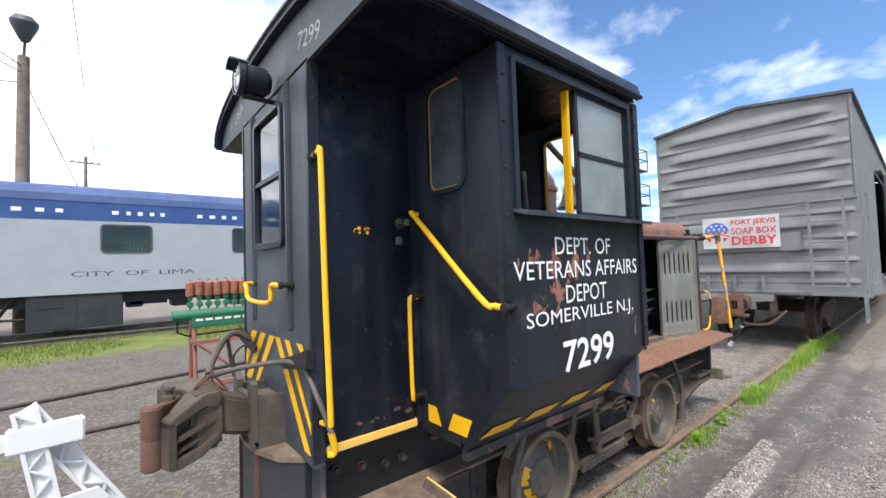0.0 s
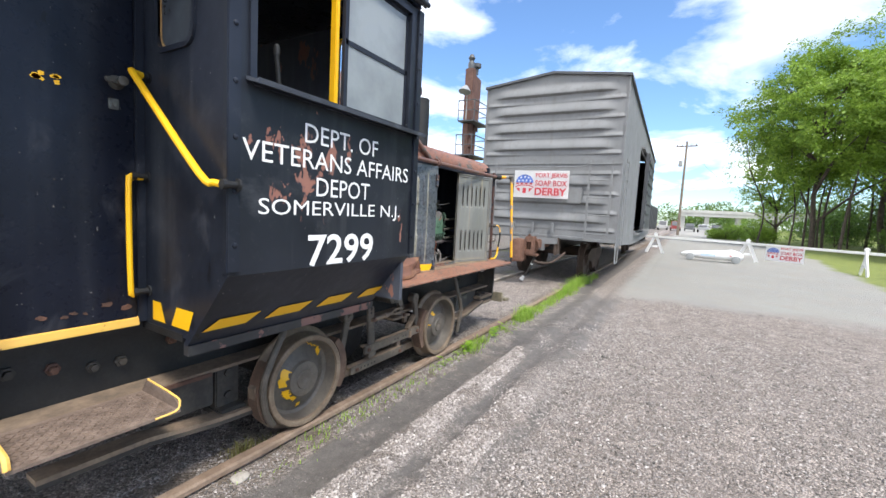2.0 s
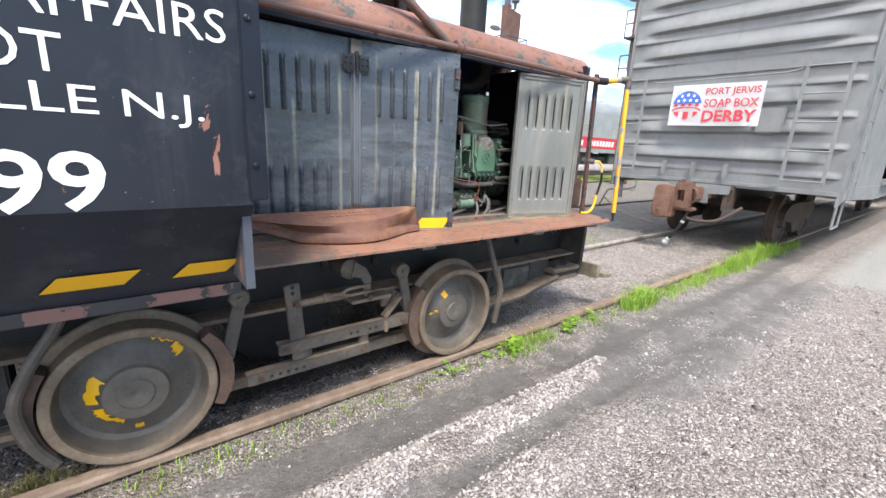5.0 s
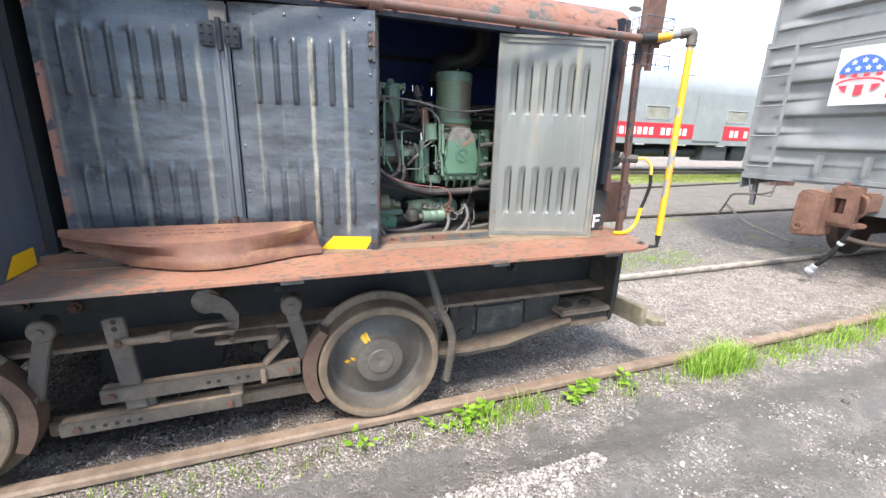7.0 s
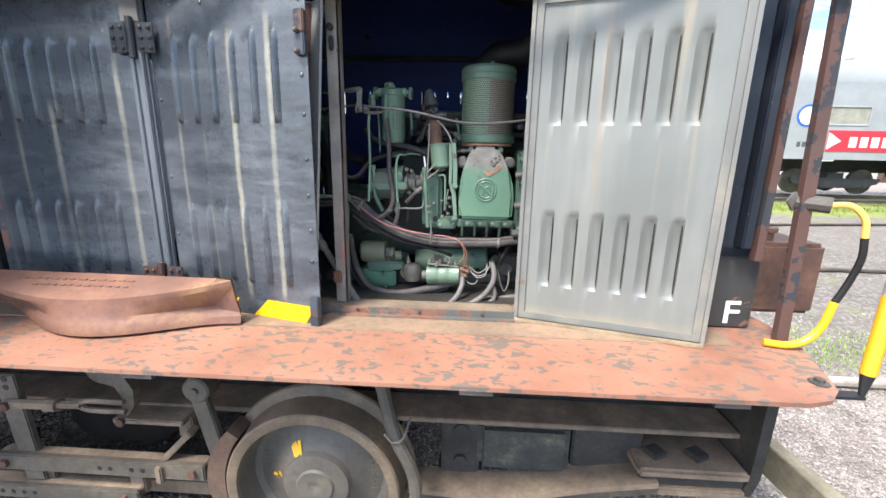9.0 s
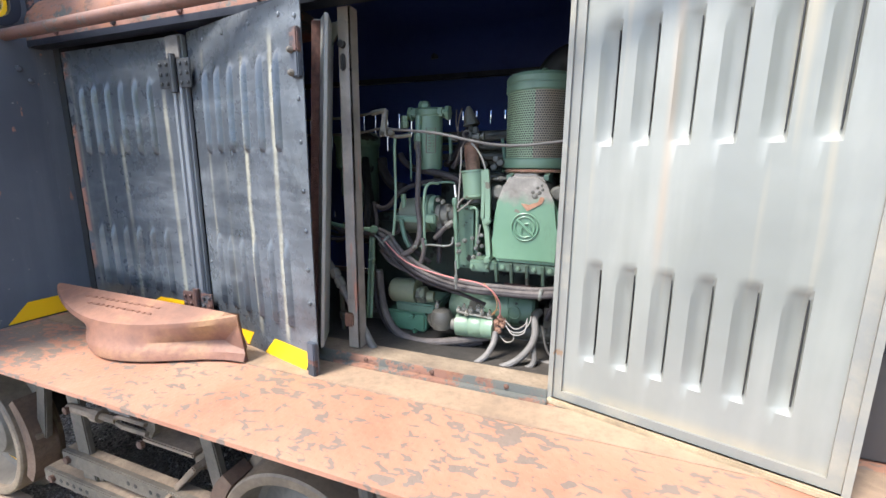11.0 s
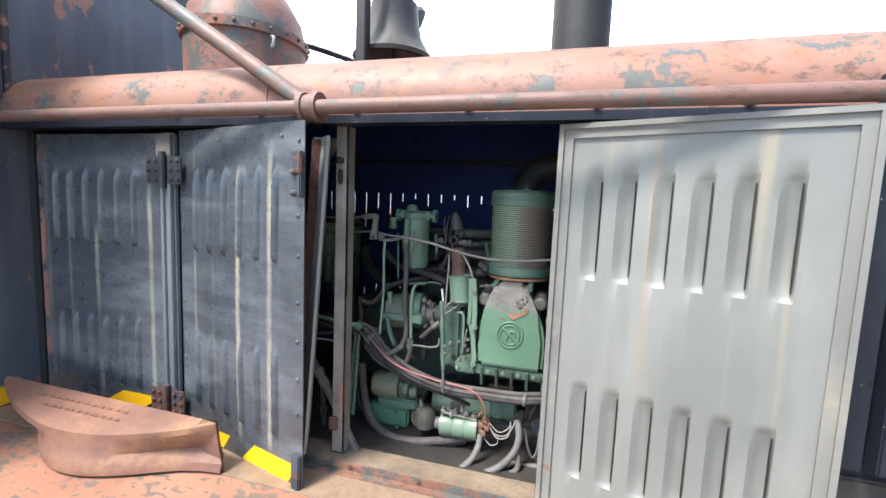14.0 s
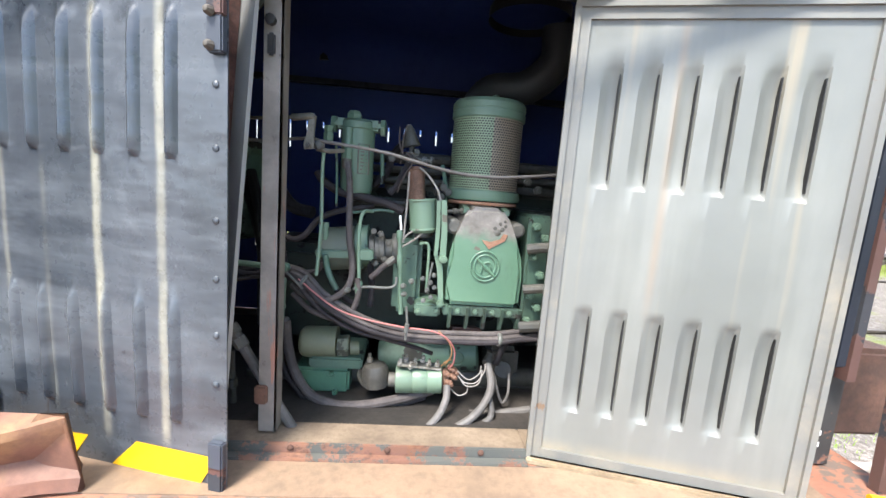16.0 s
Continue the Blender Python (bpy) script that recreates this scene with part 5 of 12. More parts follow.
# stripe by the hood on the cab's back corner
bm = BM()
bm.faces.new([bm.verts.new(p) for p in ((2.563, 1.70, 0.886), (2.563, 1.90, 0.886), (2.563, 1.90, 0.958), (2.563, 1.768, 0.958))])
part("warning_stripe", bm, M_YELLOW, loco)
# chevron stripes on the end sheet
for corners in (((2.847, 1.352), (2.732, 1.354), (3.0, 1.105), (3.0, 1.19)), ((2.66, 1.355), (2.557, 1.358), (2.884, 1.036), (3.0, 1.03)),
                ((2.486, 1.358), (2.39, 1.36), (2.704, 1.063), (2.83, 0.996)), ((2.386, 1.36), (2.305, 1.362), (1.886, 0.869), (1.969, 0.868)),
                ((2.231, 1.361), (2.152, 1.362), (1.858, 0.985), (1.858, 0.935)), ((2.061, 1.364), (1.975, 1.365), (1.858, 1.175), (1.858, 1.225))):
    bm = BM()
    bm.faces.new([bm.verts.new((X_END - 0.003, *q)) for q in corners])
    part("warning_stripe", bm, M_YELLOW, loco, "yellow slanted stripe")


def handrail(pts, r, mat=None, label="yellow tubular handrail", smooth=4):
    bm = BM()
    tube(bm, pts, r, 10, smooth)
    return part("handrail", bm, mat or M_YELLOW, loco, label)


def clamp(p, way, parent, r=0.02):
    bm = BM()
    lathe(bm, p, way, [(r * 1.3, 0), (r * 1.3, 0.008), (r * 0.7, 0.01), (r * 0.7, 0.05), (r, 0.052), (r, 0.07), (0, 0.072)], 10)
    part("bracket", bm, M_DARK, parent)


rail = handrail([(0.74, 1.815, 2.245), (0.74, 1.765, 2.25), (0.74, 1.745, 2.215), (0.745, 1.735, 1.6), (0.755, 1.73, 1.10), (0.757, 1.745, 1.05), (0.757, 1.83, 1.03)], 0.0135)
clamp((0.742, 1.85, 2.245), (0, -1, 0), rail)
rail = handrail([(1.30, 1.80, 2.0), (1.265, 1.79, 2.0), (1.255, 1.75, 1.975), (1.275, 1.32, 1.58), (1.30, 1.25, 1.54), (1.33, 1.2, 1.535)], 0.0145)
clamp((1.335, 1.81, 2.0), (-1, 0, 0), rail)
clamp((1.36, 1.19, 1.535), (-1, 0, 0), rail)
rail = handrail([(1.31, 1.83, 1.555), (1.27, 1.83, 1.55), (1.255, 1.83, 1.52), (1.255, 1.825, 1.06), (1.27, 1.83, 1.03), (1.31, 1.83, 1.03)], 0.012)
clamp((1.335, 1.83, 1.56), (-1, 0, 0), rail)
clamp((1.335, 1.83, 1.03), (-1, 0, 0), rail)
rail = handrail([(0.72, 2.10, 1.65), (0.665, 2.11, 1.65), (0.655, 2.2, 1.645), (0.655, 2.24, 1.56), (0.655, 2.62, 1.56), (0.655, 2.68, 1.63), (0.665, 2.74, 1.65), (0.72, 2.76, 1.65)], 0.013)
clamp((0.73, 2.10, 1.65), (-1, 0, 0), rail)
clamp((0.73, 2.76, 1.65), (-1, 0, 0), rail)

# headlight on its bracket
HX, HY, HZ = 0.53, 2.325, 2.75
bm = BM()
lathe(bm, (HX, HY, HZ), (1, 0, 0), [(0.08, 0), (0.09, 0.0), (0.09, 0.03), (0.08, 0.042), (0.078, 0.14), (0.05, 0.17), (0, 0.175)], 28, cap=False)
head = part("headlight", bm, M_BLACK, loco, "round black headlight with a shade")
bm = BM()
lathe(bm, (HX + 0.01, HY, HZ), (-1, 0, 0), [(0.08, 0), (0.064, 0.01), (0, 0.018)], 28, cap=False)
part("lens", bm, M_GLASS, head, "clear glass lens")
bm = BM()
lathe(bm, (HX + 0.05, HY, HZ), (1, 0, 0), [(0.076, -0.03), (0.056, 0.02), (0, 0.04)], 24, cap=False)
part("reflector", bm, Nodes("reflector_silver").done((0.7, 0.7, 0.7), 0.15, 1.0), head)
bm = BM()
prism(bm, [(HY + 0.098 * math.cos(a), HZ + 0.098 * math.sin(a)) for a in [radians(40 + 10 * k) for k in range(11)]] + [(HY + 0.092 * math.cos(a), HZ + 0.092 * math.sin(a)) for a in [radians(140 - 10 * k) for k in range(11)]], "x", HX - 0.035, HX + 0.05)
part("visor", bm, M_BLACK, head)
bm = BM()
box(bm, HX + 0.03, X_END, HY - 0.02, HY + 0.02, HZ - 0.1, HZ - 0.085, 0.003)
cyl(bm, (HX + 0.07, HY, HZ - 0.09), (HX + 0.07, HY, HZ - 0.06), 0.02, seg=10)
part("bracket", bm, M_DARK, head)

# running boards and main frame
DECK_POLY = [(2.56, 1.50), (5.19, 1.50), (5.26, 1.52), (5.31, 1.565), (5.335, 1.62), (5.42, 1.85), (5.42, mirror(1.85)), (5.34, mirror(1.6)), (5.2, mirror(1.5)), (2.56, mirror(1.5))]
bm = BM()
prism(bm, DECK_POLY, "z", Z_DECK - 0.012, Z_DECK)
deck = part("deck_plate", bm, M_DECK, loco, "salmon primed deck plate worn to steel")
bm = BM()
lathe(bm, (5.29, 1.60, Z_DECK), (0, 0, 1), [(0.024, 0), (0.024, 0.004), (0.012, 0.005), (0.012, 0.013), (0, 0.014)], 8)
part("bolt", bm, M_STEEL, deck)
for k, cx in enumerate((3.45, 4.35, 4.98)):
    bm = BM()
    box(bm, cx, cx + 0.085, 1.51, 1.56, Z_DECK - 0.03, Z_DECK - 0.013)
    part("deck_clip", bm, M_CONDUIT, deck)

for far in (False, True):
    f = mirror if far else (lambda v: v)
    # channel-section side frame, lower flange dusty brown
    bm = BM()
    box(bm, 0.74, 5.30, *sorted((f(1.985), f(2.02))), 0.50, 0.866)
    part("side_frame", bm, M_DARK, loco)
    bm = BM()
    box(bm, 0.74, 5.30, *sorted((f(1.835), f(1.985))), 0.526, 0.545, 0.003)
    part("frame_flange", bm, M_BROWNSTEEL, loco, "dusty brown lower flange")
    for k, cx in enumerate((0.88, 1.02, 1.16, 1.27, 1.5, 1.72, 2.45, 2.62, 3.1, 3.42, 4.25, 4.45, 4.72, 4.98, 5.16)):
        bm = BM()
        lathe(bm, (cx, f(1.985), 0.70 + 0.03 * math.sin(cx * 9)), (0, -1 if not far else 1, 0), [(0.028, 0), (0.028, 0.018), (0.017, 0.02), (0.017, 0.04), (0, 0.042)], 6)
        part("bolt", bm, M_RUST_DK if k % 3 == 1 else M_UNDER, loco)
    bm = BM()
    box(bm, 1.30, 1.65, *sorted((f(1.84), f(2.0))), 0.34, 0.525, 0.008)
    part("side_box", bm, M_UNDER, loco)
    bm = BM()
    box(bm, 1.34, 1.63, *sorted((f(1.82), f(1.84))), 0.515, 0.534)
    part("box_lid", bm, M_RUST_DK, loco)
    bm = BM()
    box(bm, 4.42, 4.745, *sorted((f(1.84), f(2.0))), 0.335, 0.526, 0.022)
    part("battery_box", bm, rusty("lichen_black", (0.05, 0.05, 0.045), (0.025, 0.025, 0.023), (0.16, 0.16, 0.11), 0.8, 12), loco, "black steel box with lichen specks")
    bm = BM()
    box(bm, 4.755, 5.0, *sorted((f(1.865), f(2.0))), 0.355, 0.526, 0.006)
    part("battery_box", bm, M_UNDER, loco)
    for px in (1.675, 4.29):
        bm = BM()
        box(bm, px, px + 0.14, *sorted((f(1.865), f(1.985))), 0.28, 0.526, 0.008)
        box(bm, px - 0.01, px + 0.15, *sorted((f(1.80), f(1.985))), 0.255, 0.30, 0.008)
        ped = part("pedestal", bm, M_UNDER, loco)
        for dz in (0.36, 0.49):
            bm = BM()
            lathe(bm, (px + 0.07, f(1.865), dz), (0, s0(far), 0), [(0.024, 0), (0.024, 0.014), (0, 0.016)], 6)
            part("bolt", bm, M_UNDER, ped)
    # equaliser springs of stacked leaves, bowed up to the end beams
    for k in range(2):
        d = -0.022 * k
        bm = BM()
        prism(bm, [(4.18, 0.315 + d), (4.36, 0.305 + d), (4.6, 0.315 + d), (4.8, 0.36 + d), (5.02, 0.395 + d), (5.02, 0.374 + d), (4.8, 0.339 + d), (4.6, 0.294 + d), (4.36, 0.284 + d), (4.18, 0.294 + d)], "y", *sorted((f(1.765), f(1.875))))
        part("equaliser_leaf", bm, M_BROWNSTEEL if not k else M_UNDER, loco)
        bm = BM()
        prism(bm, [(1.88, 0.272 + d), (1.62, 0.29 + d), (1.3, 0.335 + d), (0.9, 0.34 + d), (0.9, 0.318 + d), (1.3, 0.313 + d), (1.62, 0.268 + d), (1.88, 0.25 + d)], "y", *sorted((f(1.77), f(1.87))))
        part("equaliser_leaf", bm, M_BROWNSTEEL if not k else M_UNDER, loco)
    bm = BM()
    box(bm, 2.50, 3.62, *sorted((f(1.84), f(1.90))), 0.15, 0.215, 0.006)
    part("equaliser_bar", bm, M_BROWNSTEEL, loco)
    bm = BM()
    box(bm, 4.95, 5.31, *sorted((f(1.765), f(1.98))), 0.41, 0.445, 0.01)
    bol = part("bolster", bm, M_BROWNSTEEL, loco, "brown steel spring seat")
    bm = BM()
    box(bm, 4.97, 5.31, *sorted((f(1.79), f(1.97))), 0.365, 0.41, 0.006)
    part("packing", bm, M_UNDER, bol)
    bm = BM()
    box(bm, 4.96, 5.31, *sorted((f(1.775), f(1.97))), 0.335, 0.365, 0.006)
    part("packing", bm, M_BROWNSTEEL, bol)
    for bx in (5.03, 5.17):
        bm = BM()
        turned(bm, lambda q: box(q, -0.028, 0.028, -0.028, 0.028, 0, 0.022, 0.004), pose(bx, f(1.84), 0.445, 0, 0, 25))
        part("bolt", bm, M_UNDER, bol)

# end plates and buffer beams
bm = BM()
prism(bm, [(1.765, 0.866), (1.77, 0.55), (1.775, 0.42), (1.80, 0.33), (1.86, 0.30), (mirror(1.86), 0.30), (mirror(1.8), 0.33), (mirror(1.775), 0.42), (mirror(1.77), 0.55), (mirror(1.765), 0.866)], "x", 5.31, 5.345)
part("end_plate", bm, M_UNDER, loco)
BEAM = [(0.80, 1.90), (0.765, 1.985), (0.66, 2.09), (0.605, 2.25), (0.585, 2.44), (0.605, mirror(2.25)), (0.66, mirror(2.09)), (0.765, mirror(1.985)), (0.80, mirror(1.9))]
bm = BM()
prism(bm, BEAM, "z", 0.16, 0.80)
beam = part("end_beam", bm, paint("beam_black_rust", (0.022, 0.025, 0.03), (0.045, 0.049, 0.057), 0.5, chip=(0.17, 0.1, 0.07), chip_at=0.655, chip_scale=6, grime=(0.025, 0.025, 0.028), grime_at=0.5, streak=(0.22, 0.21, 0.2), bump=0.3), loco, "black end beam with rust scars")
bm = BM()
prism(bm, [(x - 0.015 if x < 0.78 else x, y) for x, y in BEAM], "z", 0.80, 0.825)
part("beam_cap", bm, M_BROWNSTEEL, loco)
for k, cy in enumerate((2.28, 2.6)):
    bm = BM()
    d = abs(cy - CY)
    cx = 0.585 + 0.55 * d * d
    box(bm, cx - 0.012, cx + 0.03, cy - 0.012, cy + 0.012, 0.2, 0.79, 0.004)
    part("beam_rib", bm, M_RUST_DK, loco)
for z in (0.28, 0.45, 0.62):
    bm = BM()
    rivets(bm, [(0.775, 1.955, z)], 0.02, (-0.9, -0.5, 0))
    part("bolt", bm, M_RUST_DK, beam)

# folded tread step below the door
for far in (False, True):
    f = mirror if far else (lambda v: v)
    bm = BM()
    box(bm, 0.76, 1.30, *sorted((f(1.50), f(1.82))), 0.545, 0.557)
    for cx in (0.76, 1.292):
        prism(bm, [(f(1.5), 0.557), (f(1.505), 0.58), (f(1.54), 0.603), (f(1.78), 0.618), (f(1.82), 0.557)], "x", cx, cx + 0.008)
    step = part("step", bm, rusty("chequer_plate", (0.17, 0.125, 0.1), (0.09, 0.065, 0.05), (0.26, 0.2, 0.16), 0.65, 16, bump=0.8), loco, "rusty chequer-plate step")
    bm = BM()
    tube(bm, [(0.764, f(1.5), 0.562), (0.764, f(1.506), 0.582), (0.764, f(1.54), 0.602), (0.764, f(1.78), 0.618)], 0.011, 6, 3)
    part("step_edge", bm, M_YELLOW_PALE, step, "yellow painted edge")
    bm = BM()
    tube(bm, [(1.2, f(1.499), 0.553), (1.28, f(1.499), 0.556), (1.3, f(1.506), 0.582), (1.3, f(1.54), 0.605), (1.3, f(1.78), 0.62)], 0.0045, 6, 3)
    part("step_edge", bm, M_YELLOW_PALE, step)
    bm = BM()
    rng = random.Random(3)
    for i in range(26):
        for k in range(12):
            cx, cy = 0.785 + 0.0195 * i, 1.525 + 0.0235 * k
            a = 45 if (i + k) % 2 else -45
            turned(bm, lambda b: box(b, -0.009, 0.009, -0.0025, 0.0025, 0, 0.0035), pose(cx, f(cy), 0.557, 0, 0, a))
    part("step_tread", bm, step.data.materials[0], step)

# coupler at the cab end: shank, cast head with a hollow guard arm, separate knuckle
bm = BM()
prism(bm, [(0.40, 1.03), (0.46, 1.06), (0.64, 1.05), (0.80, 1.05), (0.80, 0.88), (0.64, 0.885), (0.50, 0.90), (0.42, 0.94)], "y", 2.32, 2.54)
bmesh.ops.bevel(bm, geom=bm.edges[:], offset=0.012, segments=2, affect="EDGES")
coupler = part("coupler", bm, M_COUPLER, loco, "brown cast knuckle coupler")
bm = BM()
prism(bm, [(0.44, 2.27), (0.45, 2.60), (0.34, 2.68), (0.22, 2.68), (0.2, 2.6), (0.27, 2.54), (0.31, 2.46), (0.30, 2.33), (0.31, 2.25)], "z", 0.88, 1.15)
bmesh.ops.bevel(bm, geom=bm.edges[:], offset=0.02, segments=3, affect="EDGES")
part("coupler_head", bm, M_COUPLER, coupler)
# guard arm: a flaring frame of plates round a dark hollow with two ribs
arm0, arm1 = Vector((0.44, 2.26, 0)), Vector((0.215, 2.19, 0))
way = (arm1 - arm0).normalized()
side = Vector((way.y, -way.x, 0))


def arm_plate(profile, depth0, depth1, name="guard_arm"):
    """A slab across the arm: profile of (along, z), from one depth to another behind the face."""
    bm = BM()
    loops = []
    for d in (depth0, depth1):
        loops.append([bm.verts.new(arm0 + way * u * (arm1 - arm0).length + side * d + Vector((0, 0, z))) for u, z in profile])
    bm.faces.new(loops[0])
    bm.faces.new(loops[1])
    for i in range(len(profile)):
        j = (i + 1) % len(profile)
        bm.faces.new((loops[0][i], loops[0][j], loops[1][j], loops[1][i]))
    bmesh.ops.recalc_face_normals(bm, faces=bm.faces)
    bmesh.ops.bevel(bm, geom=bm.edges[:], offset=0.005, segments=2, affect="EDGES")
    return part(name, bm, M_COUPLER, coupler)


arm_plate([(0.0, 1.15), (0.35, 1.15), (1.0, 1.07), (1.0, 1.035), (0.35, 1.095), (0.0, 1.07)], 0.0, 0.09)
arm_plate([(0.0, 0.97), (0.4, 0.915), (0.86, 0.895), (0.86, 0.85), (0.4, 0.87), (0.0, 0.935)], 0.0, 0.09)
arm_plate([(0.86, 1.055), (1.0, 1.07), (1.0, 0.86), (0.86, 0.85)], 0.0, 0.09)
arm_plate([(0.0, 1.09), (0.86, 1.06), (0.86, 0.86), (0.0, 0.95)], 0.075, 0.10)
arm_plate([(0.1, 1.035), (0.9, 0.985), (0.9, 0.962), (0.1, 1.012)], 0.008, 0.09, "rib")
arm_plate([(0.1, 0.985), (0.9, 0.925), (0.9, 0.905), (0.1, 0.962)], 0.02, 0.09, "rib")
arm_plate([(0.0, 1.12), (0.12, 1.11), (0.12, 0.93), (0.0, 0.94)], 0.0, 0.09)


def hull(points, bevel=0.012):
    bm = BM()
    for q in points:
        bm.verts.new(q)
    made = bmesh.ops.convex_hull(bm, input=bm.verts[:])
    for v in [v for v in bm.verts if not v.link_faces]:
        bm.verts.remove(v)
    bmesh.ops.dissolve_limit(bm, angle_limit=radians(3), verts=bm.verts[:], edges=bm.edges[:])
    bmesh.ops.bevel(bm, geom=bm.edges[:], offset=bevel, segments=3, affect="EDGES")
    bmesh.ops.recalc_face_normals(bm, faces=bm.faces)
    return bm


def on_arm(u, d, z):
    return arm0 + way * u * (arm1 - arm0).length + side * d + Vector((0, 0, z))


# the crown slopes from the head down to the lip of the arm; the neck flares out of the shank
part("coupler_crown", hull([on_arm(0.0, 0.006, 1.13), on_arm(0.35, 0.006, 1.13), on_arm(0.92, 0.006, 1.065), on_arm(0.0, 0.006, 1.10), on_arm(0.92, 0.006, 1.035), on_arm(0.95, 0.1, 1.07), on_arm(0.9, 0.1, 1.03),
      (0.43, 2.33, 1.178), (0.345, 2.35, 1.172), (0.44, 2.46, 1.17), (0.33, 2.47, 1.15), (0.44, 2.46, 1.06), (0.33, 2.47, 1.05)], 0.016), M_COUPLER, coupler, angle=60)
part("coupler_neck", hull([(0.60, 2.315, 1.052), (0.60, 2.315, 0.885), (0.60, 2.42, 1.055), (0.60, 2.42, 0.885), on_arm(0.0, 0.004, 1.125), on_arm(0.0, 0.004, 0.942), on_arm(0.1, 0.09, 1.12), on_arm(0.1, 0.09, 0.93), (0.44, 2.4, 1.14), (0.44, 2.4, 0.9)], 0.014), M_COUPLER, coupler, angle=60)
part("arm_heel", hull([on_arm(0.55, 0.05, 0.9), on_arm(0.98, 0.05, 0.9), on_arm(0.6, 0.05, 0.845), on_arm(0.93, 0.05, 0.835), on_arm(0.55, 0.15, 0.9), on_arm(0.98, 0.15, 0.9), on_arm(0.6, 0.14, 0.84), on_arm(0.93, 0.14, 0.835)], 0.01), M_RUST, coupler)
bm = BM()
lathe(bm, (0.16, 2.30, 0.85), (0, 0, 1), [(0.034, 0), (0.043, 0.01), (0.043, 0.13), (0.041, 0.135), (0.043, 0.14), (0.043, 0.27), (0.036, 0.28), (0, 0.28)], 22)
kn = part("knuckle", bm, M_KNUCKLE, coupler, "rust-red knuckle")
bm = BM()
prism(bm, [(0.15, 2.30), (0.17, 2.27), (0.235, 2.36), (0.30, 2.42), (0.29, 2.48), (0.22, 2.46)], "z", 0.87, 1.12)
bmesh.ops.bevel(bm, geom=bm.edges[:], offset=0.012, segments=2, affect="EDGES")
part("knuckle_web", bm, M_KNUCKLE, kn)
bm = BM()
lathe(bm, (0.235, 2.40, 1.12), (0, 0, 1), [(0.026, 0), (0.026, 0.02), (0.016, 0.025), (0.016, 0.045), (0.026, 0.05), (0.026, 0.062), (0, 0.068)], 14)
part("pin", bm, M_COUPLER, coupler)
for y0, y1 in ((2.25, 2.28), (2.60, 2.63)):
    bm = BM()
    prism(bm, [(0.575, 0.86), (0.60, 0.86), (0.60, 1.09), (0.75, 1.075), (0.75, 0.865), (0.74, 0.825), (0.60, 0.825)], "y", y0, y1)
    part("striker", bm, M_STEEL, coupler, "dull grey draft casting")
bm = BM()
prism(bm, [(2.25, 0.84), (2.25, 1.15), (2.29, 1.165), (2.33, 1.12), (2.33, 1.075), (2.55, 1.075), (2.55, 1.12), (2.59, 1.165), (2.63, 1.15), (2.63, 0.84), (2.56, 0.84), (2.56, 0.87), (2.32, 0.87), (2.32, 0.84)], "x", 0.568, 0.598)
part("striker", bm, M_STEEL, coupler)
# uncoupling lever: long rod through its bracket, bent down to a yellow handle
ROD = [(0.40, 2.42, 1.19), (0.52, 2.30, 1.235), (0.66, 2.13, 1.27), (0.70, 2.03, 1.275), (0.715, 1.93, 1.262), (0.72, 1.87, 1.225), (0.735, 1.795, 1.13), (0.758, 1.725, 1.01)]
bm = BM()
tube(bm, ROD, 0.0125, 10, 5)
rod = part("uncoupling_lever", bm, M_STEEL, loco, "grey bent uncoupling lever with a yellow handle")
bm = BM()
tube(bm, [(0.756, 1.73, 1.015), (0.77, 1.735, 0.96), (0.778, 1.742, 0.928), (0.768, 1.748, 0.912), (0.75, 1.755, 0.916)], 0.0145, 10, 4)
part("handle", bm, M_YELLOW, rod, "yellow painted handle")
bm = BM()
prism(bm, [(1.85, 1.36), (1.85, 1.275), (2.16, 1.225), (2.21, 1.24), (2.21, 1.27), (2.14, 1.28)], "x", 0.695, 0.71)
box(bm, 0.695, 0.735, 1.838, 1.85, 1.275, 1.36, 0.002)
part("lever_bracket", bm, M_DARK, loco)
bm = BM()
prism(bm, [(mirror(1.85), 1.36), (mirror(1.85), 1.275), (mirror(2.16), 1.225), (mirror(2.21), 1.24), (mirror(2.21), 1.27), (mirror(2.14), 1.28)], "x", 0.695, 0.71)
part("lever_bracket", bm, M_DARK, loco)
bm = BM()
tube(bm, [(0.70, 2.80, 1.30), (0.62, 2.78, 1.35), (0.55, 2.72, 1.34), (0.46, 2.58, 1.26), (0.42, 2.5, 1.19)], 0.019, 10)
part("air_hose", bm, M_STEEL, loco, "dull grey air pipe")
bm = BM()
tube(bm, [(0.56, 2.74, 1.33), (0.58, 2.76, 1.22), (0.60, 2.76, 1.10)], 0.012, 8)
part("hose_stay", bm, M_STEEL, loco)
for pts in ([(0.40, 2.42, 1.205), (0.34, 2.38, 1.16), (0.36, 2.33, 1.185), (0.42, 2.38, 1.22)], [(0.43, 2.5, 1.2), (0.5, 2.46, 1.10), (0.46, 2.36, 1.13), (0.41, 2.40, 1.19)]):
    bm = BM()
    tube(bm, pts, 0.006, 6)
    part("chain_loop", bm, M_RUST_DK, coupler)


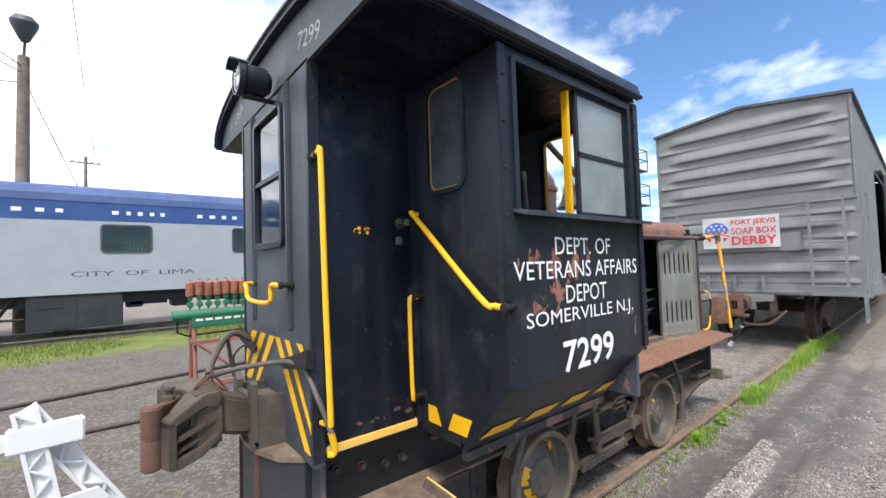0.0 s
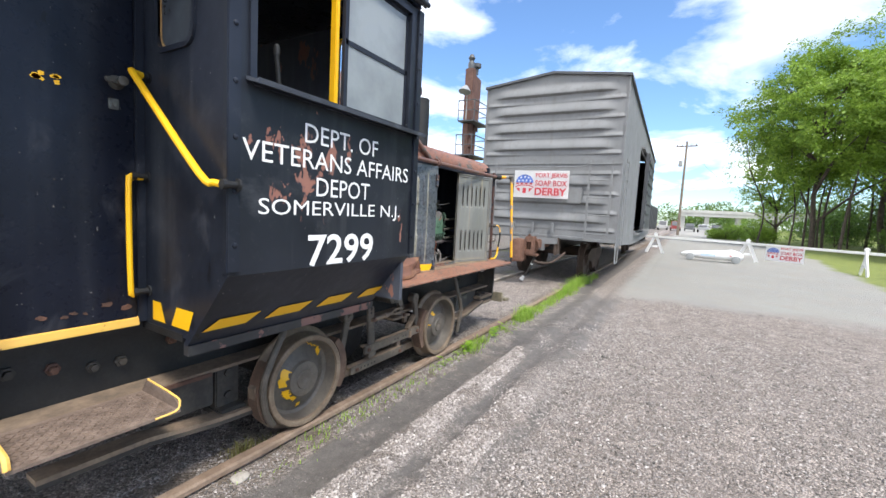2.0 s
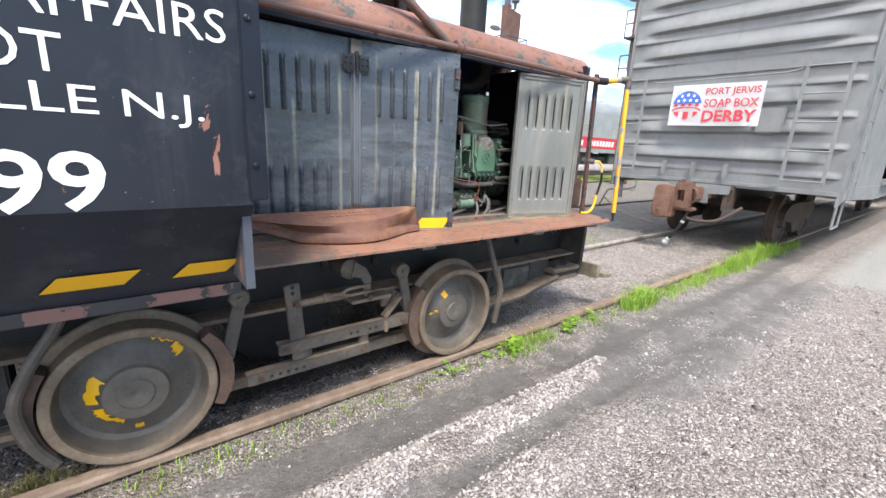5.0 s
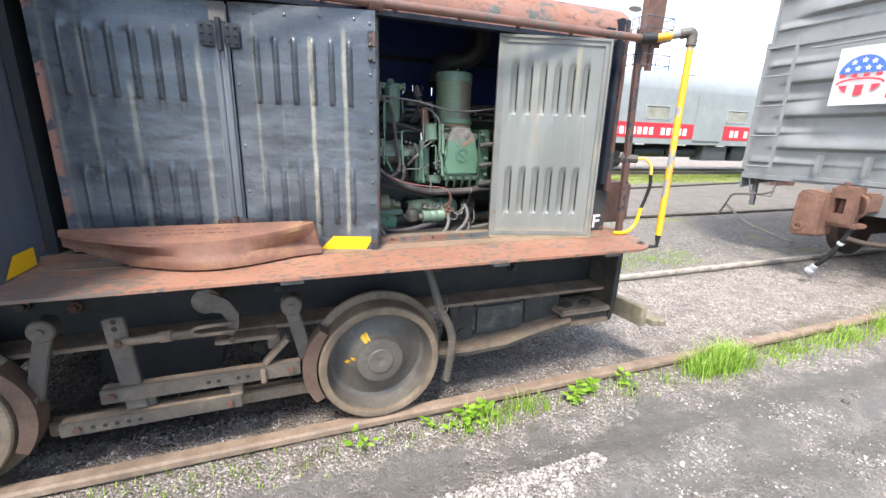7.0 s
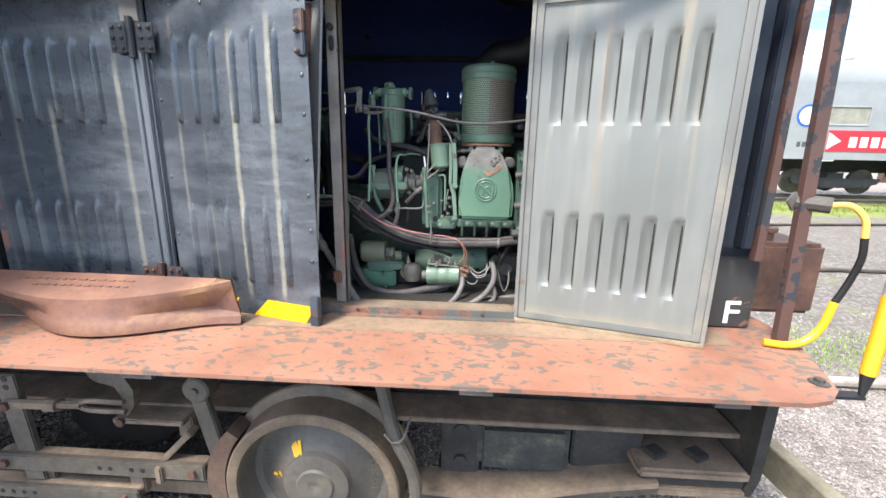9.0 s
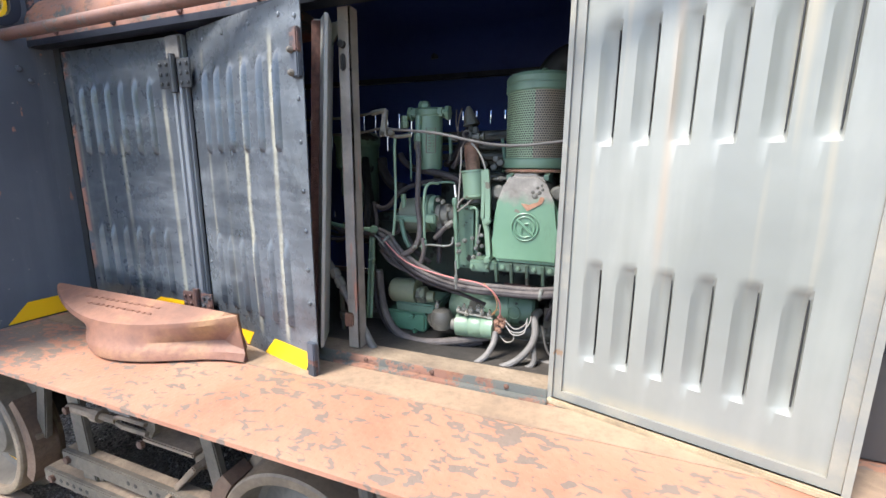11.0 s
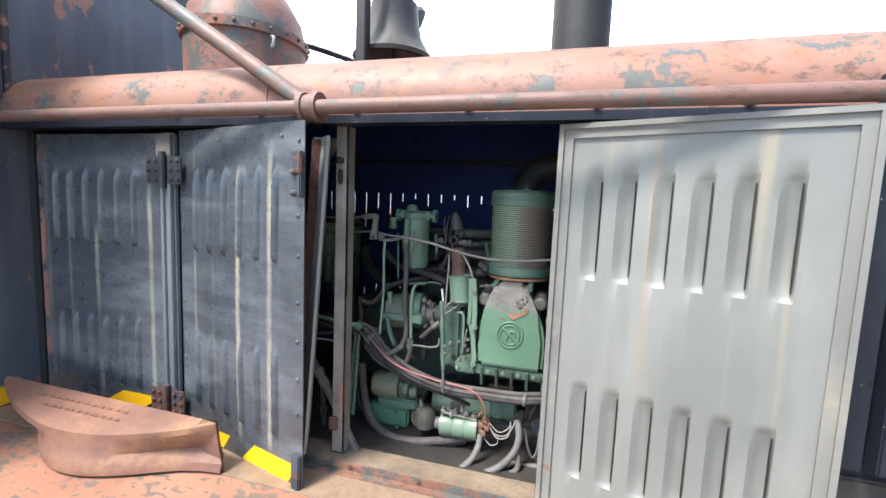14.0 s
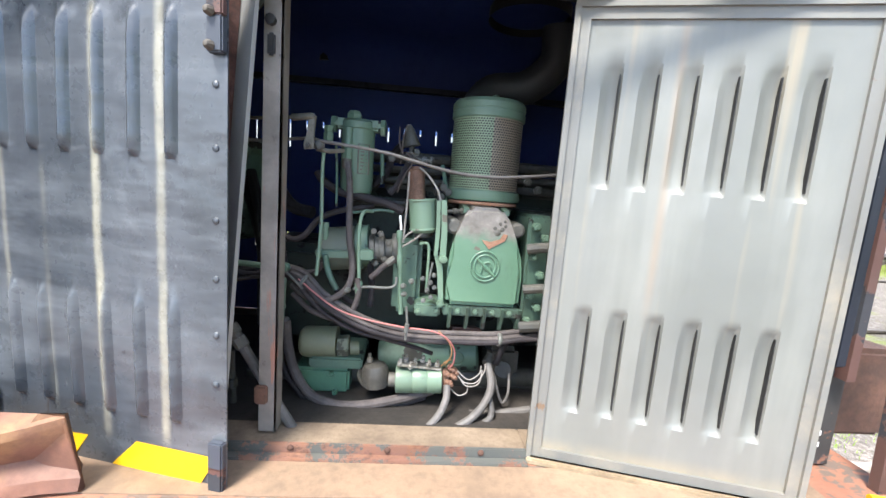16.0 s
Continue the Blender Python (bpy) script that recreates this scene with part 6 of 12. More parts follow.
# wheels: outer rim, recessed plate, hub, flange inside
def wheel(cx, marks):
    for far in (False, True):
        s = -1 if not far else 1
        y0 = 1.69 if not far else mirror(1.69)
        ax = (0, -s, 0)
        bm = BM()
        lathe(bm, (cx, y0, 0.339), ax, [(0.256, 0.02), (0.258, 0.003), (0.264, 0.0), (0.288, 0.0), (0.294, 0.006), (0.297, 0.05), (0.301, 0.098), (0.309, 0.105), (0.331, 0.112), (0.336, 0.12), (0.331, 0.134), (0.30, 0.138), (0.10, 0.138)], 72, cap=False)
        w = part("wheel", bm, M_TREAD, loco, "brown steel wheel with yellow paint splashes")
        bm = BM()
        lathe(bm, (cx, y0, 0.339), ax, [(0.257, 0.012), (0.252, 0.06), (0.24, 0.095), (0.22, 0.105), (0.19, 0.10), (0.15, 0.078), (0.125, 0.058), (0.118, 0.05)], 72, cap=False)
        part("plate", bm, M_WHEEL, w)
        bm = BM()
        lathe(bm, (cx, y0, 0.339), ax, [(0.122, 0.055), (0.113, 0.036), (0.10, 0.032), (0.066, 0.032), (0.063, 0.028), (0.06, 0.024), (0.03, 0.024), (0.012, 0.028), (0.008, 0.03), (0, 0.03)], 48, cap=False)
        part("hub", bm, M_WHEEL, w)
        if not far:
            rng = random.Random(int(cx * 10))
            for a, r0, r1, span in marks:
                bm = BM()
                n = 9
                inner, outer = [], []
                for k in range(n):
                    aa = radians(a + span * (k / (n - 1) - 0.5))
                    jit = rng.uniform(-0.012, 0.012)
                    for r, lst in ((r0 + jit, inner), (r1 + jit * 0.7, outer)):
                        d = np.interp(r, (0.118, 0.125, 0.15, 0.19, 0.22, 0.24), (0.05, 0.058, 0.078, 0.10, 0.105, 0.095))
                        lst.append(bm.verts.new((cx + r * math.cos(aa), y0 + d - 0.006, 0.339 + r * math.sin(aa))))
                for k in range(n - 1):
                    bm.faces.new((inner[k], inner[k + 1], outer[k + 1], outer[k]))
                part("paint_splash", bm, M_YELLOW, w)
            # cast figures round the plate, worn past reading
            bm = BM()
            for mid, count in ((20, 5), (-8, 4), (168, 4)):
                for k in range(count):
                    aa = radians(mid + 6.0 * (k - (count - 1) / 2))
                    for r in ((0.188, 0.203) if k % 2 else (0.188, 0.196, 0.206)):
                        d = np.interp(r, (0.15, 0.19, 0.22), (0.078, 0.10, 0.105))
                        turned(bm, lambda q: box(q, -0.003, 0.003, -0.004, 0.002, -0.005, 0.005), Matrix.Translation((cx + r * math.cos(aa), y0 + d, 0.339 + r * math.sin(aa))) @ Matrix.Rotation(-aa, 4, "Y"))
            pieces("cast_mark", bm, M_WHEEL, w)
    bm = BM()
    cyl(bm, (cx, 1.83, 0.339), (cx, mirror(1.83), 0.339), 0.07, seg=16)
    part("axle", bm, M_UNDER, loco)


wheel(2.185, ((165, 0.125, 0.165, 44), (208, 0.125, 0.16, 22), (232, 0.125, 0.15, 30), (268, 0.17, 0.195, 10), (40, 0.19, 0.225, 14), (62, 0.215, 0.222, 26)))
wheel(3.872, ((120, 0.118, 0.155, 15), (172, 0.125, 0.138, 6), (180, 0.15, 0.165, 6)))

# brake rigging between the wheels
for far in (False, True):
    f = mirror if far else (lambda v: v)
    s = -1 if not far else 1

    def bar(a, b, w, t, y, name="brake_lever", mat=M_UNDER):
        a, b = Vector((a[0], f(y), a[1])), Vector((b[0], f(y), b[1]))
        d = b - a
        bm = BM()
        turned(bm, lambda q: box(q, 0, d.length, -t / 2, t / 2, -w / 2, w / 2, 0.004), Matrix.Translation(a) @ Matrix.Rotation(-math.atan2(d.z, d.x), 4, "Y"))
        return part(name, bm, mat, loco)

    def pin(x, z, y, r=0.04, mat=M_UNDER):
        bm = BM()
        lathe(bm, (x, f(y), z), (0, s, 0), [(r, -0.05), (r, 0.02), (r * 0.85, 0.03), (0, 0.03)], 16)
        part("pin_boss", bm, mat, loco)

    def hung(x, z, top, foot):
        """A hanger lever: round boss with a bolt head, flat bar below it."""
        bm = BM()
        lathe(bm, (x, f(1.755), top), (0, s, 0), [(0.046, -0.05), (0.046, 0.012), (0.04, 0.018), (0.012, 0.018), (0.012, 0.026), (0, 0.027)], 20)
        part("pin_boss", bm, M_STEEL, loco)
        return bar((x, top - 0.02), (foot, z), 0.058, 0.026, 1.757, mat=M_STEEL)

    hung(3.479, 0.40, 0.667, 3.53)
    hung(2.60, 0.38, 0.667, 2.53)
    # tall drilled lever with its fork rod and crank
    bar((2.83, 0.70), (2.86, 0.29), 0.075, 0.022, 1.735, mat=M_STEEL)
    for z in (0.655, 0.685):
        bm = BM()
        lathe(bm, (2.832, f(1.7235), z), (0, s, 0), [(0.011, 0), (0.011, 0.0008), (0, 0.0009)], 10)
        part("lever_hole", bm, M_DARK, loco)
    bar((2.75, 0.376), (3.50, 0.376), 0.062, 0.024, 1.715, "brake_rod", M_STEEL)
    bar((2.75, 0.40), (3.50, 0.40), 0.012, 0.05, 1.735, "brake_rod", M_BROWNSTEEL)
    bar((2.60, 0.256), (3.25, 0.258), 0.055, 0.024, 1.715, "brake_rod", M_STEEL)
    bar((2.60, 0.278), (3.25, 0.280), 0.012, 0.05, 1.74, "brake_rod", M_BROWNSTEEL)
    bar((3.225, 0.25), (3.225, 0.37), 0.055, 0.03, 1.75, mat=M_BROWNSTEEL)
    bar((2.88, 0.29), (2.88, 0.35), 0.09, 0.03, 1.75, mat=M_STEEL)
    bar((3.345, 0.335), (3.345, 0.40), 0.024, 0.05, 1.715, mat=M_BROWNSTEEL)
    bar((3.35, 0.41), (3.455, 0.52), 0.022, 0.05, 1.74, mat=M_BROWNSTEEL)
    bar((3.395, 0.53), (3.39, 0.45), 0.05, 0.03, 1.80, mat=M_BROWNSTEEL)
    bar((3.16, 0.527), (3.41, 0.527), 0.02, 0.10, 1.80, mat=M_BROWNSTEEL)
    bm = BM()
    lathe(bm, (3.15, f(1.76), 0.725), (0, s, 0), [(0.055, -0.16), (0.055, 0.01), (0.044, 0.016), (0, 0.016)], 20)
    part("pin_boss", bm, M_STEEL, loco)
    bm = BM()
    prism(bm, [(3.17, 0.765), (3.235, 0.725), (3.268, 0.66), (3.262, 0.60), (3.235, 0.56), (3.215, 0.575), (3.225, 0.63), (3.205, 0.67), (3.15, 0.685)], "y", *sorted((f(1.735), f(1.765))))
    part("brake_crank", bm, M_STEEL, loco)
    bm = BM()
    cyl(bm, (2.83, f(1.715), 0.60), (3.0, f(1.715), 0.605), 0.016, seg=8)
    cyl(bm, (2.98, f(1.715), 0.605), (3.02, f(1.715), 0.607), 0.024, seg=10)
    cyl(bm, (3.0, f(1.715), 0.606), (3.10, f(1.715), 0.61), 0.013, seg=8)
    for dz in (-0.018, 0.018):
        tube(bm, [(3.09, f(1.715), 0.61), (3.12, f(1.715), 0.61 + dz), (3.25, f(1.715), 0.612 + dz)], 0.009, 6, 2)
    part("fork_rod", bm, M_BROWNSTEEL, loco, "brown forked turnbuckle rod")
    for x, z in ((2.79, 0.376), (3.46, 0.378), (3.20, 0.258), (2.66, 0.256), (2.845, 0.60), (3.24, 0.565)):
        bm = BM()
        lathe(bm, (x, f(1.703), z), (0, s, 0), [(0.015, 0), (0.015, 0.012), (0, 0.014)], 6)
        part("bolt", bm, M_RUST_DK, loco)
    for k in range(5):
        for x, z in ((3.13 + 0.038 * k, 0.376), (2.71 + 0.04 * k, 0.256)):
            if k == 2 and x > 3:
                continue
            bm = BM()
            lathe(bm, (x, f(1.7028), z), (0, s, 0), [(0.009, 0), (0.009, 0.0008), (0, 0.0009)], 8)
            part("adjusting_hole", bm, M_DARK, loco)
    # brake shoes against the treads, with their heads
    for cx, a0, head in ((2.185, 5, 2.52), (3.872, 175, 3.54), (2.185, 178, 1.84)):
        bm = BM()
        arc = list(range(a0 - 32, a0 + 33, 4))
        pts = [(cx + 0.304 * math.cos(radians(a)), 0.339 + 0.304 * math.sin(radians(a))) for a in arc]
        pts += [(cx + (0.345 + 0.02 * math.cos(radians((a - a0) * 2.6))) * math.cos(radians(a)), 0.339 + (0.345 + 0.02 * math.cos(radians((a - a0) * 2.6))) * math.sin(radians(a))) for a in reversed(arc)]
        prism(bm, pts, "y", *sorted((f(1.705), f(1.79))))
        part("brake_shoe", bm, M_BRAKE, loco, "rust-brown brake block")
        bm = BM()
        u = 1 if head < cx else -1
        prism(bm, [(head - 0.03 * u, 0.40), (head + 0.02 * u, 0.43), (head + 0.03 * u, 0.34), (head - 0.02 * u, 0.33)], "y", *sorted((f(1.72), f(1.775))))
        part("shoe_head", bm, M_BROWNSTEEL, loco)
    # sand pipes by the wheels
    bm = BM()
    tube(bm, [(4.06, f(1.72), 0.86), (4.104, f(1.69), 0.789), (4.154, f(1.66), 0.612), (4.205, f(1.655), 0.50), (4.222, f(1.66), 0.40), (4.205, f(1.68), 0.2)], 0.021, 10)
    sp = part("sand_pipe", bm, M_STEEL, loco, "dusty sand pipe")
    bm = BM()
    tube(bm, [(4.13, f(1.635), 0.625), (4.155, f(1.632), 0.60), (4.185, f(1.645), 0.605), (4.20, f(1.70), 0.64)], 0.004, 6)
    part("wire_tie", bm, M_CONDUIT, sp)
    bm = BM()
    tube(bm, [(2.02, f(1.72), 0.8), (1.99, f(1.70), 0.70), (1.90, f(1.68), 0.56), (1.845, f(1.68), 0.42), (1.87, f(1.69), 0.25), (1.92, f(1.69), 0.15)], 0.021, 10)
    part("sand_pipe", bm, M_STEEL, loco)

# gear case and filler block, shade-black in colour, shut the view below the frame
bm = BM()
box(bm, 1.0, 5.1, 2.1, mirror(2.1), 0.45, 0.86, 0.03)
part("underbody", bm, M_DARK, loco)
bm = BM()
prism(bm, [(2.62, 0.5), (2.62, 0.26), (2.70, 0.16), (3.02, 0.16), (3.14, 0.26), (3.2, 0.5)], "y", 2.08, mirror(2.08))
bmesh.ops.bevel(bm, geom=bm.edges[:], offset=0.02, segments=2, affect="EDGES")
part("gear_case", bm, M_DARK, loco, "near-black gear case")
# loose boards wedged below the hood-end plate
for pts, z0, z1 in (([(5.505, 1.71), (5.55, 1.71), (5.50, 2.45), (5.455, 2.45)], 0.30, 0.425), ([(5.575, 1.68), (5.62, 1.68), (5.57, 2.35), (5.525, 2.35)], 0.305, 0.345), ([(5.63, 1.67), (5.68, 1.67), (5.62, 2.3), (5.575, 2.3)], 0.30, 0.34)):
    bm = BM()
    prism(bm, pts, "z", z0, z1)
    bmesh.ops.bevel(bm, geom=bm.edges[:], offset=0.004, segments=1, affect="EDGES")
    part("timber_board", bm, M_TIMBER, loco, "grey weathered board with yellow sawn end")
bm = BM()
box(bm, 5.34, 5.56, 2.2, 2.7, 0.26, 0.31, 0.006)
part("timber_rest", bm, M_UNDER, loco)

# ---- hood ----
Z_HTOP = 1.93
bm = BM()
for x0, x1, y0, y1 in ((2.56, 4.53, 1.938, 2.03), (4.53, 5.155, 1.95, 2.03), (2.56, 5.155, mirror(2.03), mirror(1.938))):
    box(bm, x0, x1, y0, y1, Z_DECK, Z_DECK + 0.024, 0.003)
part("hood_sill", bm, rusty("sill_timber", (0.2, 0.15, 0.105), (0.11, 0.08, 0.058), (0.27, 0.21, 0.15), 0.75, 9), loco, "worn brown timber sill")
bm = BM()
box(bm, 2.56, 4.53, 1.93, 1.9375, Z_DECK, Z_DECK + 0.031, 0.002)
box(bm, 2.56, 4.53, 1.905, 1.93, Z_DECK, Z_DECK + 0.009, 0.002)
angle_iron = part("sill_angle", bm, weathered_primer("angle_primer", (0.2, 0.1, 0.07), (0.27, 0.145, 0.1), 0.5), loco, "angle iron rubbed to salmon primer")
each("bolt", [(x, 1.93, Z_DECK + 0.02) for x in (3.98, 4.2, 4.42)], lambda b, p: rivets(b, [p], 0.008, (0, -1, 0)), M_RUST_DK, angle_iron)
bm = BM()
box(bm, 2.6, 5.2, 1.80, 1.905, Z_DECK - 0.01, Z_DECK + 0.0035)
part("deck_strip", bm, rusty("seam_strip", (0.22, 0.15, 0.1), (0.12, 0.085, 0.06), (0.3, 0.19, 0.125), 0.7, 5), loco, "worn olive-brown seam strip along the deck")
bm = BM()
for y0 in (Y_HOOD - 0.012, mirror(Y_HOOD - 0.012) - 0.05):
    box(bm, 2.56, 5.3, y0, y0 + 0.05, Z_HTOP - 0.01, Z_HTOP + 0.012)
part("hood_header", bm, M_BLACK, loco)
HOOD_ARC = [(Y_HOOD - 0.012, Z_HTOP + 0.012), (Y_HOOD - 0.012, 1.99)] + [(Y_HOOD + 0.168 - 0.18 * math.cos(a), 1.985 + 0.152 * math.sin(a)) for a in [radians(12 * k) for k in range(1, 8)]] + [(2.22, 2.148), (CY, 2.16)]
HOOD_ARC = HOOD_ARC + [(mirror(y), z) for y, z in reversed(HOOD_ARC[:-1])]
inner = [(CY + (y - CY) * 0.985, z - 0.008) for y, z in HOOD_ARC]
for x0, x1 in ((2.56, 3.70), (3.703, 5.31)):
    bm = BM()
    prism(bm, HOOD_ARC + [p for p in reversed(inner)], "x", x0, x1)
    part("hood_top", bm, M_SALMON, loco, "salmon primed rounded hood top")
each("bolt", [(2.75 + 0.31 * k, Y_HOOD - 0.013, 1.955) for k in range(9)], lambda b, p: rivets(b, [p], 0.013, (0, -1, 0)), M_BROWNRED, loco)
# long pipe along the hood, clamps, and the yellow guard at its end
bm = BM()
cyl(bm, (2.56, 1.845, 1.945), (5.33, 1.815, 1.945), 0.0195, seg=12)
pipe = part("air_pipe", bm, weathered_primer("pipe_primer", (0.14, 0.072, 0.06), (0.2, 0.105, 0.084), 0.55), loco, "salmon-brown painted pipe")
bm = BM()
cyl(bm, (3.86, 1.845, 1.948), (3.92, 1.845, 1.948), 0.034, seg=14)
for x in (3.862, 3.905):
    cyl(bm, (x, 1.845, 1.948), (x + 0.014, 1.845, 1.948), 0.039, seg=14)
part("clamp", bm, pipe.data.materials[0], pipe)
bm = BM()
cyl(bm, (5.30, 1.817, 1.945), (5.37, 1.785, 1.945), 0.029, seg=12)
part("fitting", bm, M_DARK, pipe)
bm = BM()
tube(bm, [(5.355, 1.795, 1.944), (5.47, 1.70, 1.962)], 0.0205, 12, 0)
guard = part("guard_pipe", bm, M_YELLOW_OLD, loco, "yellow guard pipe with a grey elbow")
bm = BM()
tube(bm, [(5.455, 1.713, 1.96), (5.49, 1.685, 1.965), (5.50, 1.678, 1.945), (5.495, 1.675, 1.90)], 0.0265, 12, 4)
part("elbow", bm, M_STEEL, guard, "dark grey pipe elbow")
bm = BM()
cyl(bm, (5.496, 1.676, 1.91), (5.365, 1.562, 0.93), 0.0172, seg=12)
part("guard_upright", bm, M_YELLOW_OLD, guard, "chipped yellow upright pipe")
bm = BM()
cyl(bm, (5.366, 1.563, 0.935), (5.356, 1.555, 0.87), 0.016, 0.006, seg=10)
box(bm, 5.25, 5.36, 1.545, 1.575, 0.868, 0.876)
part("foot", bm, M_DARK, guard)
# diagonal stay from the cab to the pipe clamp
bm = BM()
cyl(bm, (2.57, 1.98, 2.76), (3.86, 1.885, 1.96), 0.024, seg=12)
part("stay_pipe", bm, weathered_primer("stay_primer", (0.15, 0.08, 0.066), (0.19, 0.105, 0.088), 0.5), loco, "sloping painted stay")


# a sheet with rounded flutes: rows of (u, z0, z1)
def fluted(width, z0, z1, flutes, depth, half, bow=0.0, louvre=False):
    """Returns (verts, faces) of a sheet in its own plane: u, out, z."""
    us = set([0.0, width])
    for u, a, b in flutes:
        for k in ((-1.0, -0.7, -0.35, 0.0, 0.4, 0.7, 0.8, 1.0) if louvre else (-1.0, -0.75, -0.4, 0.0, 0.4, 0.75, 1.0)):
            us.add(round(u + k * half, 5))
    zs = set([z0, z1])
    for u, a, b in flutes:
        for z in (a, a + 0.007, a + 0.014, a + 0.05, a + 0.1, b - 0.06, b - 0.035, b - 0.02, b - 0.01, b):
            zs.add(round(z, 4))
    for k in range(1, int(width / 0.03)):
        if min(abs(k * 0.03 - u) for u in us) > 0.006:
            us.add(k * 0.03)
    for k in range(1, int((z1 - z0) / 0.05)):
        if min(abs(z0 + k * 0.05 - z) for z in zs) > 0.01:
            zs.add(z0 + k * 0.05)
    us, zs = sorted(us), sorted(zs)

    def out(u, z):
        d = bow * math.sin(math.pi * u / width) * math.sin(math.pi * (z - z0) / (z1 - z0))
        for fu, a, b in flutes:
            if abs(u - fu) <= half + 1e-6 and a - 1e-6 <= z <= b + 1e-6:
                e = min(1.0, min((z - a) / (0.03 if louvre else 0.014), (b - z) / (0.05 if louvre else 0.045)))
                if louvre:
                    t = (u - fu) / half
                    shape = max(0.0, min(1.0, (t + 1) / 1.0)) ** 0.8 * (0.75 + 0.25 * (t + 1) / 1.76) if t < 0.76 else max(0.0, (1 - t) / 0.24)
                    d += depth * shape * max(0.0, e) ** 0.6
                    continue
                d += depth * max(0.0, math.cos((u - fu) / half * math.pi / 2)) ** 1.2 * max(0.0, e) ** 0.7
        return d
    bm = BM()
    grid = [[bm.verts.new((u, -out(u, z), z)) for z in zs] for u in us]
    for i in range(len(us) - 1):
        for k in range(len(zs) - 1):
            bm.faces.new((grid[i][k], grid[i + 1][k], grid[i + 1][k + 1], grid[i][k + 1]))
    rear = [[bm.verts.new((u, 0.003 - out(u, z), z)) for z in zs] for u in us]
    n, m = len(us) - 1, len(zs) - 1
    for i in range(n):
        for k in range(m):
            bm.faces.new((rear[i][k], rear[i][k + 1], rear[i + 1][k + 1], rear[i + 1][k]))
    for i in range(n):
        for k in (0, m):
            bm.faces.new((grid[i][k], grid[i + 1][k], rear[i + 1][k], rear[i][k]))
    for k in range(m):
        for i in (0, n):
            bm.faces.new((grid[i][k], grid[i][k + 1], rear[i][k + 1], rear[i][k]))
    return bm


def placed(bm, m):
    bmesh.ops.transform(bm, matrix=m, verts=bm.verts)
    return bm


def hinge(p, parent, mat):
    bm = BM()
    x, y, z = p
    for dx in (-0.05, 0.05):
        box(bm, x + dx * 0.9 - 0.028, x + dx * 0.9 + 0.028, y - 0.006, y, z - 0.045, z + 0.045, 0.002)
    cyl(bm, (x, y - 0.008, z - 0.06), (x, y - 0.008, z + 0.06), 0.011, seg=10)
    rivets(bm, [(x + dx, y - 0.008, z + dz) for dx in (-0.06, -0.032, 0.032, 0.06) for dz in (-0.03, 0.0, 0.03)], 0.007, (0, -1, 0))
    part("hinge", bm, mat, parent)


# the black double door: two leaves hinged together, the outer one ajar
ZD0, ZD1 = 0.915, 1.915
Y_LEAF = 1.957
flutes1 = [(0.091 + 0.0747 * k, a, b) for k in range(6) for a, b in ((1.522, 1.79), (1.005, 1.265))]
leaf1 = part("hood_door", placed(fluted(0.595, ZD0, ZD1 - 0.01, flutes1, 0.0125, 0.014, bow=0.004), pose(2.66, Y_LEAF, 0)), M_HOODDOOR, loco, "sooty blue-black fluted hood door")
flutes2 = [(0.10 + 0.0755 * k, a, b) for k in range(6) for a, b in ((1.525, 1.795), (1.005, 1.268))]
M2 = pose(3.3165, 1.963, 0, 0, 0, -14.0)
leaf2 = part("hood_door", placed(fluted(0.587, ZD0 - 0.055, ZD1 - 0.003, flutes2, 0.0125, 0.014, bow=0.012), M2), M_HOODDOOR, loco, "sooty blue-black fluted hood door, ajar")
bm = BM()
box(bm, 3.253, 3.312, Y_LEAF - 0.014, Y_LEAF + 0.01, ZD0, ZD1 - 0.01, 0.006)
tube(bm, [(3.268, Y_LEAF - 0.015, 1.04), (3.268, Y_LEAF - 0.015, 1.75)], 0.008, 8, 0)
tube(bm, [(3.298, Y_LEAF - 0.015, 1.04), (3.298, Y_LEAF - 0.015, 1.75)], 0.007, 8, 0)
part("door_rail", bm, paint("rubbed_rail", (0.085, 0.093, 0.107), (0.15, 0.162, 0.18), 0.4, chip=(0.02, 0.022, 0.026), chip_at=0.62, streak=(0.26, 0.27, 0.28)), leaf1, "rubbed grey-blue meeting rail")
hinge((3.279, Y_LEAF - 0.016, 1.783), leaf1, M_SOOT)
bm = BM()
box(bm, 3.247, 3.309, Y_LEAF - 0.02, Y_LEAF - 0.015, 1.83, 1.9, 0.002)
part("packing_plate", bm, M_CONDUIT, leaf1, "bare pale packing plate")
hinge((3.272, Y_LEAF - 0.016, 0.987), leaf1, M_BROWNRED)
for z in (1.80, 1.74, 0.955, 0.905):
    bm = BM()
    turned(bm, lambda q: box(q, 0.556, 0.588, -0.016, 0.0, z - 0.03, z + 0.03, 0.003), M2)
    part("catch", bm, M_BROWNRED if z > 1.75 or z < 0.92 else M_GREYBLACK, leaf2)
bm = BM()
turned(bm, lambda q: rivets(q, [(0.566, -0.016, z) for z in (1.775, 1.72)], 0.009, (0, -1, 0), 1.4), M2)
pieces("bolt", bm, M_STEEL, leaf2)
bm = BM()
turned(bm, lambda q: rivets(q, [(0.565, -0.001, z) for z in (1.1, 1.2, 1.31, 1.42, 1.55, 1.66, 1.86)] + [(0.02, -0.001, z) for z in (1.15, 1.35, 1.6)] + [(u, -0.001, 1.875) for u in (0.1, 0.22, 0.36, 0.5)], 0.007, (0, -1, 0)), M2)
pieces("rivet", bm, M_HOODDOOR, leaf2)
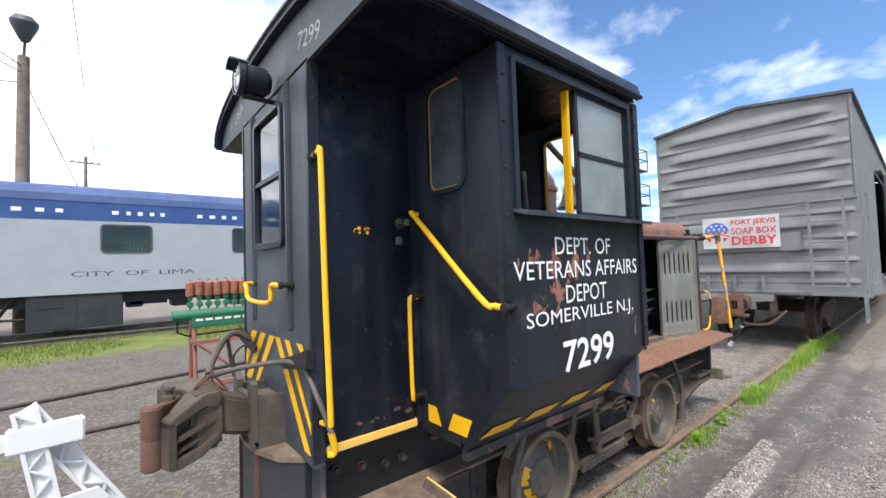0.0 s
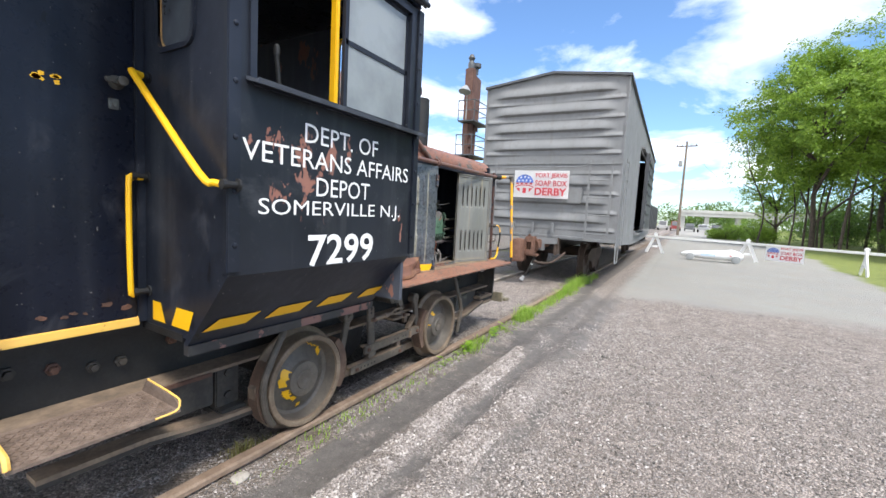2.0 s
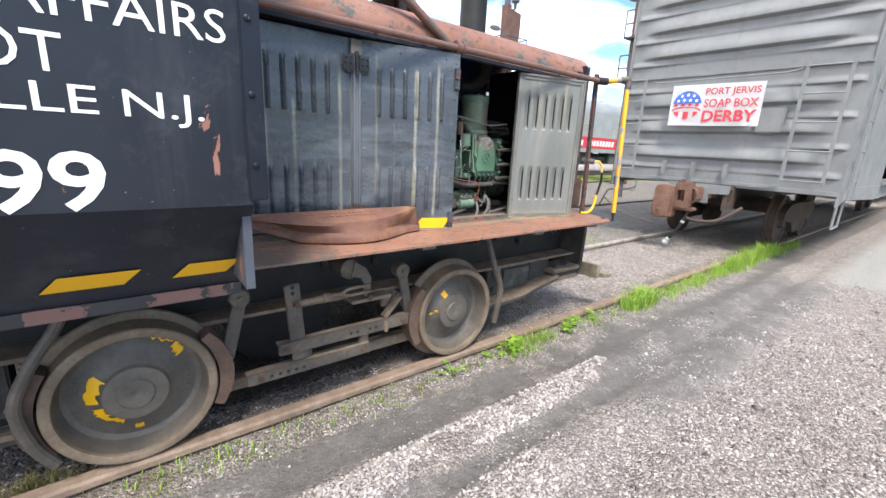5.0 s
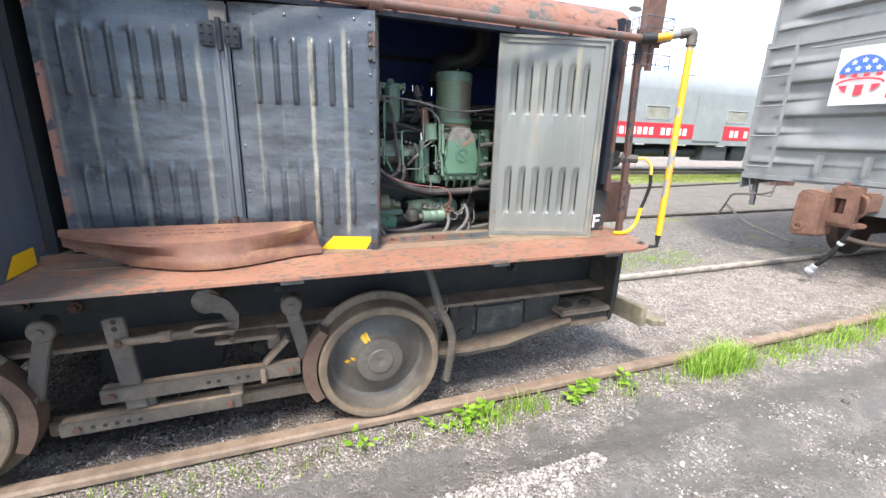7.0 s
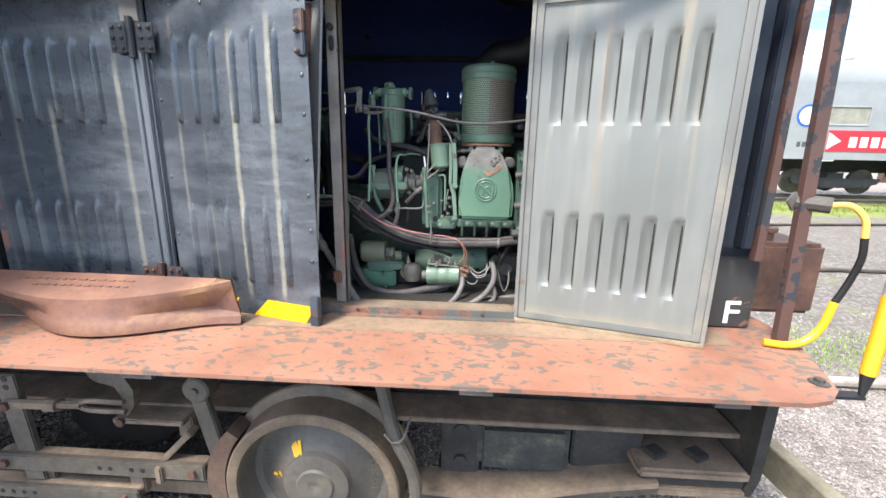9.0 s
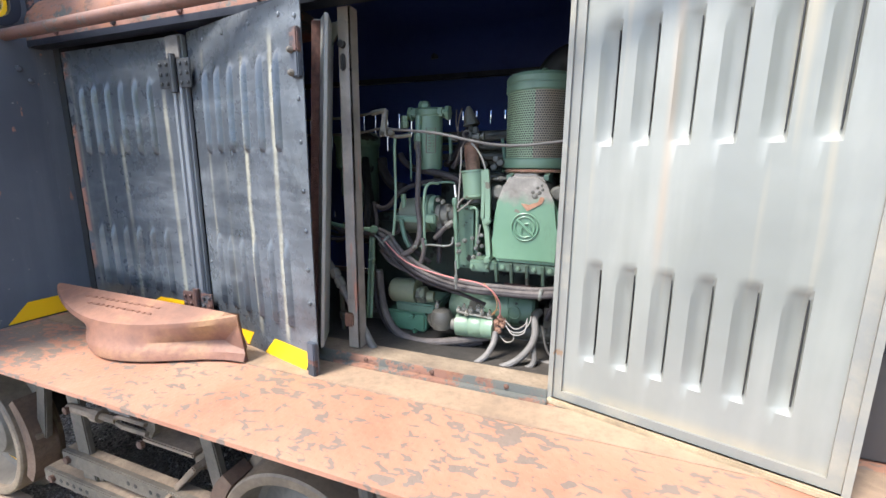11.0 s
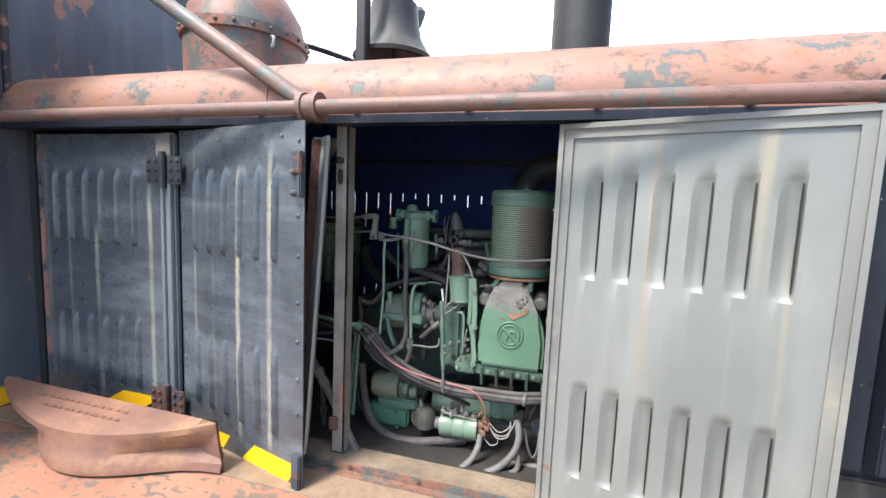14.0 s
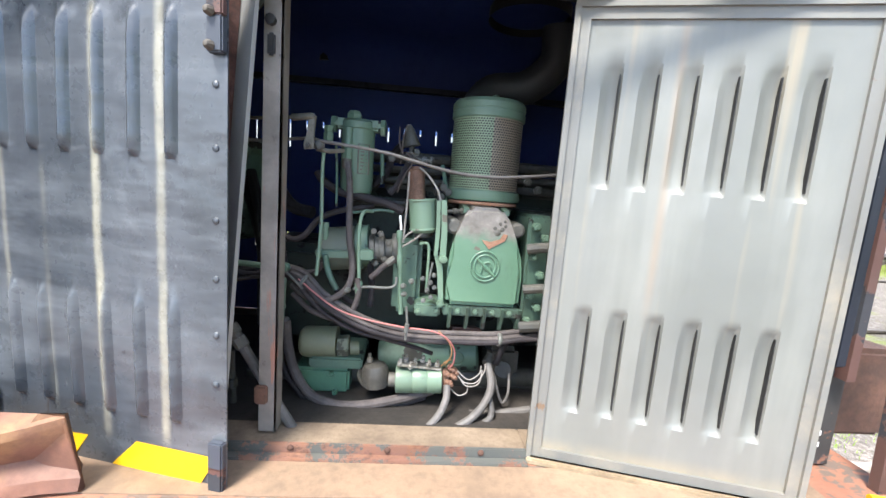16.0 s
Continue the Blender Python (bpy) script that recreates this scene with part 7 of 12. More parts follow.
for pts in (((0.32, 0.885), (0.53, 0.882), (0.568, 0.945), (0.382, 0.947)), ((0.22, 0.882), (0.172, 0.935), (0.263, 0.94), (0.222, 0.882))):
    bm = BM()
    bm.faces.new([bm.verts.new(M2 @ Vector((u, -0.003, z))) for u, z in (pts if pts[0] != pts[-1] else pts[:-1])])
    part("warning_stripe", bm, M_YELLOW, leaf2, "yellow slanted dash")
bm = BM()
bm.faces.new([bm.verts.new((u, Y_LEAF - 0.004, z)) for u, z in ((2.96, 0.935), (3.14, 0.935), (3.235, 0.985), (3.05, 0.985))])
part("warning_stripe", bm, M_YELLOW, leaf1, "yellow slanted dash")
# the leaf folded into the opening: grey edge, crumbling seal, top corner gusset


def leaned(x, y, z):
    return (x + 0.07 * (z - 1.63), y, z)


def leaning_bar(outline, z0, z1):
    bm = BM()
    lo, hi = [bm.verts.new(leaned(x, y, z0)) for x, y in outline], [bm.verts.new(leaned(x, y, z1)) for x, y in outline]
    bm.faces.new(lo)
    bm.faces.new(hi)
    for i in range(len(outline)):
        k = (i + 1) % len(outline)
        bm.faces.new((lo[i], lo[k], hi[k], hi[i]))
    return bm


folded = part("folded_door", leaning_bar([(3.889, 1.895), (3.846, 1.935), (3.829, 1.927), (3.80, 1.99), (3.83, 2.02), (3.893, 1.905)], 0.93, 1.885), M_EDGEGREY, loco, "folded grey door leaf with a rusty edge")
part("door_edge", leaning_bar([(3.848, 1.931), (3.827, 1.921), (3.825, 1.925), (3.846, 1.936)], 0.93, 1.88), rusty("crumbling_rust", (0.12, 0.05, 0.04), (0.055, 0.028, 0.024), (0.19, 0.09, 0.07), 0.85, 60, bump=1.0), folded, "crumbling rust-red edge")
bm = BM()
prism(bm, [(3.80, 1.885), (3.80, 1.79), (3.85, 1.82), (3.915, 1.895)], "y", 1.985, 1.992)
part("gusset", bm, M_GREYRIM, folded)
bm = BM()
box(bm, 3.892, 3.934, 1.972, 1.978, Z_DECK + 0.03, ZD1 + 0.01, 0.002)
box(bm, 3.926, 3.934, 1.972, 2.012, Z_DECK + 0.03, ZD1 + 0.01, 0.002)
post = part("door_post", bm, post_steel(), loco, "worn brown steel angle post")
bm = BM()
lathe(bm, (3.908, 1.972, 1.825), (0, -1, 0), [(0.011, 0), (0.011, 0.012), (0, 0.014)], 8)
box(bm, 3.902, 3.918, 1.962, 1.972, 1.755, 1.80, 0.004)
part("latch", bm, M_DARK, post)
bm = BM()
box(bm, 3.886, 3.915, 1.958, 1.972, 0.985, 1.03, 0.004)
part("catch", bm, M_RUST_DK, post)

def square_rim(bm, s, t, u0, u1, z0, z1, w):
    sheet(bm, "y", s, t, u0, u1, z0, z1, [(u0 + w, u1 - w, z0 + w, z1 - w)])


# grey louvred door, swung out a little on its inner edge
fl3 = []
for row, (a, b) in enumerate(((1.535, 1.795), (1.015, 1.27))):
    fl3 += [(0.0895 + 0.0749 * k, a, b) for k in range(6)]
ANG3 = -15.5
M3 = pose(4.533, 1.946, 0, 0, 0, ANG3)
GW, G0, G1 = 0.583, 0.882, 1.914
leaf3 = part("hood_door", placed(fluted(GW, G0, G1, fl3, -0.0165, 0.021, bow=0.004, louvre=True), M3), M_GREYDOOR, loco, "light grey louvred hood door standing ajar")
bm = BM()
turned(bm, lambda q: (square_rim(q, -0.014, 0.014, 0.0, GW, G0, G1, 0.012), square_rim(q, -0.007, 0.0, 0.012, GW - 0.012, G0 + 0.012, G1 - 0.012, 0.022)), M3)
fr = part("door_rim", bm, M_GREYRIM, leaf3)
bm = BM()
turned(bm, lambda q: box(q, 0.002, GW - 0.002, -0.024, -0.001, G0 - 0.003, G0 + 0.012, 0.003), M3)
part("drip_edge", bm, rusty("dusty_cream_edge", (0.26, 0.2, 0.125), (0.17, 0.125, 0.08), (0.34, 0.27, 0.18), 0.7, 12, bump=0.3), leaf3, "lower edge with cream dust")
bm = BM()
turned(bm, lambda q: rivets(q, [(0.03, -0.001, z) for z in (1.02, 1.05, 1.4, 1.43, 1.74, 1.77)], 0.006, (0, -1, 0)), M3)
pieces("rivet", bm, M_GREYDOOR, leaf3)
# thin black strips drawn for the dark line inside each louvre
for u, a, b in fl3:
    bm = BM()
    turned(bm, lambda q: box(q, u + 0.0152, u + 0.0168, 0.001, 0.0145, a + 0.02, b - 0.02), M3)
    part("louvre_slot_shade", bm, M_DARK, leaf3)
bm = BM()
turned(bm, lambda q: lathe(q, (0.272, -0.001, 1.394), (0, -1, 0), [(0.005, 0), (0.005, 0.002), (0, 0.003)], 8), M3)
part("stud", bm, M_DARK, leaf3)

# radiator end of the hood
bm = BM()
box(bm, 5.17, 5.31, 1.955, mirror(1.955), Z_DECK, 2.075, 0.006)
part("radiator_shell", bm, M_BLACK, loco, "black radiator shell")
bm = BM()
box(bm, 5.145, 5.20, 1.895, 1.935, 1.17, 2.0, 0.004)
box(bm, 5.22, 5.25, 1.885, 1.93, 1.17, 2.05, 0.004)
part("radiator_post", bm, M_BLACK, loco)
bm = BM()
box(bm, 5.16, 5.33, 1.942, 1.985, Z_DECK + 0.002, 1.13, 0.006)
fp = part("corner_plate", bm, paint("corner_plate_paint", (0.03, 0.03, 0.032), (0.05, 0.048, 0.046), 0.45, chip=(0.2, 0.1, 0.07), chip_at=0.58), loco, "scuffed black corner plate")
part("lettering", words("F", 5.238, 5.288, 0.90, 0.98, on_y(1.942), 0.012), M_WHITE_PAINT, fp, "white letter")
bm = BM()
prism(bm, [(5.352, 0.88), (5.388, 0.88), (5.348, 2.0), (5.312, 2.0)], "y", 1.845, 1.868)
part("grab_post", bm, M_BROWNRED, loco, "brown-red flat steel post")
bm = BM()
prism(bm, [(5.275, 1.13), (5.298, 1.13), (5.298, 2.05), (5.275, 2.05)], "y", 1.90, 1.93)
part("grab_post", bm, M_BROWNRED, loco)
bm = BM()
box(bm, 5.35, 5.62, 2.05, 2.36, 0.90, 1.16, 0.015)
part("front_box", bm, M_RUST_DK, loco, "rust-brown steel box")
bm = BM()
lathe(bm, (5.45, 2.12, 1.16), (0, 0, 1), [(0.025, 0), (0.025, 0.03), (0.035, 0.032), (0.035, 0.045), (0, 0.05)], 10)
part("cap", bm, M_RUST_DK, loco)
bm = BM()
cyl(bm, (5.34, 1.875, 1.325), (5.41, 1.832, 1.32), 0.024, seg=10)
lathe(bm, (5.35, 1.868, 1.325), (-0.5, -1, 0), [(0.032, -0.02), (0.032, 0.01), (0.026, 0.012)], 6)
part("hose_fitting", bm, M_STEEL, loco)
bm = BM()
tube(bm, [(5.40, 1.835, 1.32), (5.45, 1.812, 1.322), (5.48, 1.794, 1.285), (5.487, 1.79, 1.23)], 0.0088, 10)
hose = part("front_hose", bm, M_YELLOW_PALE, loco, "black hose with yellow painted ends")
bm = BM()
tube(bm, [(5.487, 1.79, 1.235), (5.49, 1.788, 1.17), (5.47, 1.79, 1.09), (5.445, 1.79, 1.03)], 0.0095, 10)
part("hose_sleeve", bm, M_RUBBER, hose, "black rubber hose")
bm = BM()
tube(bm, [(5.449, 1.79, 1.04), (5.43, 1.79, 0.96), (5.395, 1.79, 0.915), (5.35, 1.795, 0.895), (5.29, 1.813, 0.893)], 0.011, 10)
part("hose_end", bm, M_YELLOW, hose)

# stack with its open rain cap, bell, drum behind the cab
SX, SY = 4.578, 2.535
bm = BM()
lathe(bm, (SX, SY, 2.15), (0, 0, 1), [(0.14, -0.05), (0.14, 0.0), (0.104, 0.01), (0.104, 0.64), (0.092, 0.64), (0.092, 0.3)], 28, cap=False)
stack = part("exhaust_pipe", bm, M_DARK, loco, "black exhaust stack")
bm = BM()
lathe(bm, (SX - 0.15, SY, 2.865), (0.82, 0, 0.5), [(0, -0.006), (0.1, -0.006), (0.106, 0), (0.1, 0.006), (0, 0.008)], 24)
cyl(bm, (SX - 0.108, SY - 0.04, 2.79), (SX - 0.108, SY + 0.04, 2.79), 0.012, seg=8)
box(bm, SX - 0.17, SX - 0.1, SY - 0.015, SY + 0.015, 2.77, 2.785)
part("rain_cap", bm, M_BROWNRED, stack, "brown open rain cap")
bm = BM()
lathe(bm, (3.845, 2.50, 2.285), (0, 0, 1), [(0.16, 0), (0.165, 0.015), (0.15, 0.03), (0.115, 0.09), (0.1, 0.16), (0.095, 0.22), (0.06, 0.26), (0, 0.27), ], 28, cap=False)
lathe(bm, (3.845, 2.50, 2.285), (0, 0, 1), [(0.15, 0.0), (0.1, 0.1), (0, 0.22)], 28, cap=False)
bell = part("bell", bm, rusty("bell_iron", (0.035, 0.033, 0.031), (0.018, 0.017, 0.017), (0.075, 0.066, 0.055), 0.5, 8, bump=0.3), loco, "black iron bell on a bracket")
bm = BM()
box(bm, 3.775, 3.815, 2.30, 2.345, 2.1, 2.72, 0.004)
box(bm, 3.775, 3.885, 2.30, 2.54, 2.66, 2.7, 0.004)
cyl(bm, (3.845, 2.50, 2.55), (3.845, 2.50, 2.68), 0.02, seg=10)
part("bell_bracket", bm, M_DARK, bell)
bm = BM()
lathe(bm, (3.845, 2.50, 2.24), (0, 0, 1), [(0, 0), (0.022, 0.012), (0.022, 0.03), (0.008, 0.045), (0.008, 0.2)], 10)
part("clapper", bm, M_DARK, bell)
bm = BM()
lathe(bm, (3.13, 2.50, 2.16), (0, 0, 1), [(0.25, -0.06), (0.252, 0.215), (0.265, 0.22), (0.265, 0.258), (0.252, 0.262), (0.235, 0.34), (0.18, 0.43), (0.09, 0.49), (0, 0.5)], 44)
drum = part("air_drum", bm, weathered_primer("drum_primer", (0.22, 0.1, 0.08), (0.28, 0.135, 0.108), 0.53), loco, "salmon drum flaking to grey")
bm = BM()
rivets(bm, [(3.13 + 0.266 * math.cos(a), 2.50 + 0.266 * math.sin(a), 2.40) for a in [radians(15 * k) for k in range(24)]], 0.009, (0.3, -1, 0))
pieces("rivet", bm, M_BROWNRED, drum)
bm = BM()
tube(bm, [(3.36, 2.37, 2.37), (3.385, 2.35, 2.355), (3.38, 2.35, 2.325), (3.365, 2.365, 2.33)], 0.006, 6)
part("shackle", bm, M_GALV, drum)
bm = BM()
tube(bm, [(2.6, 2.9, 2.66), (3.2, 2.95, 2.55), (3.75, 2.95, 2.3), (3.8, 2.95, 2.02)], 0.022, 8)
part("far_stay", bm, M_BLACK, loco)

# ---- engine bay ----
# far hood doors with open louvre slits
bm = BM()
slits = []
for k in range(26):
    x = 2.871 + 0.0715 * k
    slits += [(x, x + 0.007, (1.665 if x < 3.7 else 1.722) - 0.09 * (k % 5 == 4 and x < 3.7) + 0.02 * math.sin(k * 2.1), 1.765), (x, x + 0.006, 1.195, 1.25 + 0.02 * math.sin(k * 1.3))]
sheet(bm, "y", mirror(Y_HOOD) - 0.004, mirror(Y_HOOD), 2.60, 5.17, Z_DECK + 0.02, Z_HTOP, slits)
part("far_hood_door", bm, M_BAY, loco, "sooty far door tinted blue for glare, with slits of daylight")
bm = BM()
sheet(bm, "y", mirror(Y_HOOD) + 0.001, mirror(Y_HOOD) + 0.006, 2.60, 5.17, Z_DECK + 0.02, Z_HTOP, slits)
part("far_hood_skin", bm, M_HOODDOOR, loco, "sooty outer face of the far doors")
bm = BM()
box(bm, 2.6, 5.15, 2.0, mirror(2.0), 0.86, 0.9)
part("bay_floor", bm, rusty("oily_floor", (0.03, 0.026, 0.023), (0.013, 0.012, 0.011), (0.06, 0.05, 0.042), 0.6, 5), loco)
bm = BM()
box(bm, 2.565, 2.6, 1.985, mirror(1.985), Z_DECK, 2.1)
part("bay_bulkhead", bm, M_SOOT, loco)
bm = BM()
prism(bm, [(CY + (y - CY) * 0.98, z - 0.014) for y, z in HOOD_ARC] + [(CY + (y - CY) * 0.97, z - 0.02) for y, z in reversed(HOOD_ARC)], "x", 2.6, 5.17)
part("hood_lining", bm, M_BAY, loco)

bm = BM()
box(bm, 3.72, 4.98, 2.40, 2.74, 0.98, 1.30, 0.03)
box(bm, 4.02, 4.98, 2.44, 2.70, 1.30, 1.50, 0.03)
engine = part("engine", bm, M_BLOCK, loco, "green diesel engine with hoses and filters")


def epart(name, bm, mat, label="", angle=32):
    return part(name, bm, mat, engine, label, angle)


def drum(a, b, profile, name, mat, label="", seg=28, parent=None):
    """A round part along a line: profile of (radius, share of the length)."""
    a, b = Vector(a), Vector(b)
    bm = BM()
    lathe(bm, a, b - a, [(r, s * (b - a).length) for r, s in profile], seg)
    return part(name, bm, mat, parent or engine, label)


def run(pts, r, mat, name="hose", label="", parent=None, seg=10, smooth=6):
    bm = BM()
    tube(bm, pts, r, seg, smooth)
    return part(name, bm, mat, parent or engine, label)


def nut(p, way, r, h, mat, name="nut", parent=None):
    bm = BM()
    lathe(bm, p, way, [(r * 0.9, 0), (r, h * 0.12), (r, h * 0.85), (r * 0.86, h), (r * 0.5, h), (r * 0.5, h * 1.35), (0, h * 1.4)], 6)
    return part(name, bm, mat, parent or engine)


# rocker covers and rails in the dark behind
for k in range(4):
    bm = BM()
    box(bm, 4.10 + 0.24 * k, 4.31 + 0.24 * k, 2.46, 2.66, 1.50, 1.575, 0.02)
    epart("valve_cover", bm, M_OILY)
for y, z, r in ((2.44, 1.60, 0.02), (2.40, 1.525, 0.013), (2.42, 1.56, 0.012), (2.40, 1.45, 0.016)):
    run([(4.02, y, z), (4.3, y, z + 0.004), (4.95, y, z - 0.008)], r, M_OILY, "manifold", smooth=2)
for k in range(7):
    nut((4.07 + 0.075 * k, 2.40, 1.50), (0, -1, 0), 0.012, 0.018, M_OILY, "stud")

# cast housing with its roundel
FY = 2.105
poly = [(4.326, 1.206), (4.523, 1.206), (4.527, 1.30), (4.517, 1.355), (4.501, 1.39), (4.477, 1.442), (4.458, 1.471), (4.372, 1.471), (4.354, 1.437), (4.336, 1.385), (4.325, 1.335), (4.323, 1.27)]
bm = BM()
prism(bm, poly, "y", FY, 2.36)
bmesh.ops.bevel(bm, geom=bm.edges[:], offset=0.012, segments=3, affect="EDGES")
housing = epart("blower_housing", bm, housing_green(), "green cast housing with a bare dusty crown and raised roundel")
for x0, x1 in ((4.315, 4.352), (4.487, 4.524)):
    bm = BM()
    lathe(bm, ((x0 + x1) / 2, FY + 0.02, 1.415), (0, 1, 0), [(0.014, 0), (0.021, 0.006), (0.021, 0.2)], 14)
    epart("housing_ear", bm, M_DUSTY)
bm = BM()
prism(bm, [(4.407, 1.386), (4.427, 1.364), (4.448, 1.376), (4.468, 1.387), (4.474, 1.404), (4.463, 1.406), (4.455, 1.391), (4.431, 1.383)], "y", FY - 0.003, FY + 0.004)
part("rust_patch", bm, M_RUST_LT, housing)
bm = BM()
for k, (u, v, r) in enumerate(((0, 0, 0.012), (0.02, 0.01, 0.008), (0.034, 0.02, 0.006), (0.03, 0.034, 0.005), (-0.012, 0.012, 0.007), (0.01, 0.026, 0.006))):
    lathe(bm, (4.447 + u * 0.6, FY + 0.002, 1.408 + v * 0.9), (0, -1, 0), [(r, 0), (r * 0.7, 0.003), (0, 0.005)], 7, cap=False)
pieces("sealant_blob", bm, M_DUSTY, housing)
for r in (0.0385, 0.029):
    bm = BM()
    tube(bm, [(4.4215 + r * math.cos(a), FY - 0.002, 1.317 + r * 1.04 * math.sin(a)) for a in [radians(12 * k) for k in range(31)]], 0.0027, 6, 0)
    part("roundel", bm, housing.data.materials[0], housing)
bm = BM()
tube(bm, [(4.398, FY - 0.002, 1.337), (4.449, FY - 0.002, 1.291)], 0.0045, 6, 0)
tube(bm, [(4.412, FY - 0.002, 1.300), (4.416, FY - 0.002, 1.322), (4.434, FY - 0.002, 1.328), (4.438, FY - 0.002, 1.314)], 0.003, 6, 3)
pieces("roundel_mark", bm, housing.data.materials[0], housing)
bm = BM()
box(bm, 4.318, 4.535, FY + 0.004, 2.4, 1.176, 1.204, 0.004)
foot = epart("housing_foot", bm, M_GREEN_DK)
for k in range(5):
    bm = BM()
    prism(bm, [(FY - 0.012, 1.204), (FY + 0.03, 1.204), (FY + 0.03, 1.135), (FY + 0.012, 1.14)], "x", 4.335 + 0.047 * k, 4.343 + 0.047 * k)
    part("foot_rib", bm, M_GREEN_DK, foot)
for k, x in enumerate((4.36, 4.407, 4.454, 4.5)):
    nut((x, FY + 0.01, 1.19), (0, -1, 0), 0.008, 0.012, M_GREEN, "bolt", foot)
bm = BM()
box(bm, 4.535, 4.60, FY + 0.02, 2.4, 1.13, 1.46, 0.008)
flange = epart("side_flange", bm, M_GREEN_DK)
for x, z in ((4.552, 1.17), (4.575, 1.21), (4.552, 1.245), (4.575, 1.30), (4.552, 1.35), (4.578, 1.40), (4.552, 1.43)):
    nut((x, FY + 0.02, z), (0, -1, 0), 0.012, 0.02, M_GREEN, "bolt", flange)
for z, r in ((1.155, 0.016), (1.26, 0.013), (1.37, 0.014)):
    run([(4.53, FY + 0.0, z), (4.60, FY - 0.01, z + 0.01), (4.8, FY + 0.02, z + 0.015)], r, M_OILY, "pipe", smooth=3)


# perforated air cleaner
def perforated():
    n = Nodes("perforated_green")
    sep = n.t.nodes.new("ShaderNodeSeparateXYZ")
    n.link(n.vec, sep.inputs[0])
    cx, cy = CANX - LOCO[0], CANY - LOCO[1]
    ang = n.math("ARCTAN2", n.math("SUBTRACT", sep.outputs[0], cx), n.math("SUBTRACT", sep.outputs[1], cy))
    u = n.math("MULTIPLY", ang, 0.102 / 0.0076)
    v = n.math("MULTIPLY", sep.outputs[2], 1.0 / 0.0066)
    row = n.math("FLOOR", v)
    fu = n.math("SUBTRACT", n.math("FRACT", n.math("MULTIPLY_ADD", row, 0.5, u)), 0.5)
    fv = n.math("SUBTRACT", n.math("FRACT", v), 0.5)
    d = n.math("ADD", n.math("MULTIPLY", fu, fu), n.math("MULTIPLY", fv, fv))
    hole = n.ramp(d, [(0.1, 1.0), (0.14, 0.0)])
    dusty = n.ramp(n.math("ADD", n.noise(7, 5), n.math("MULTIPLY", ang, 0.12)), [(0.4, 0.0), (0.62, 1.0)])
    base = n.mix(dusty, (0.2, 0.27, 0.17), (0.21, 0.175, 0.13))
    return n.done(n.mix(hole, base, (0.015, 0.014, 0.012)), 0.5, 0.0, [(n.math("MULTIPLY", hole, -1.0), 0.6, 0.002)])


CANX, CANY = 4.424, 2.27
bm = BM()
lathe(bm, (CANX, CANY, 1.515), (0, 0, 1), [(0.1, 0), (0.1, 0.205)], 56, cap=False)
can = epart("air_cleaner", bm, perforated(), "perforated green air cleaner")
bm = BM()
lathe(bm, (CANX, CANY, 1.715), (0, 0, 1), [(0.101, -0.004), (0.105, 0), (0.105, 0.016), (0.103, 0.018), (0.103, 0.022), (0.105, 0.024), (0.105, 0.038), (0.098, 0.048), (0.03, 0.052), (0, 0.052)], 48)
part("lid", bm, M_GREEN, can, "green lid with a clamping band")
bm = BM()
lathe(bm, (CANX + 0.012, CANY - 0.02, 1.766), (0, 0, 1), [(0.018, -0.003), (0.014, 0.006), (0.006, 0.008), (0.01, 0.016), (0, 0.02)], 10)
part("wing_nut", bm, M_GREEN, can)
bm = BM()
lathe(bm, (CANX, CANY, 1.483), (0, 0, 1), [(0.088, 0), (0.108, 0.004), (0.111, 0.012), (0.108, 0.03), (0.102, 0.034)], 48)
part("base_ring", bm, M_GREEN, can)
bm = BM()
lathe(bm, (CANX, CANY - 0.01, 1.474), (0, 0, 1), [(0.098, 0), (0.1, 0.003), (0.1, 0.008), (0.09, 0.01)], 48)
part("gasket", bm, M_RUST_LT, can)
for x in (4.364, 4.419, 4.472):
    bm = BM()
    prism(bm, [(2.13, 1.466), (2.2, 1.474), (2.26, 1.474), (2.26, 1.44), (2.13, 1.452)], "x", x - 0.007, x + 0.007)
    part("neck_web", bm, M_GREEN, can)
# soot and the bay's darkness are both in this elbow's colour
run([(4.40, 2.50, 1.72), (4.42, 2.52, 1.80), (4.47, 2.53, 1.86), (4.58, 2.50, 1.875), (4.66, 2.46, 1.95), (4.66, 2.45, 2.06)], 0.056, M_SOOT, "exhaust_elbow", "sooty exhaust elbow, darkened for the shade of the bay", seg=16)

# fuel filter with its cross-bar head
F0 = Vector((4.056, 2.255, 1.594))
FX = F0.x
bm = BM()
lathe(bm, (FX, 2.255, 1.475), (0, 0, 1), [(0.026, 0), (0.042, 0.006), (0.046, 0.02), (0.046, 0.18), (0.05, 0.184), (0.05, 0.2), (0.04, 0.208), (0, 0.21)], 28)
flt = epart("fuel_filter", bm, M_GREEN, "green fuel filter canister with a raised label")
bm = BM()
box(bm, FX - 0.062, FX + 0.062, 2.225, 2.285, 1.655, 1.683, 0.007)
lathe(bm, (FX - 0.01, 2.235, 1.66), (0, 0, 1), [(0.02, 0), (0.021, 0.034), (0.014, 0.044), (0, 0.045)], 6)
part("filter_head", bm, M_GREEN, flt)
for s in (-1, 1):
    bm = BM()
    lathe(bm, (FX + s * 0.062, 2.255, 1.667), (s, 0, 0), [(0.014, -0.004), (0.024, 0), (0.024, 0.012), (0.016, 0.014), (0, 0.015)], 6)
    part("end_plug", bm, M_GREEN, flt)
bm = BM()
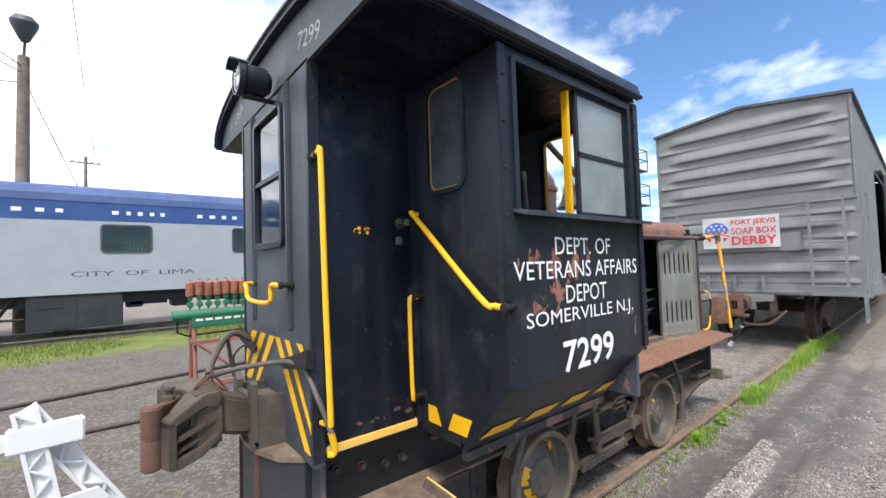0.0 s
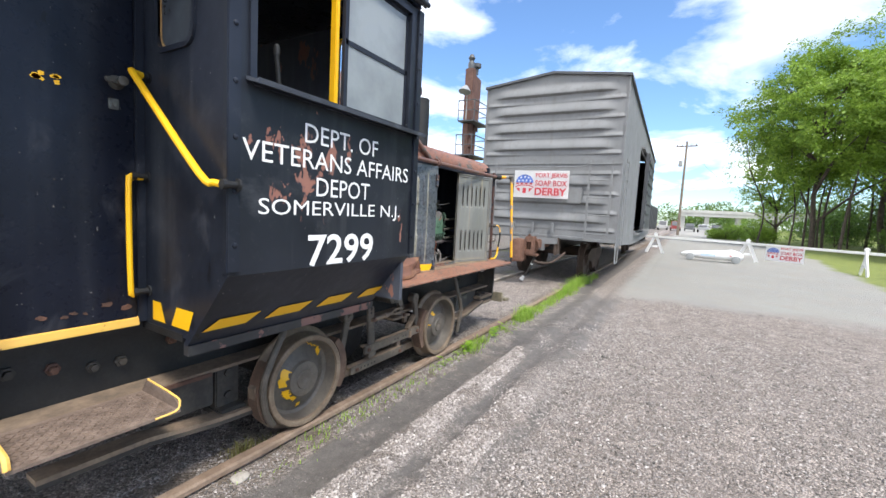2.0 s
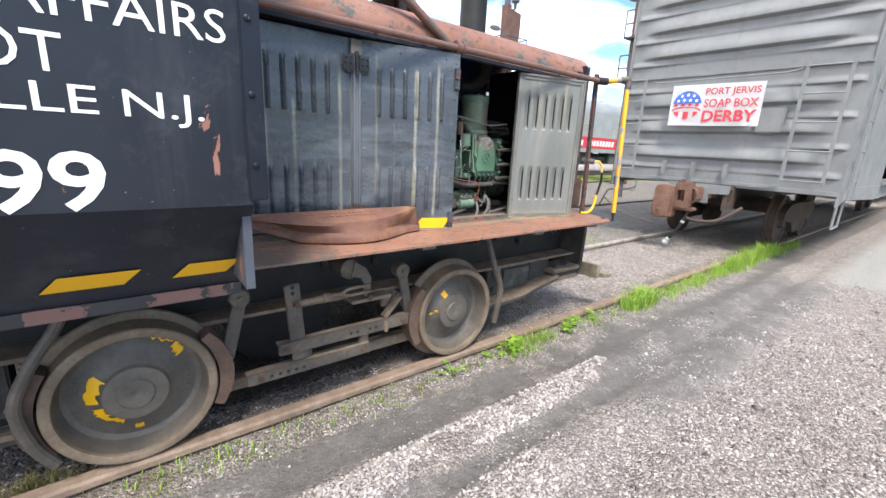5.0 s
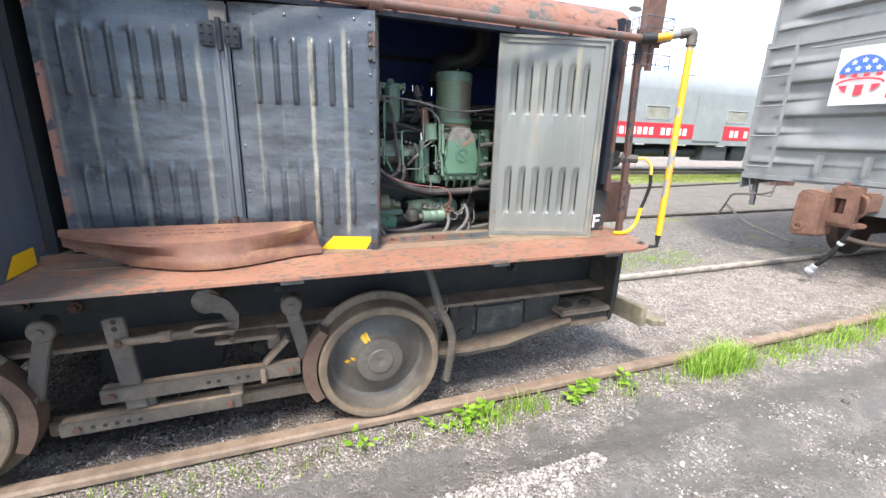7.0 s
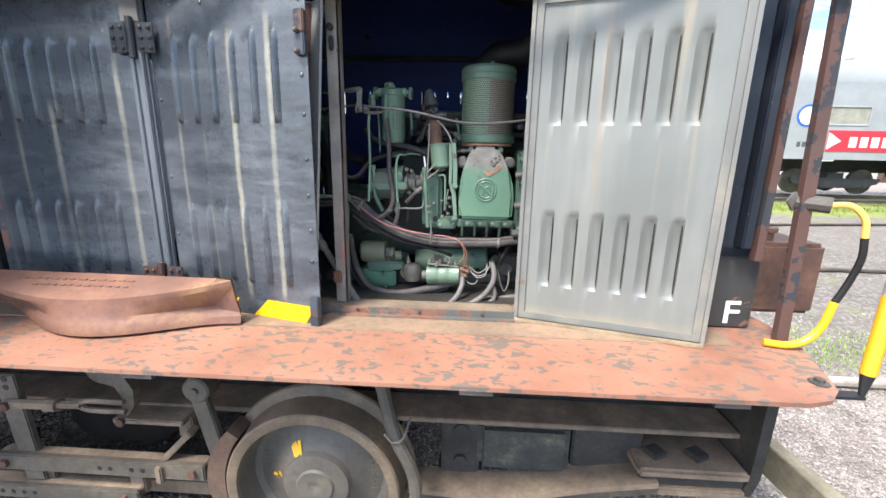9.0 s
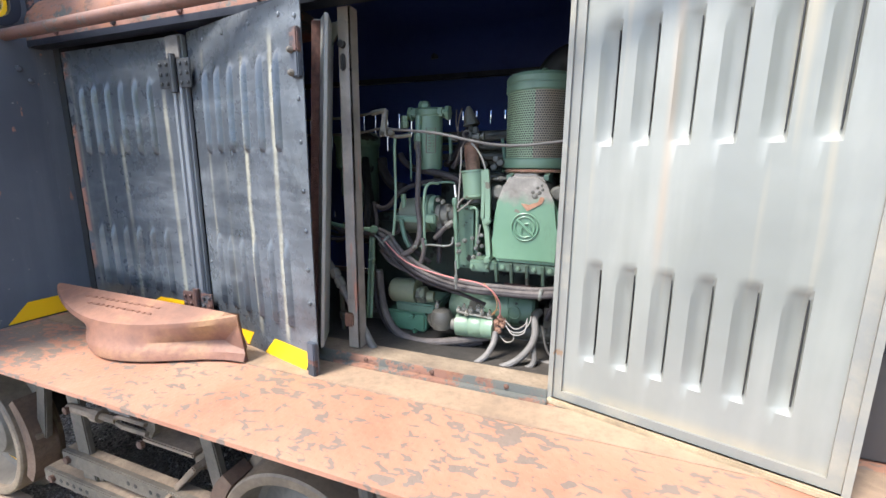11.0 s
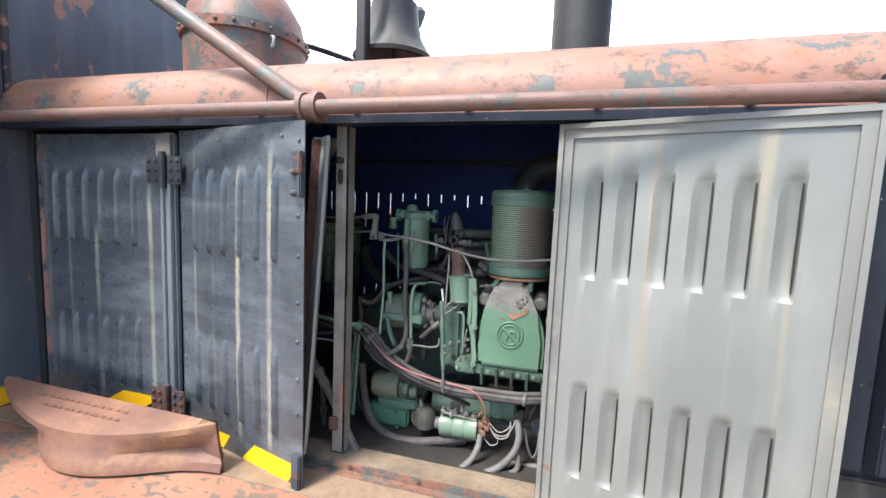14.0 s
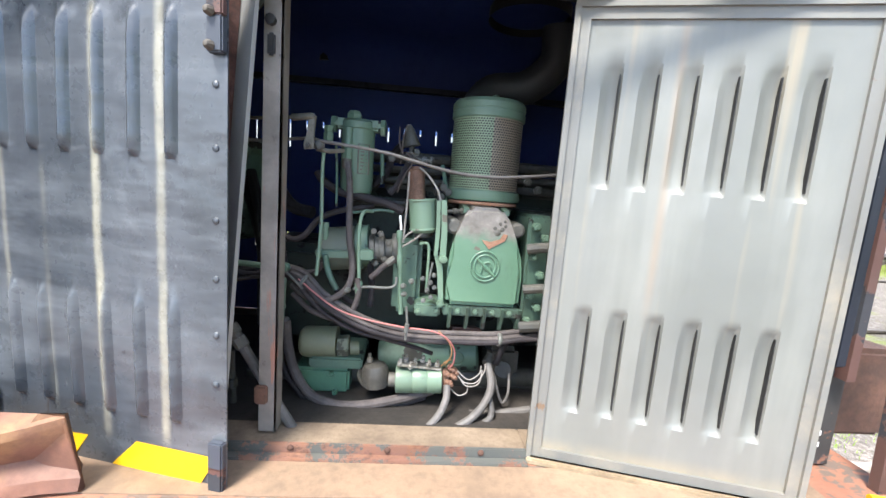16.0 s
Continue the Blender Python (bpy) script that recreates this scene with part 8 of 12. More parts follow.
square = [(FX + 0.008, 1.535), (FX + 0.035, 1.535), (FX + 0.035, 1.615), (FX + 0.008, 1.615), (FX + 0.008, 1.535)]
tube(bm, [(u, 2.255 - math.sqrt(0.0465 ** 2 - (u - FX) ** 2) - 0.001, z) for u, z in square], 0.002, 6, 0)
part("label_border", bm, M_DUSTY, flt)
bm = BM()
for k in range(7):
    z = 1.545 + 0.0095 * k
    box(bm, FX + 0.013, FX + 0.02 + 0.002 * (k % 3), 2.2115, 2.216, z, z + 0.004)
    box(bm, FX + 0.024, FX + 0.03, 2.2185, 2.222, z, z + 0.004)
part("label_bars", bm, M_DUSTY, flt)
bm = BM()
cyl(bm, (FX - 0.02, 2.21, 1.655), (FX - 0.02, 2.205, 1.585), 0.0105, seg=12)
cyl(bm, (FX - 0.02, 2.205, 1.6), (FX - 0.021, 2.204, 1.572), 0.0135, seg=6)
part("port", bm, M_GREEN, flt)
run([(FX - 0.021, 2.204, 1.575), (4.049, 2.180, 1.497), (4.058, 2.150, 1.371), (4.070, 2.140, 1.305), (4.071, 2.130, 1.256), (4.050, 2.120, 1.218), (4.005, 2.120, 1.195), (3.958, 2.130, 1.201), (3.910, 2.160, 1.222)], 0.0088, M_HOSE, "hose", "dusty rubber hose", flt)
bm = BM()
lathe(bm, (FX - 0.021, 2.204, 1.572), (0, -0.02, -1), [(0.011, 0), (0.0125, 0.004), (0.0125, 0.022), (0.0095, 0.028)], 12)
part("ferrule", bm, M_DUSTY, flt)
# tall dark canister further in
bm = BM()
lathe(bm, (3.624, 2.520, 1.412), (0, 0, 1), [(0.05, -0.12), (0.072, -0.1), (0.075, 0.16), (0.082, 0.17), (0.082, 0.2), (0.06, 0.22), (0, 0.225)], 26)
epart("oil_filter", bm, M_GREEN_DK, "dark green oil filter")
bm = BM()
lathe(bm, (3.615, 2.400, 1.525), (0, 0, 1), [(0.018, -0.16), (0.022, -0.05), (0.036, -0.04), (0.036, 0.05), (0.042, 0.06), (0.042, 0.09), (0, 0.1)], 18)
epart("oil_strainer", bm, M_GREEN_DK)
for pts in ([(3.70, 2.42, 1.52), (3.745, 2.36, 1.42), (3.78, 2.3, 1.33), (3.80, 2.26, 1.2)], [(3.66, 2.46, 1.5), (3.72, 2.42, 1.36), (3.76, 2.36, 1.26), (3.79, 2.3, 1.1)]):
    run(pts, 0.016, M_RUBBER)

# throttle rods and bell crank
RY = 2.12
run([(3.45, RY + 0.03, 1.648), (3.775, 2.140, 1.648), (3.910, 2.120, 1.657)], 0.0042, M_DUSTY, "throttle_rod", seg=8, smooth=2)
run([(3.45, RY + 0.06, 1.60), (3.790, 2.150, 1.596), (3.942, 2.130, 1.610), (3.990, 2.110, 1.604), (4.075, 2.100, 1.596), (4.157, 2.090, 1.586), (4.238, 2.080, 1.568), (4.316, 2.080, 1.553), (4.393, 2.080, 1.548), (4.482, 2.080, 1.554), (4.601, 2.090, 1.570)], 0.0042, M_CONDUIT, "throttle_rod", "thin grey control rod", seg=8, smooth=4)
drum((3.911, 2.120, 1.657), (3.967, 2.110, 1.663), [(0.0085, 0), (0.0085, 0.85), (0.006, 1)], "rod_end", M_DUSTY, seg=12)
bm = BM()
prism(bm, [(3.954, 1.663), (3.970, 1.664), (3.966, 1.623), (3.969, 1.585), (3.944, 1.582), (3.943, 1.596), (3.951, 1.625)], "y", 2.108, 2.122)
crank = epart("bell_crank", bm, M_DUSTY, "dull grey cast bell crank")
nut((3.955, 2.108, 1.592), (0, -1, 0), 0.007, 0.006, M_OILY, "pivot", crank)
bm = BM()
lathe(bm, (3.981, 2.115, 1.594), (0.3, -1, 0), [(0, -0.012), (0.011, -0.006), (0.0125, 0), (0.011, 0.006), (0, 0.012)], 12)
part("ball", bm, M_OILY, crank)
run([(3.972, 2.120, 1.586), (4.003, 2.130, 1.583), (4.031, 2.160, 1.590)], 0.006, M_DUSTY, "link", smooth=2)

# long thin pipes down the block
run([(3.989, 2.130, 1.582), (3.986, 2.130, 1.533), (3.988, 2.130, 1.417), (3.986, 2.125, 1.333), (3.982, 2.120, 1.262)], 0.0045, M_GREEN_PALE, "fuel_pipe", smooth=3)
run([(4.005, 2.200, 1.604), (4.010, 2.200, 1.536), (4.012, 2.200, 1.441)], 0.0035, M_GREEN_DK, "fuel_pipe", smooth=2)
bm = BM()
lathe(bm, (3.980, 2.220, 1.637), (0, 0, 1), [(0.012, -0.02), (0.014, -0.016), (0.014, 0.0), (0.011, 0.004), (0.013, 0.01), (0.013, 0.02), (0, 0.022)], 6)
epart("union", bm, M_GREEN)
bm = BM()
lathe(bm, (3.987, 2.190, 1.386), (0.05, 0, -1), [(0.009, -0.01), (0.0095, 0.004), (0.0075, 0.006), (0.0085, 0.05), (0.0085, 0.09), (0, 0.1)], 12)
epart("banjo_fitting", bm, M_GREEN_PALE)
bm = BM()
box(bm, *(3.967, 4.062), 2.16, 2.185, 1.304, 1.324, 0.003)
epart("pipe_rail", bm, M_GREEN)
run([(3.997, 2.150, 1.313), (4.003, 2.150, 1.279), (4.018, 2.140, 1.248), (4.032, 2.140, 1.223)], 0.008, M_GREEN_DK, "pipe", smooth=3)
run([(3.987, 2.160, 1.293), (3.977, 2.170, 1.267), (3.938, 2.180, 1.257), (3.897, 2.190, 1.267), (3.865, 2.200, 1.273)], 0.0055, M_HOSE, smooth=4)

# fuel pump, its flange and alloy coupling
drum((3.973, 2.235, 1.315), (4.076, 2.235, 1.326), [(0.052, 0), (0.062, 0.04), (0.062, 1)], "fuel_pump", M_PUMP, "green pump body dulled with dust")
drum((4.070, 2.230, 1.330), (4.106, 2.230, 1.334), [(0.05, 0), (0.066, 0.06), (0.066, 0.4), (0.06, 0.45), (0.06, 1)], "pump_flange", M_GREEN, seg=32)
drum((4.109, 2.220, 1.323), (4.137, 2.220, 1.326), [(0.042, 0), (0.042, 0.5), (0.036, 0.6), (0.036, 1)], "coupling", M_DUSTY, seg=20)
drum((4.134, 2.220, 1.325), (4.188, 2.220, 1.331), [(0.03, 0), (0.04, 0.06), (0.04, 0.3), (0.03, 0.36), (0.03, 0.7), (0.045, 0.75), (0.045, 1)], "coupling", M_DUSTY, seg=20)
for p in ((4.117, 2.190, 1.381), (4.138, 2.180, 1.376), (4.151, 2.180, 1.307), (4.127, 2.180, 1.294), (4.161, 2.170, 1.353)):
    nut(p, (0.2, -1, 0), 0.009, 0.014, M_DUSTY)
bm = BM()
box(bm, *(4.081, 4.125), 2.135, 2.165, 1.307, 1.335, 0.004)
epart("pipe_block", bm, M_GREEN)
run([(4.092, 2.130, 1.249), (4.088, 2.135, 1.308), (4.085, 2.140, 1.375), (4.087, 2.150, 1.419), (4.095, 2.170, 1.435), (4.111, 2.200, 1.434)], 0.0048, M_GREEN_PALE, "fuel_pipe", smooth=4)
run([(4.088, 2.120, 1.260), (4.094, 2.120, 1.226), (4.083, 2.120, 1.181), (4.058, 2.125, 1.151), (4.023, 2.130, 1.145), (3.965, 2.140, 1.162), (3.912, 2.160, 1.199)], 0.0075, M_HOSE, smooth=5)
drum((4.092, 2.125, 1.254), (4.092, 2.122, 1.217), [(0.009, 0), (0.0105, 0.15), (0.0105, 0.6), (0.008, 1)], "ferrule", M_GREEN, seg=8)
run([(4.120, 2.150, 1.257), (4.136, 2.150, 1.273), (4.158, 2.150, 1.296), (4.180, 2.160, 1.310)], 0.008, M_HOSE, smooth=3)
drum((4.161, 2.150, 1.298), (4.182, 2.155, 1.315), [(0.009, 0), (0.0105, 0.3), (0.009, 1)], "ferrule", M_DUSTY, seg=8)
run([(4.080, 2.120, 1.231), (4.113, 2.120, 1.239), (4.164, 2.120, 1.239), (4.188, 2.125, 1.246), (4.191, 2.130, 1.269)], 0.0036, M_ALU, "pipe", smooth=4)
for p in ((4.069, 2.115, 1.230), (4.213, 2.130, 1.246), (4.234, 2.130, 1.260), (4.216, 2.130, 1.224)):
    nut(p, (-0.5, -1, 0), 0.0075, 0.012, M_ALU)
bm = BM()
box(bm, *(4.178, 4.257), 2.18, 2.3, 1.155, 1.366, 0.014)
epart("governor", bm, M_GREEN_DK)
drum((4.191, 2.140, 1.393), (4.208, 2.130, 1.167), [(0.006, 0), (0.0085, 0.02), (0.0085, 0.1), (0.006, 0.12), (0.006, 0.28), (0.0085, 0.3), (0.0085, 0.42), (0.0065, 0.44), (0.0065, 1)], "shaft", M_GREEN, seg=10)
run([(4.195, 2.140, 1.395), (4.190, 2.140, 1.433)], 0.003, M_WHITE_PLASTIC, "wire", smooth=0)

# green cup, brown sender and what sits on it
drum((4.255, 2.155, 1.391), (4.246, 2.155, 1.480), [(0.03, 0), (0.0385, 0.08), (0.0385, 0.12), (0.0365, 0.14), (0.0365, 0.93), (0.039, 0.94), (0.039, 1), (0.034, 1), (0.034, 0.97), (0, 0.97)], "fuel_cup", M_GREEN_PALE, "pale green metal cup")
drum((4.256, 2.160, 1.377), (4.254, 2.160, 1.390), [(0.018, 0), (0.026, 0.2), (0.026, 1)], "cup_base", M_OILY)
drum((4.232, 2.200, 1.473), (4.223, 2.200, 1.568), [(0.024, 0)] + [(0.0245 if k % 2 else 0.0225, 0.08 * k) for k in range(1, 12)] + [(0.018, 0.97), (0, 1)], "ribbed_sender", M_RUST_BR, "brown rusty ribbed sender", seg=18)
bm = BM()
lathe(bm, (4.205, 2.210, 1.590), (0.15, -1, 0), [(0.011, -0.006), (0.015, -0.006), (0.015, 0.006), (0.011, 0.006), (0.011, -0.006)], 16, cap=False)
epart("eyelet", bm, M_OILY)
drum((4.227, 2.200, 1.584), (4.266, 2.200, 1.584), [(0.006, 0), (0.006, 0.3), (0.011, 0.34), (0.011, 0.6), (0.005, 0.64), (0.005, 0.85), (0.012, 0.88), (0.012, 1)], "valve_tee", M_ALU, seg=8)
drum((4.207, 2.250, 1.624), (4.196, 2.250, 1.683), [(0.026, 0), (0.024, 0.1), (0.014, 0.75), (0.006, 1)], "pressure_bulb", M_OILY, seg=16)
drum((4.209, 2.240, 1.606), (4.206, 2.250, 1.627), [(0.008, 0), (0.008, 1)], "stem", M_OILY, seg=8)
for pts in ([(4.173, 2.200, 1.667), (4.175, 2.190, 1.625), (4.185, 2.180, 1.592), (4.179, 2.180, 1.567)], [(4.191, 2.200, 1.672), (4.184, 2.190, 1.634), (4.185, 2.180, 1.592)], [(4.195, 2.190, 1.602), (4.213, 2.170, 1.573), (4.192, 2.170, 1.535), (4.177, 2.180, 1.491)]):
    run(pts, 0.0022, M_WIRE, "wire", seg=6, smooth=4)
run([(4.207, 2.150, 1.549), (4.207, 2.150, 1.503), (4.205, 2.145, 1.437), (4.202, 2.140, 1.360)], 0.0027, M_WIRE_WHITE, "wire", "pale wire", seg=6, smooth=3)
run([(4.234, 2.170, 1.562), (4.259, 2.150, 1.541), (4.283, 2.130, 1.508), (4.294, 2.125, 1.477)], 0.003, M_WIRE_WHITE, "wire", seg=6, smooth=4)
run([(4.198, 2.140, 1.363), (4.214, 2.135, 1.386), (4.236, 2.135, 1.398)], 0.0027, M_WIRE_WHITE, "wire", seg=6, smooth=4)
run([(4.201, 2.140, 1.350), (4.235, 2.130, 1.375), (4.255, 2.130, 1.394), (4.275, 2.140, 1.401)], 0.0027, M_WIRE_WHITE, "wire", seg=6, smooth=4)

# governor lever beside the housing
bm = BM()
prism(bm, [(4.283, 1.479), (4.293, 1.480), (4.297, 1.399), (4.295, 1.336), (4.285, 1.335), (4.286, 1.415)], "y", 2.112, 2.12)
prism(bm, [(4.294, 1.483), (4.308, 1.481), (4.315, 1.401), (4.316, 1.322), (4.300, 1.320), (4.300, 1.400)], "y", 2.104, 2.116)
lever = epart("governor_lever", bm, M_GREEN_PALE, "pale green governor lever")
nut((4.310, 2.104, 1.329), (0, -1, 0), 0.0115, 0.012, M_GREEN_PALE, "pivot", lever)
bm = BM()
prism(bm, [(4.284, 1.344), (4.299, 1.333), (4.311, 1.307), (4.320, 1.203), (4.306, 1.201), (4.297, 1.296)], "y", 2.115, 2.13)
part("lever_foot", bm, M_GREEN_PALE, lever)
nut((4.311, 2.115, 1.208), (0, -1, 0), 0.0115, 0.014, M_GREEN, "bolt", lever)
run([(4.248, 2.130, 1.362), (4.263, 2.120, 1.366), (4.271, 2.120, 1.354), (4.272, 2.120, 1.306), (4.271, 2.120, 1.243)], 0.0038, M_GREEN_PALE, "pipe", smooth=4)
run([(4.284, 2.120, 1.315), (4.278, 2.115, 1.274), (4.276, 2.115, 1.231)], 0.003, M_ALU, "link", smooth=3)
for p in ((4.262, 2.120, 1.271), (4.283, 2.115, 1.262), (4.275, 2.115, 1.241), (4.294, 2.115, 1.250), (4.286, 2.115, 1.224), (4.267, 2.120, 1.212), (4.291, 2.120, 1.282)):
    nut(p, (-0.2, -1, 0.1), 0.0068, 0.012, M_ALU)
bm = BM()
box(bm, *(4.244, 4.315), 2.14, 2.25, 1.160, 1.198, 0.006)
block = epart("governor_base", bm, M_GREEN)
for p in ((4.255, 2.140, 1.177), (4.303, 2.140, 1.181)):
    nut(p, (0, -1, 0), 0.007, 0.01, M_GREEN_PALE, "bolt", block)
drum((4.314, 2.140, 1.453), (4.361, 2.160, 1.456), [(0.004, 0), (0.004, 0.3), (0.0075, 0.34), (0.0075, 0.55), (0.005, 0.6), (0.005, 0.75), (0.008, 0.78), (0.008, 1)], "union", M_DUSTY, seg=8)

# starter motor group
drum((3.922, 2.220, 1.041), (4.028, 2.220, 1.045), [(0.012, 0), (0.035, 0.02), (0.043, 0.1), (0.045, 0.2), (0.045, 1)], "motor", M_OLIVE, "olive green electric motor")
drum((4.031, 2.215, 1.033), (4.064, 2.215, 1.036), [(0.03, 0), (0.032, 0.1), (0.032, 0.9), (0.028, 1)], "motor_collar", M_CREAM, "cream painted collar", seg=6)
drum((4.065, 2.215, 1.028), (4.090, 2.220, 1.029), [(0.02, 0), (0.02, 1)], "motor_neck", M_OLIVE, seg=16)
bm = BM()
box(bm, *(3.954, 4.106), 2.185, 2.36, 0.975, 1.009, 0.006)
epart("motor_cradle", bm, M_GREEN_DK)
bm = BM()
box(bm, *(3.911, 4.070), 2.19, 2.4, 0.90, 0.973, 0.008)
mount = epart("mount_plate", bm, M_GREEN_MT, "green engine mount")
for p in ((4.020, 2.190, 0.959), (4.031, 2.190, 0.905), (3.943, 2.190, 0.846), (3.997, 2.190, 0.830), (4.045, 2.190, 0.836), (3.934, 2.190, 0.934)):
    nut(p, (0, -1, 0), 0.009, 0.012, M_GREEN_MT, "bolt", mount)
drum((4.151, 2.270, 0.982), (4.450, 2.270, 1.013), [(0.058, 0), (0.061, 0.02), (0.061, 0.7), (0.058, 0.71), (0.058, 0.97), (0.05, 1)], "starter", M_GREEN_DK, "dark green starter motor", seg=30)
bm = BM()
tube(bm, [Vector((4.382, 2.208, 1.014)) + Vector((0.021 * math.cos(a), 0, 0.021 * math.sin(a))) for a in [radians(15 * k) for k in range(25)]], 0.002, 6, 0)
epart("starter_roundel", bm, M_GREEN_DK)
bm = BM()
prism(bm, [(2.16, 1.109), (2.16, 1.128), (2.3, 1.088), (2.3, 1.059)], "x", *(4.356, 4.439))
epart("cable_shield", bm, M_BROWNRED)
bm = BM()
for p, q in (((4.148, 2.150, 0.980), 0.036),):
    lathe(bm, p, (-0.1, 0, 1), [(0.022, -0.036), (0.034, -0.03), (0.038, -0.01), (0.037, 0.016), (0.03, 0.03), (0.016, 0.036), (0, 0.037)], 18)
epart("solenoid_nose", bm, M_OILCAST, "dusty grey cast end")
drum((4.117, 2.150, 0.967), (4.110, 2.150, 0.962), [(0.03, 0), (0.022, 1)], "end_cap", M_DUSTY, seg=16)
drum((4.185, 2.150, 0.968), (4.208, 2.150, 0.968), [(0.02, 0), (0.02, 1)], "neck", M_DUSTY, seg=16)
drum((4.131, 2.150, 1.017), (4.129, 2.150, 1.043), [(0.008, 0), (0.008, 0.5), (0.0045, 0.55), (0.0045, 1)], "stud", M_DUSTY, seg=8)
sol = drum((4.205, 2.145, 0.972), (4.336, 2.140, 0.979), [(0.03, 0), (0.038, 0.02), (0.038, 0.34), (0.0365, 0.36), (0.038, 0.38), (0.038, 0.66), (0.0365, 0.68), (0.038, 0.7), (0.038, 0.98), (0.03, 1)], "solenoid", M_SOLENOID, "pale green solenoid with a chipped silver top", seg=32)
bm = BM()
turned(bm, lambda q: box(q, -0.06, 0.06, -0.022, 0.02, 0, 0.006, 0.002), Matrix.Translation((4.270, 2.140, 1.017)) @ Matrix.Rotation(radians(4), 4, "Y"))
part("terminal_strip", bm, M_SILVER_OLD, sol)
for p in ((4.215, 2.125, 1.028), (4.230, 2.135, 1.036), (4.256, 2.125, 1.031), (4.277, 2.135, 1.037), (4.294, 2.125, 1.031), (4.318, 2.130, 1.028), (4.244, 2.120, 1.023)):
    bm = BM()
    lathe(bm, p, (0.1, -0.2, 1), [(0.008, -0.006), (0.008, 0.004), (0.0045, 0.005), (0.0045, 0.014), (0, 0.015)], 6)
    part("terminal", bm, M_SILVER_OLD, sol)
bm = BM()
for p in ((4.344, 2.120, 1.007), (4.363, 2.115, 1.002), (4.353, 2.110, 0.985), (4.367, 2.120, 1.014), (4.356, 2.120, 1.023)):
    lathe(bm, p, (0.4, -1, 0), [(0.0085, -0.01), (0.0095, 0.006), (0.005, 0.008), (0.005, 0.018), (0, 0.019)], 6)
box(bm, *(4.335, 4.349), 2.12, 2.15, 0.963, 1.013, 0.003)
pieces("terminal", bm, M_RUST_BR, engine)

# hose bundle across the block, its ties and wires
BUNDLE = [(3.93, 0.05, 1.25), (4.002, 0.02, 1.197), (4.09, 0.0, 1.152), (4.177, 0.0, 1.124), (4.261, 0.0, 1.114), (4.36, 0.0, 1.115), (4.458, 0.0, 1.118), (4.6, 0.01, 1.13)]
for k, (dz, depth, r, mat) in enumerate(((0.0135, 2.115, 0.0078, M_HOSE), (0.0, 2.10, 0.0088, M_HOSE), (-0.0135, 2.115, 0.0088, M_HOSE), (-0.007, 2.09, 0.0075, M_HOSE_DK))):
    run([(3.70, 2.22 + 0.01 * k, 1.235 + 0.012 * k), (3.84, 2.19 + 0.008 * k, 1.262 - 0.01 * k)] + [(x, depth + d, z + dz * (1 - 0.05 * i)) for i, (x, d, z) in enumerate(BUNDLE)] + [(4.9, depth + 0.05, 1.10)], r, mat, "hose", "dusty rubber hose" if k < 2 else "")
run([(3.70, 2.2, 1.21), (3.83, 2.16, 1.25), (3.911, 2.130, 1.252), (3.970, 2.120, 1.194), (4.017, 2.115, 1.156), (4.090, 2.110, 1.121), (4.176, 2.115, 1.098), (4.245, 2.120, 1.080), (4.301, 2.140, 1.054)], 0.0062, M_HOSE_DK)
for pts, r in (([(3.62, 2.2, 1.285), (3.72, 2.17, 1.262), (3.796, 2.170, 1.244), (3.886, 2.170, 1.273)], 0.007), ([(3.60, 2.22, 1.25), (3.72, 2.18, 1.238), (3.800, 2.180, 1.255), (3.905, 2.170, 1.259)], 0.006), ([(3.62, 2.15, 1.225), (3.74, 2.13, 1.232), (3.815, 2.160, 1.239), (3.909, 2.160, 1.249)], 0.0055)):
    run(pts, r, M_HOSE_DK)
run([(3.934, 2.130, 1.247), (4.032, 2.085, 1.192), (4.111, 2.075, 1.167), (4.212, 2.070, 1.151), (4.290, 2.070, 1.144), (4.332, 2.075, 1.125), (4.357, 2.085, 1.089), (4.359, 2.100, 1.047), (4.349, 2.115, 1.023)], 0.0022, M_REDWIRE, "red_wire", "thin red wire", seg=6)
for pts in ([(4.310, 2.075, 1.143), (4.341, 2.080, 1.111), (4.351, 2.090, 1.074), (4.338, 2.110, 1.036)], [(4.353, 2.100, 1.056), (4.339, 2.110, 1.045), (4.328, 2.120, 1.027)]):
    run(pts, 0.0018, M_ORANGE, "wire", seg=6, smooth=4)
bm = BM()
tube(bm, [(4.222, 2.065, 1.207), (4.227, 2.060, 1.166), (4.225, 2.065, 1.119)], 0.0034, 6, 0)
cyl(bm, (4.227, 2.060, 1.163), (4.225, 2.060, 1.141), 0.0058, seg=8)
epart("cable_tie", bm, M_ALU, "pale cable tie")
for spot, tilt, s in (((4.478, 2.10, 1.118), -0.1, 0.017), ((3.943, 2.14, 1.238), -0.6, 0.02)):
    bm = BM()
    lathe(bm, spot, (0.95, 0, tilt), [(s, -0.005), (s + 0.002, 0), (s, 0.005)], 12)
    epart("clip", bm, M_ALU)
run([(3.905, 2.120, 1.267), (3.932, 2.110, 1.245), (3.951, 2.110, 1.226)], 0.003, M_ALU, "wire", seg=6, smooth=2)

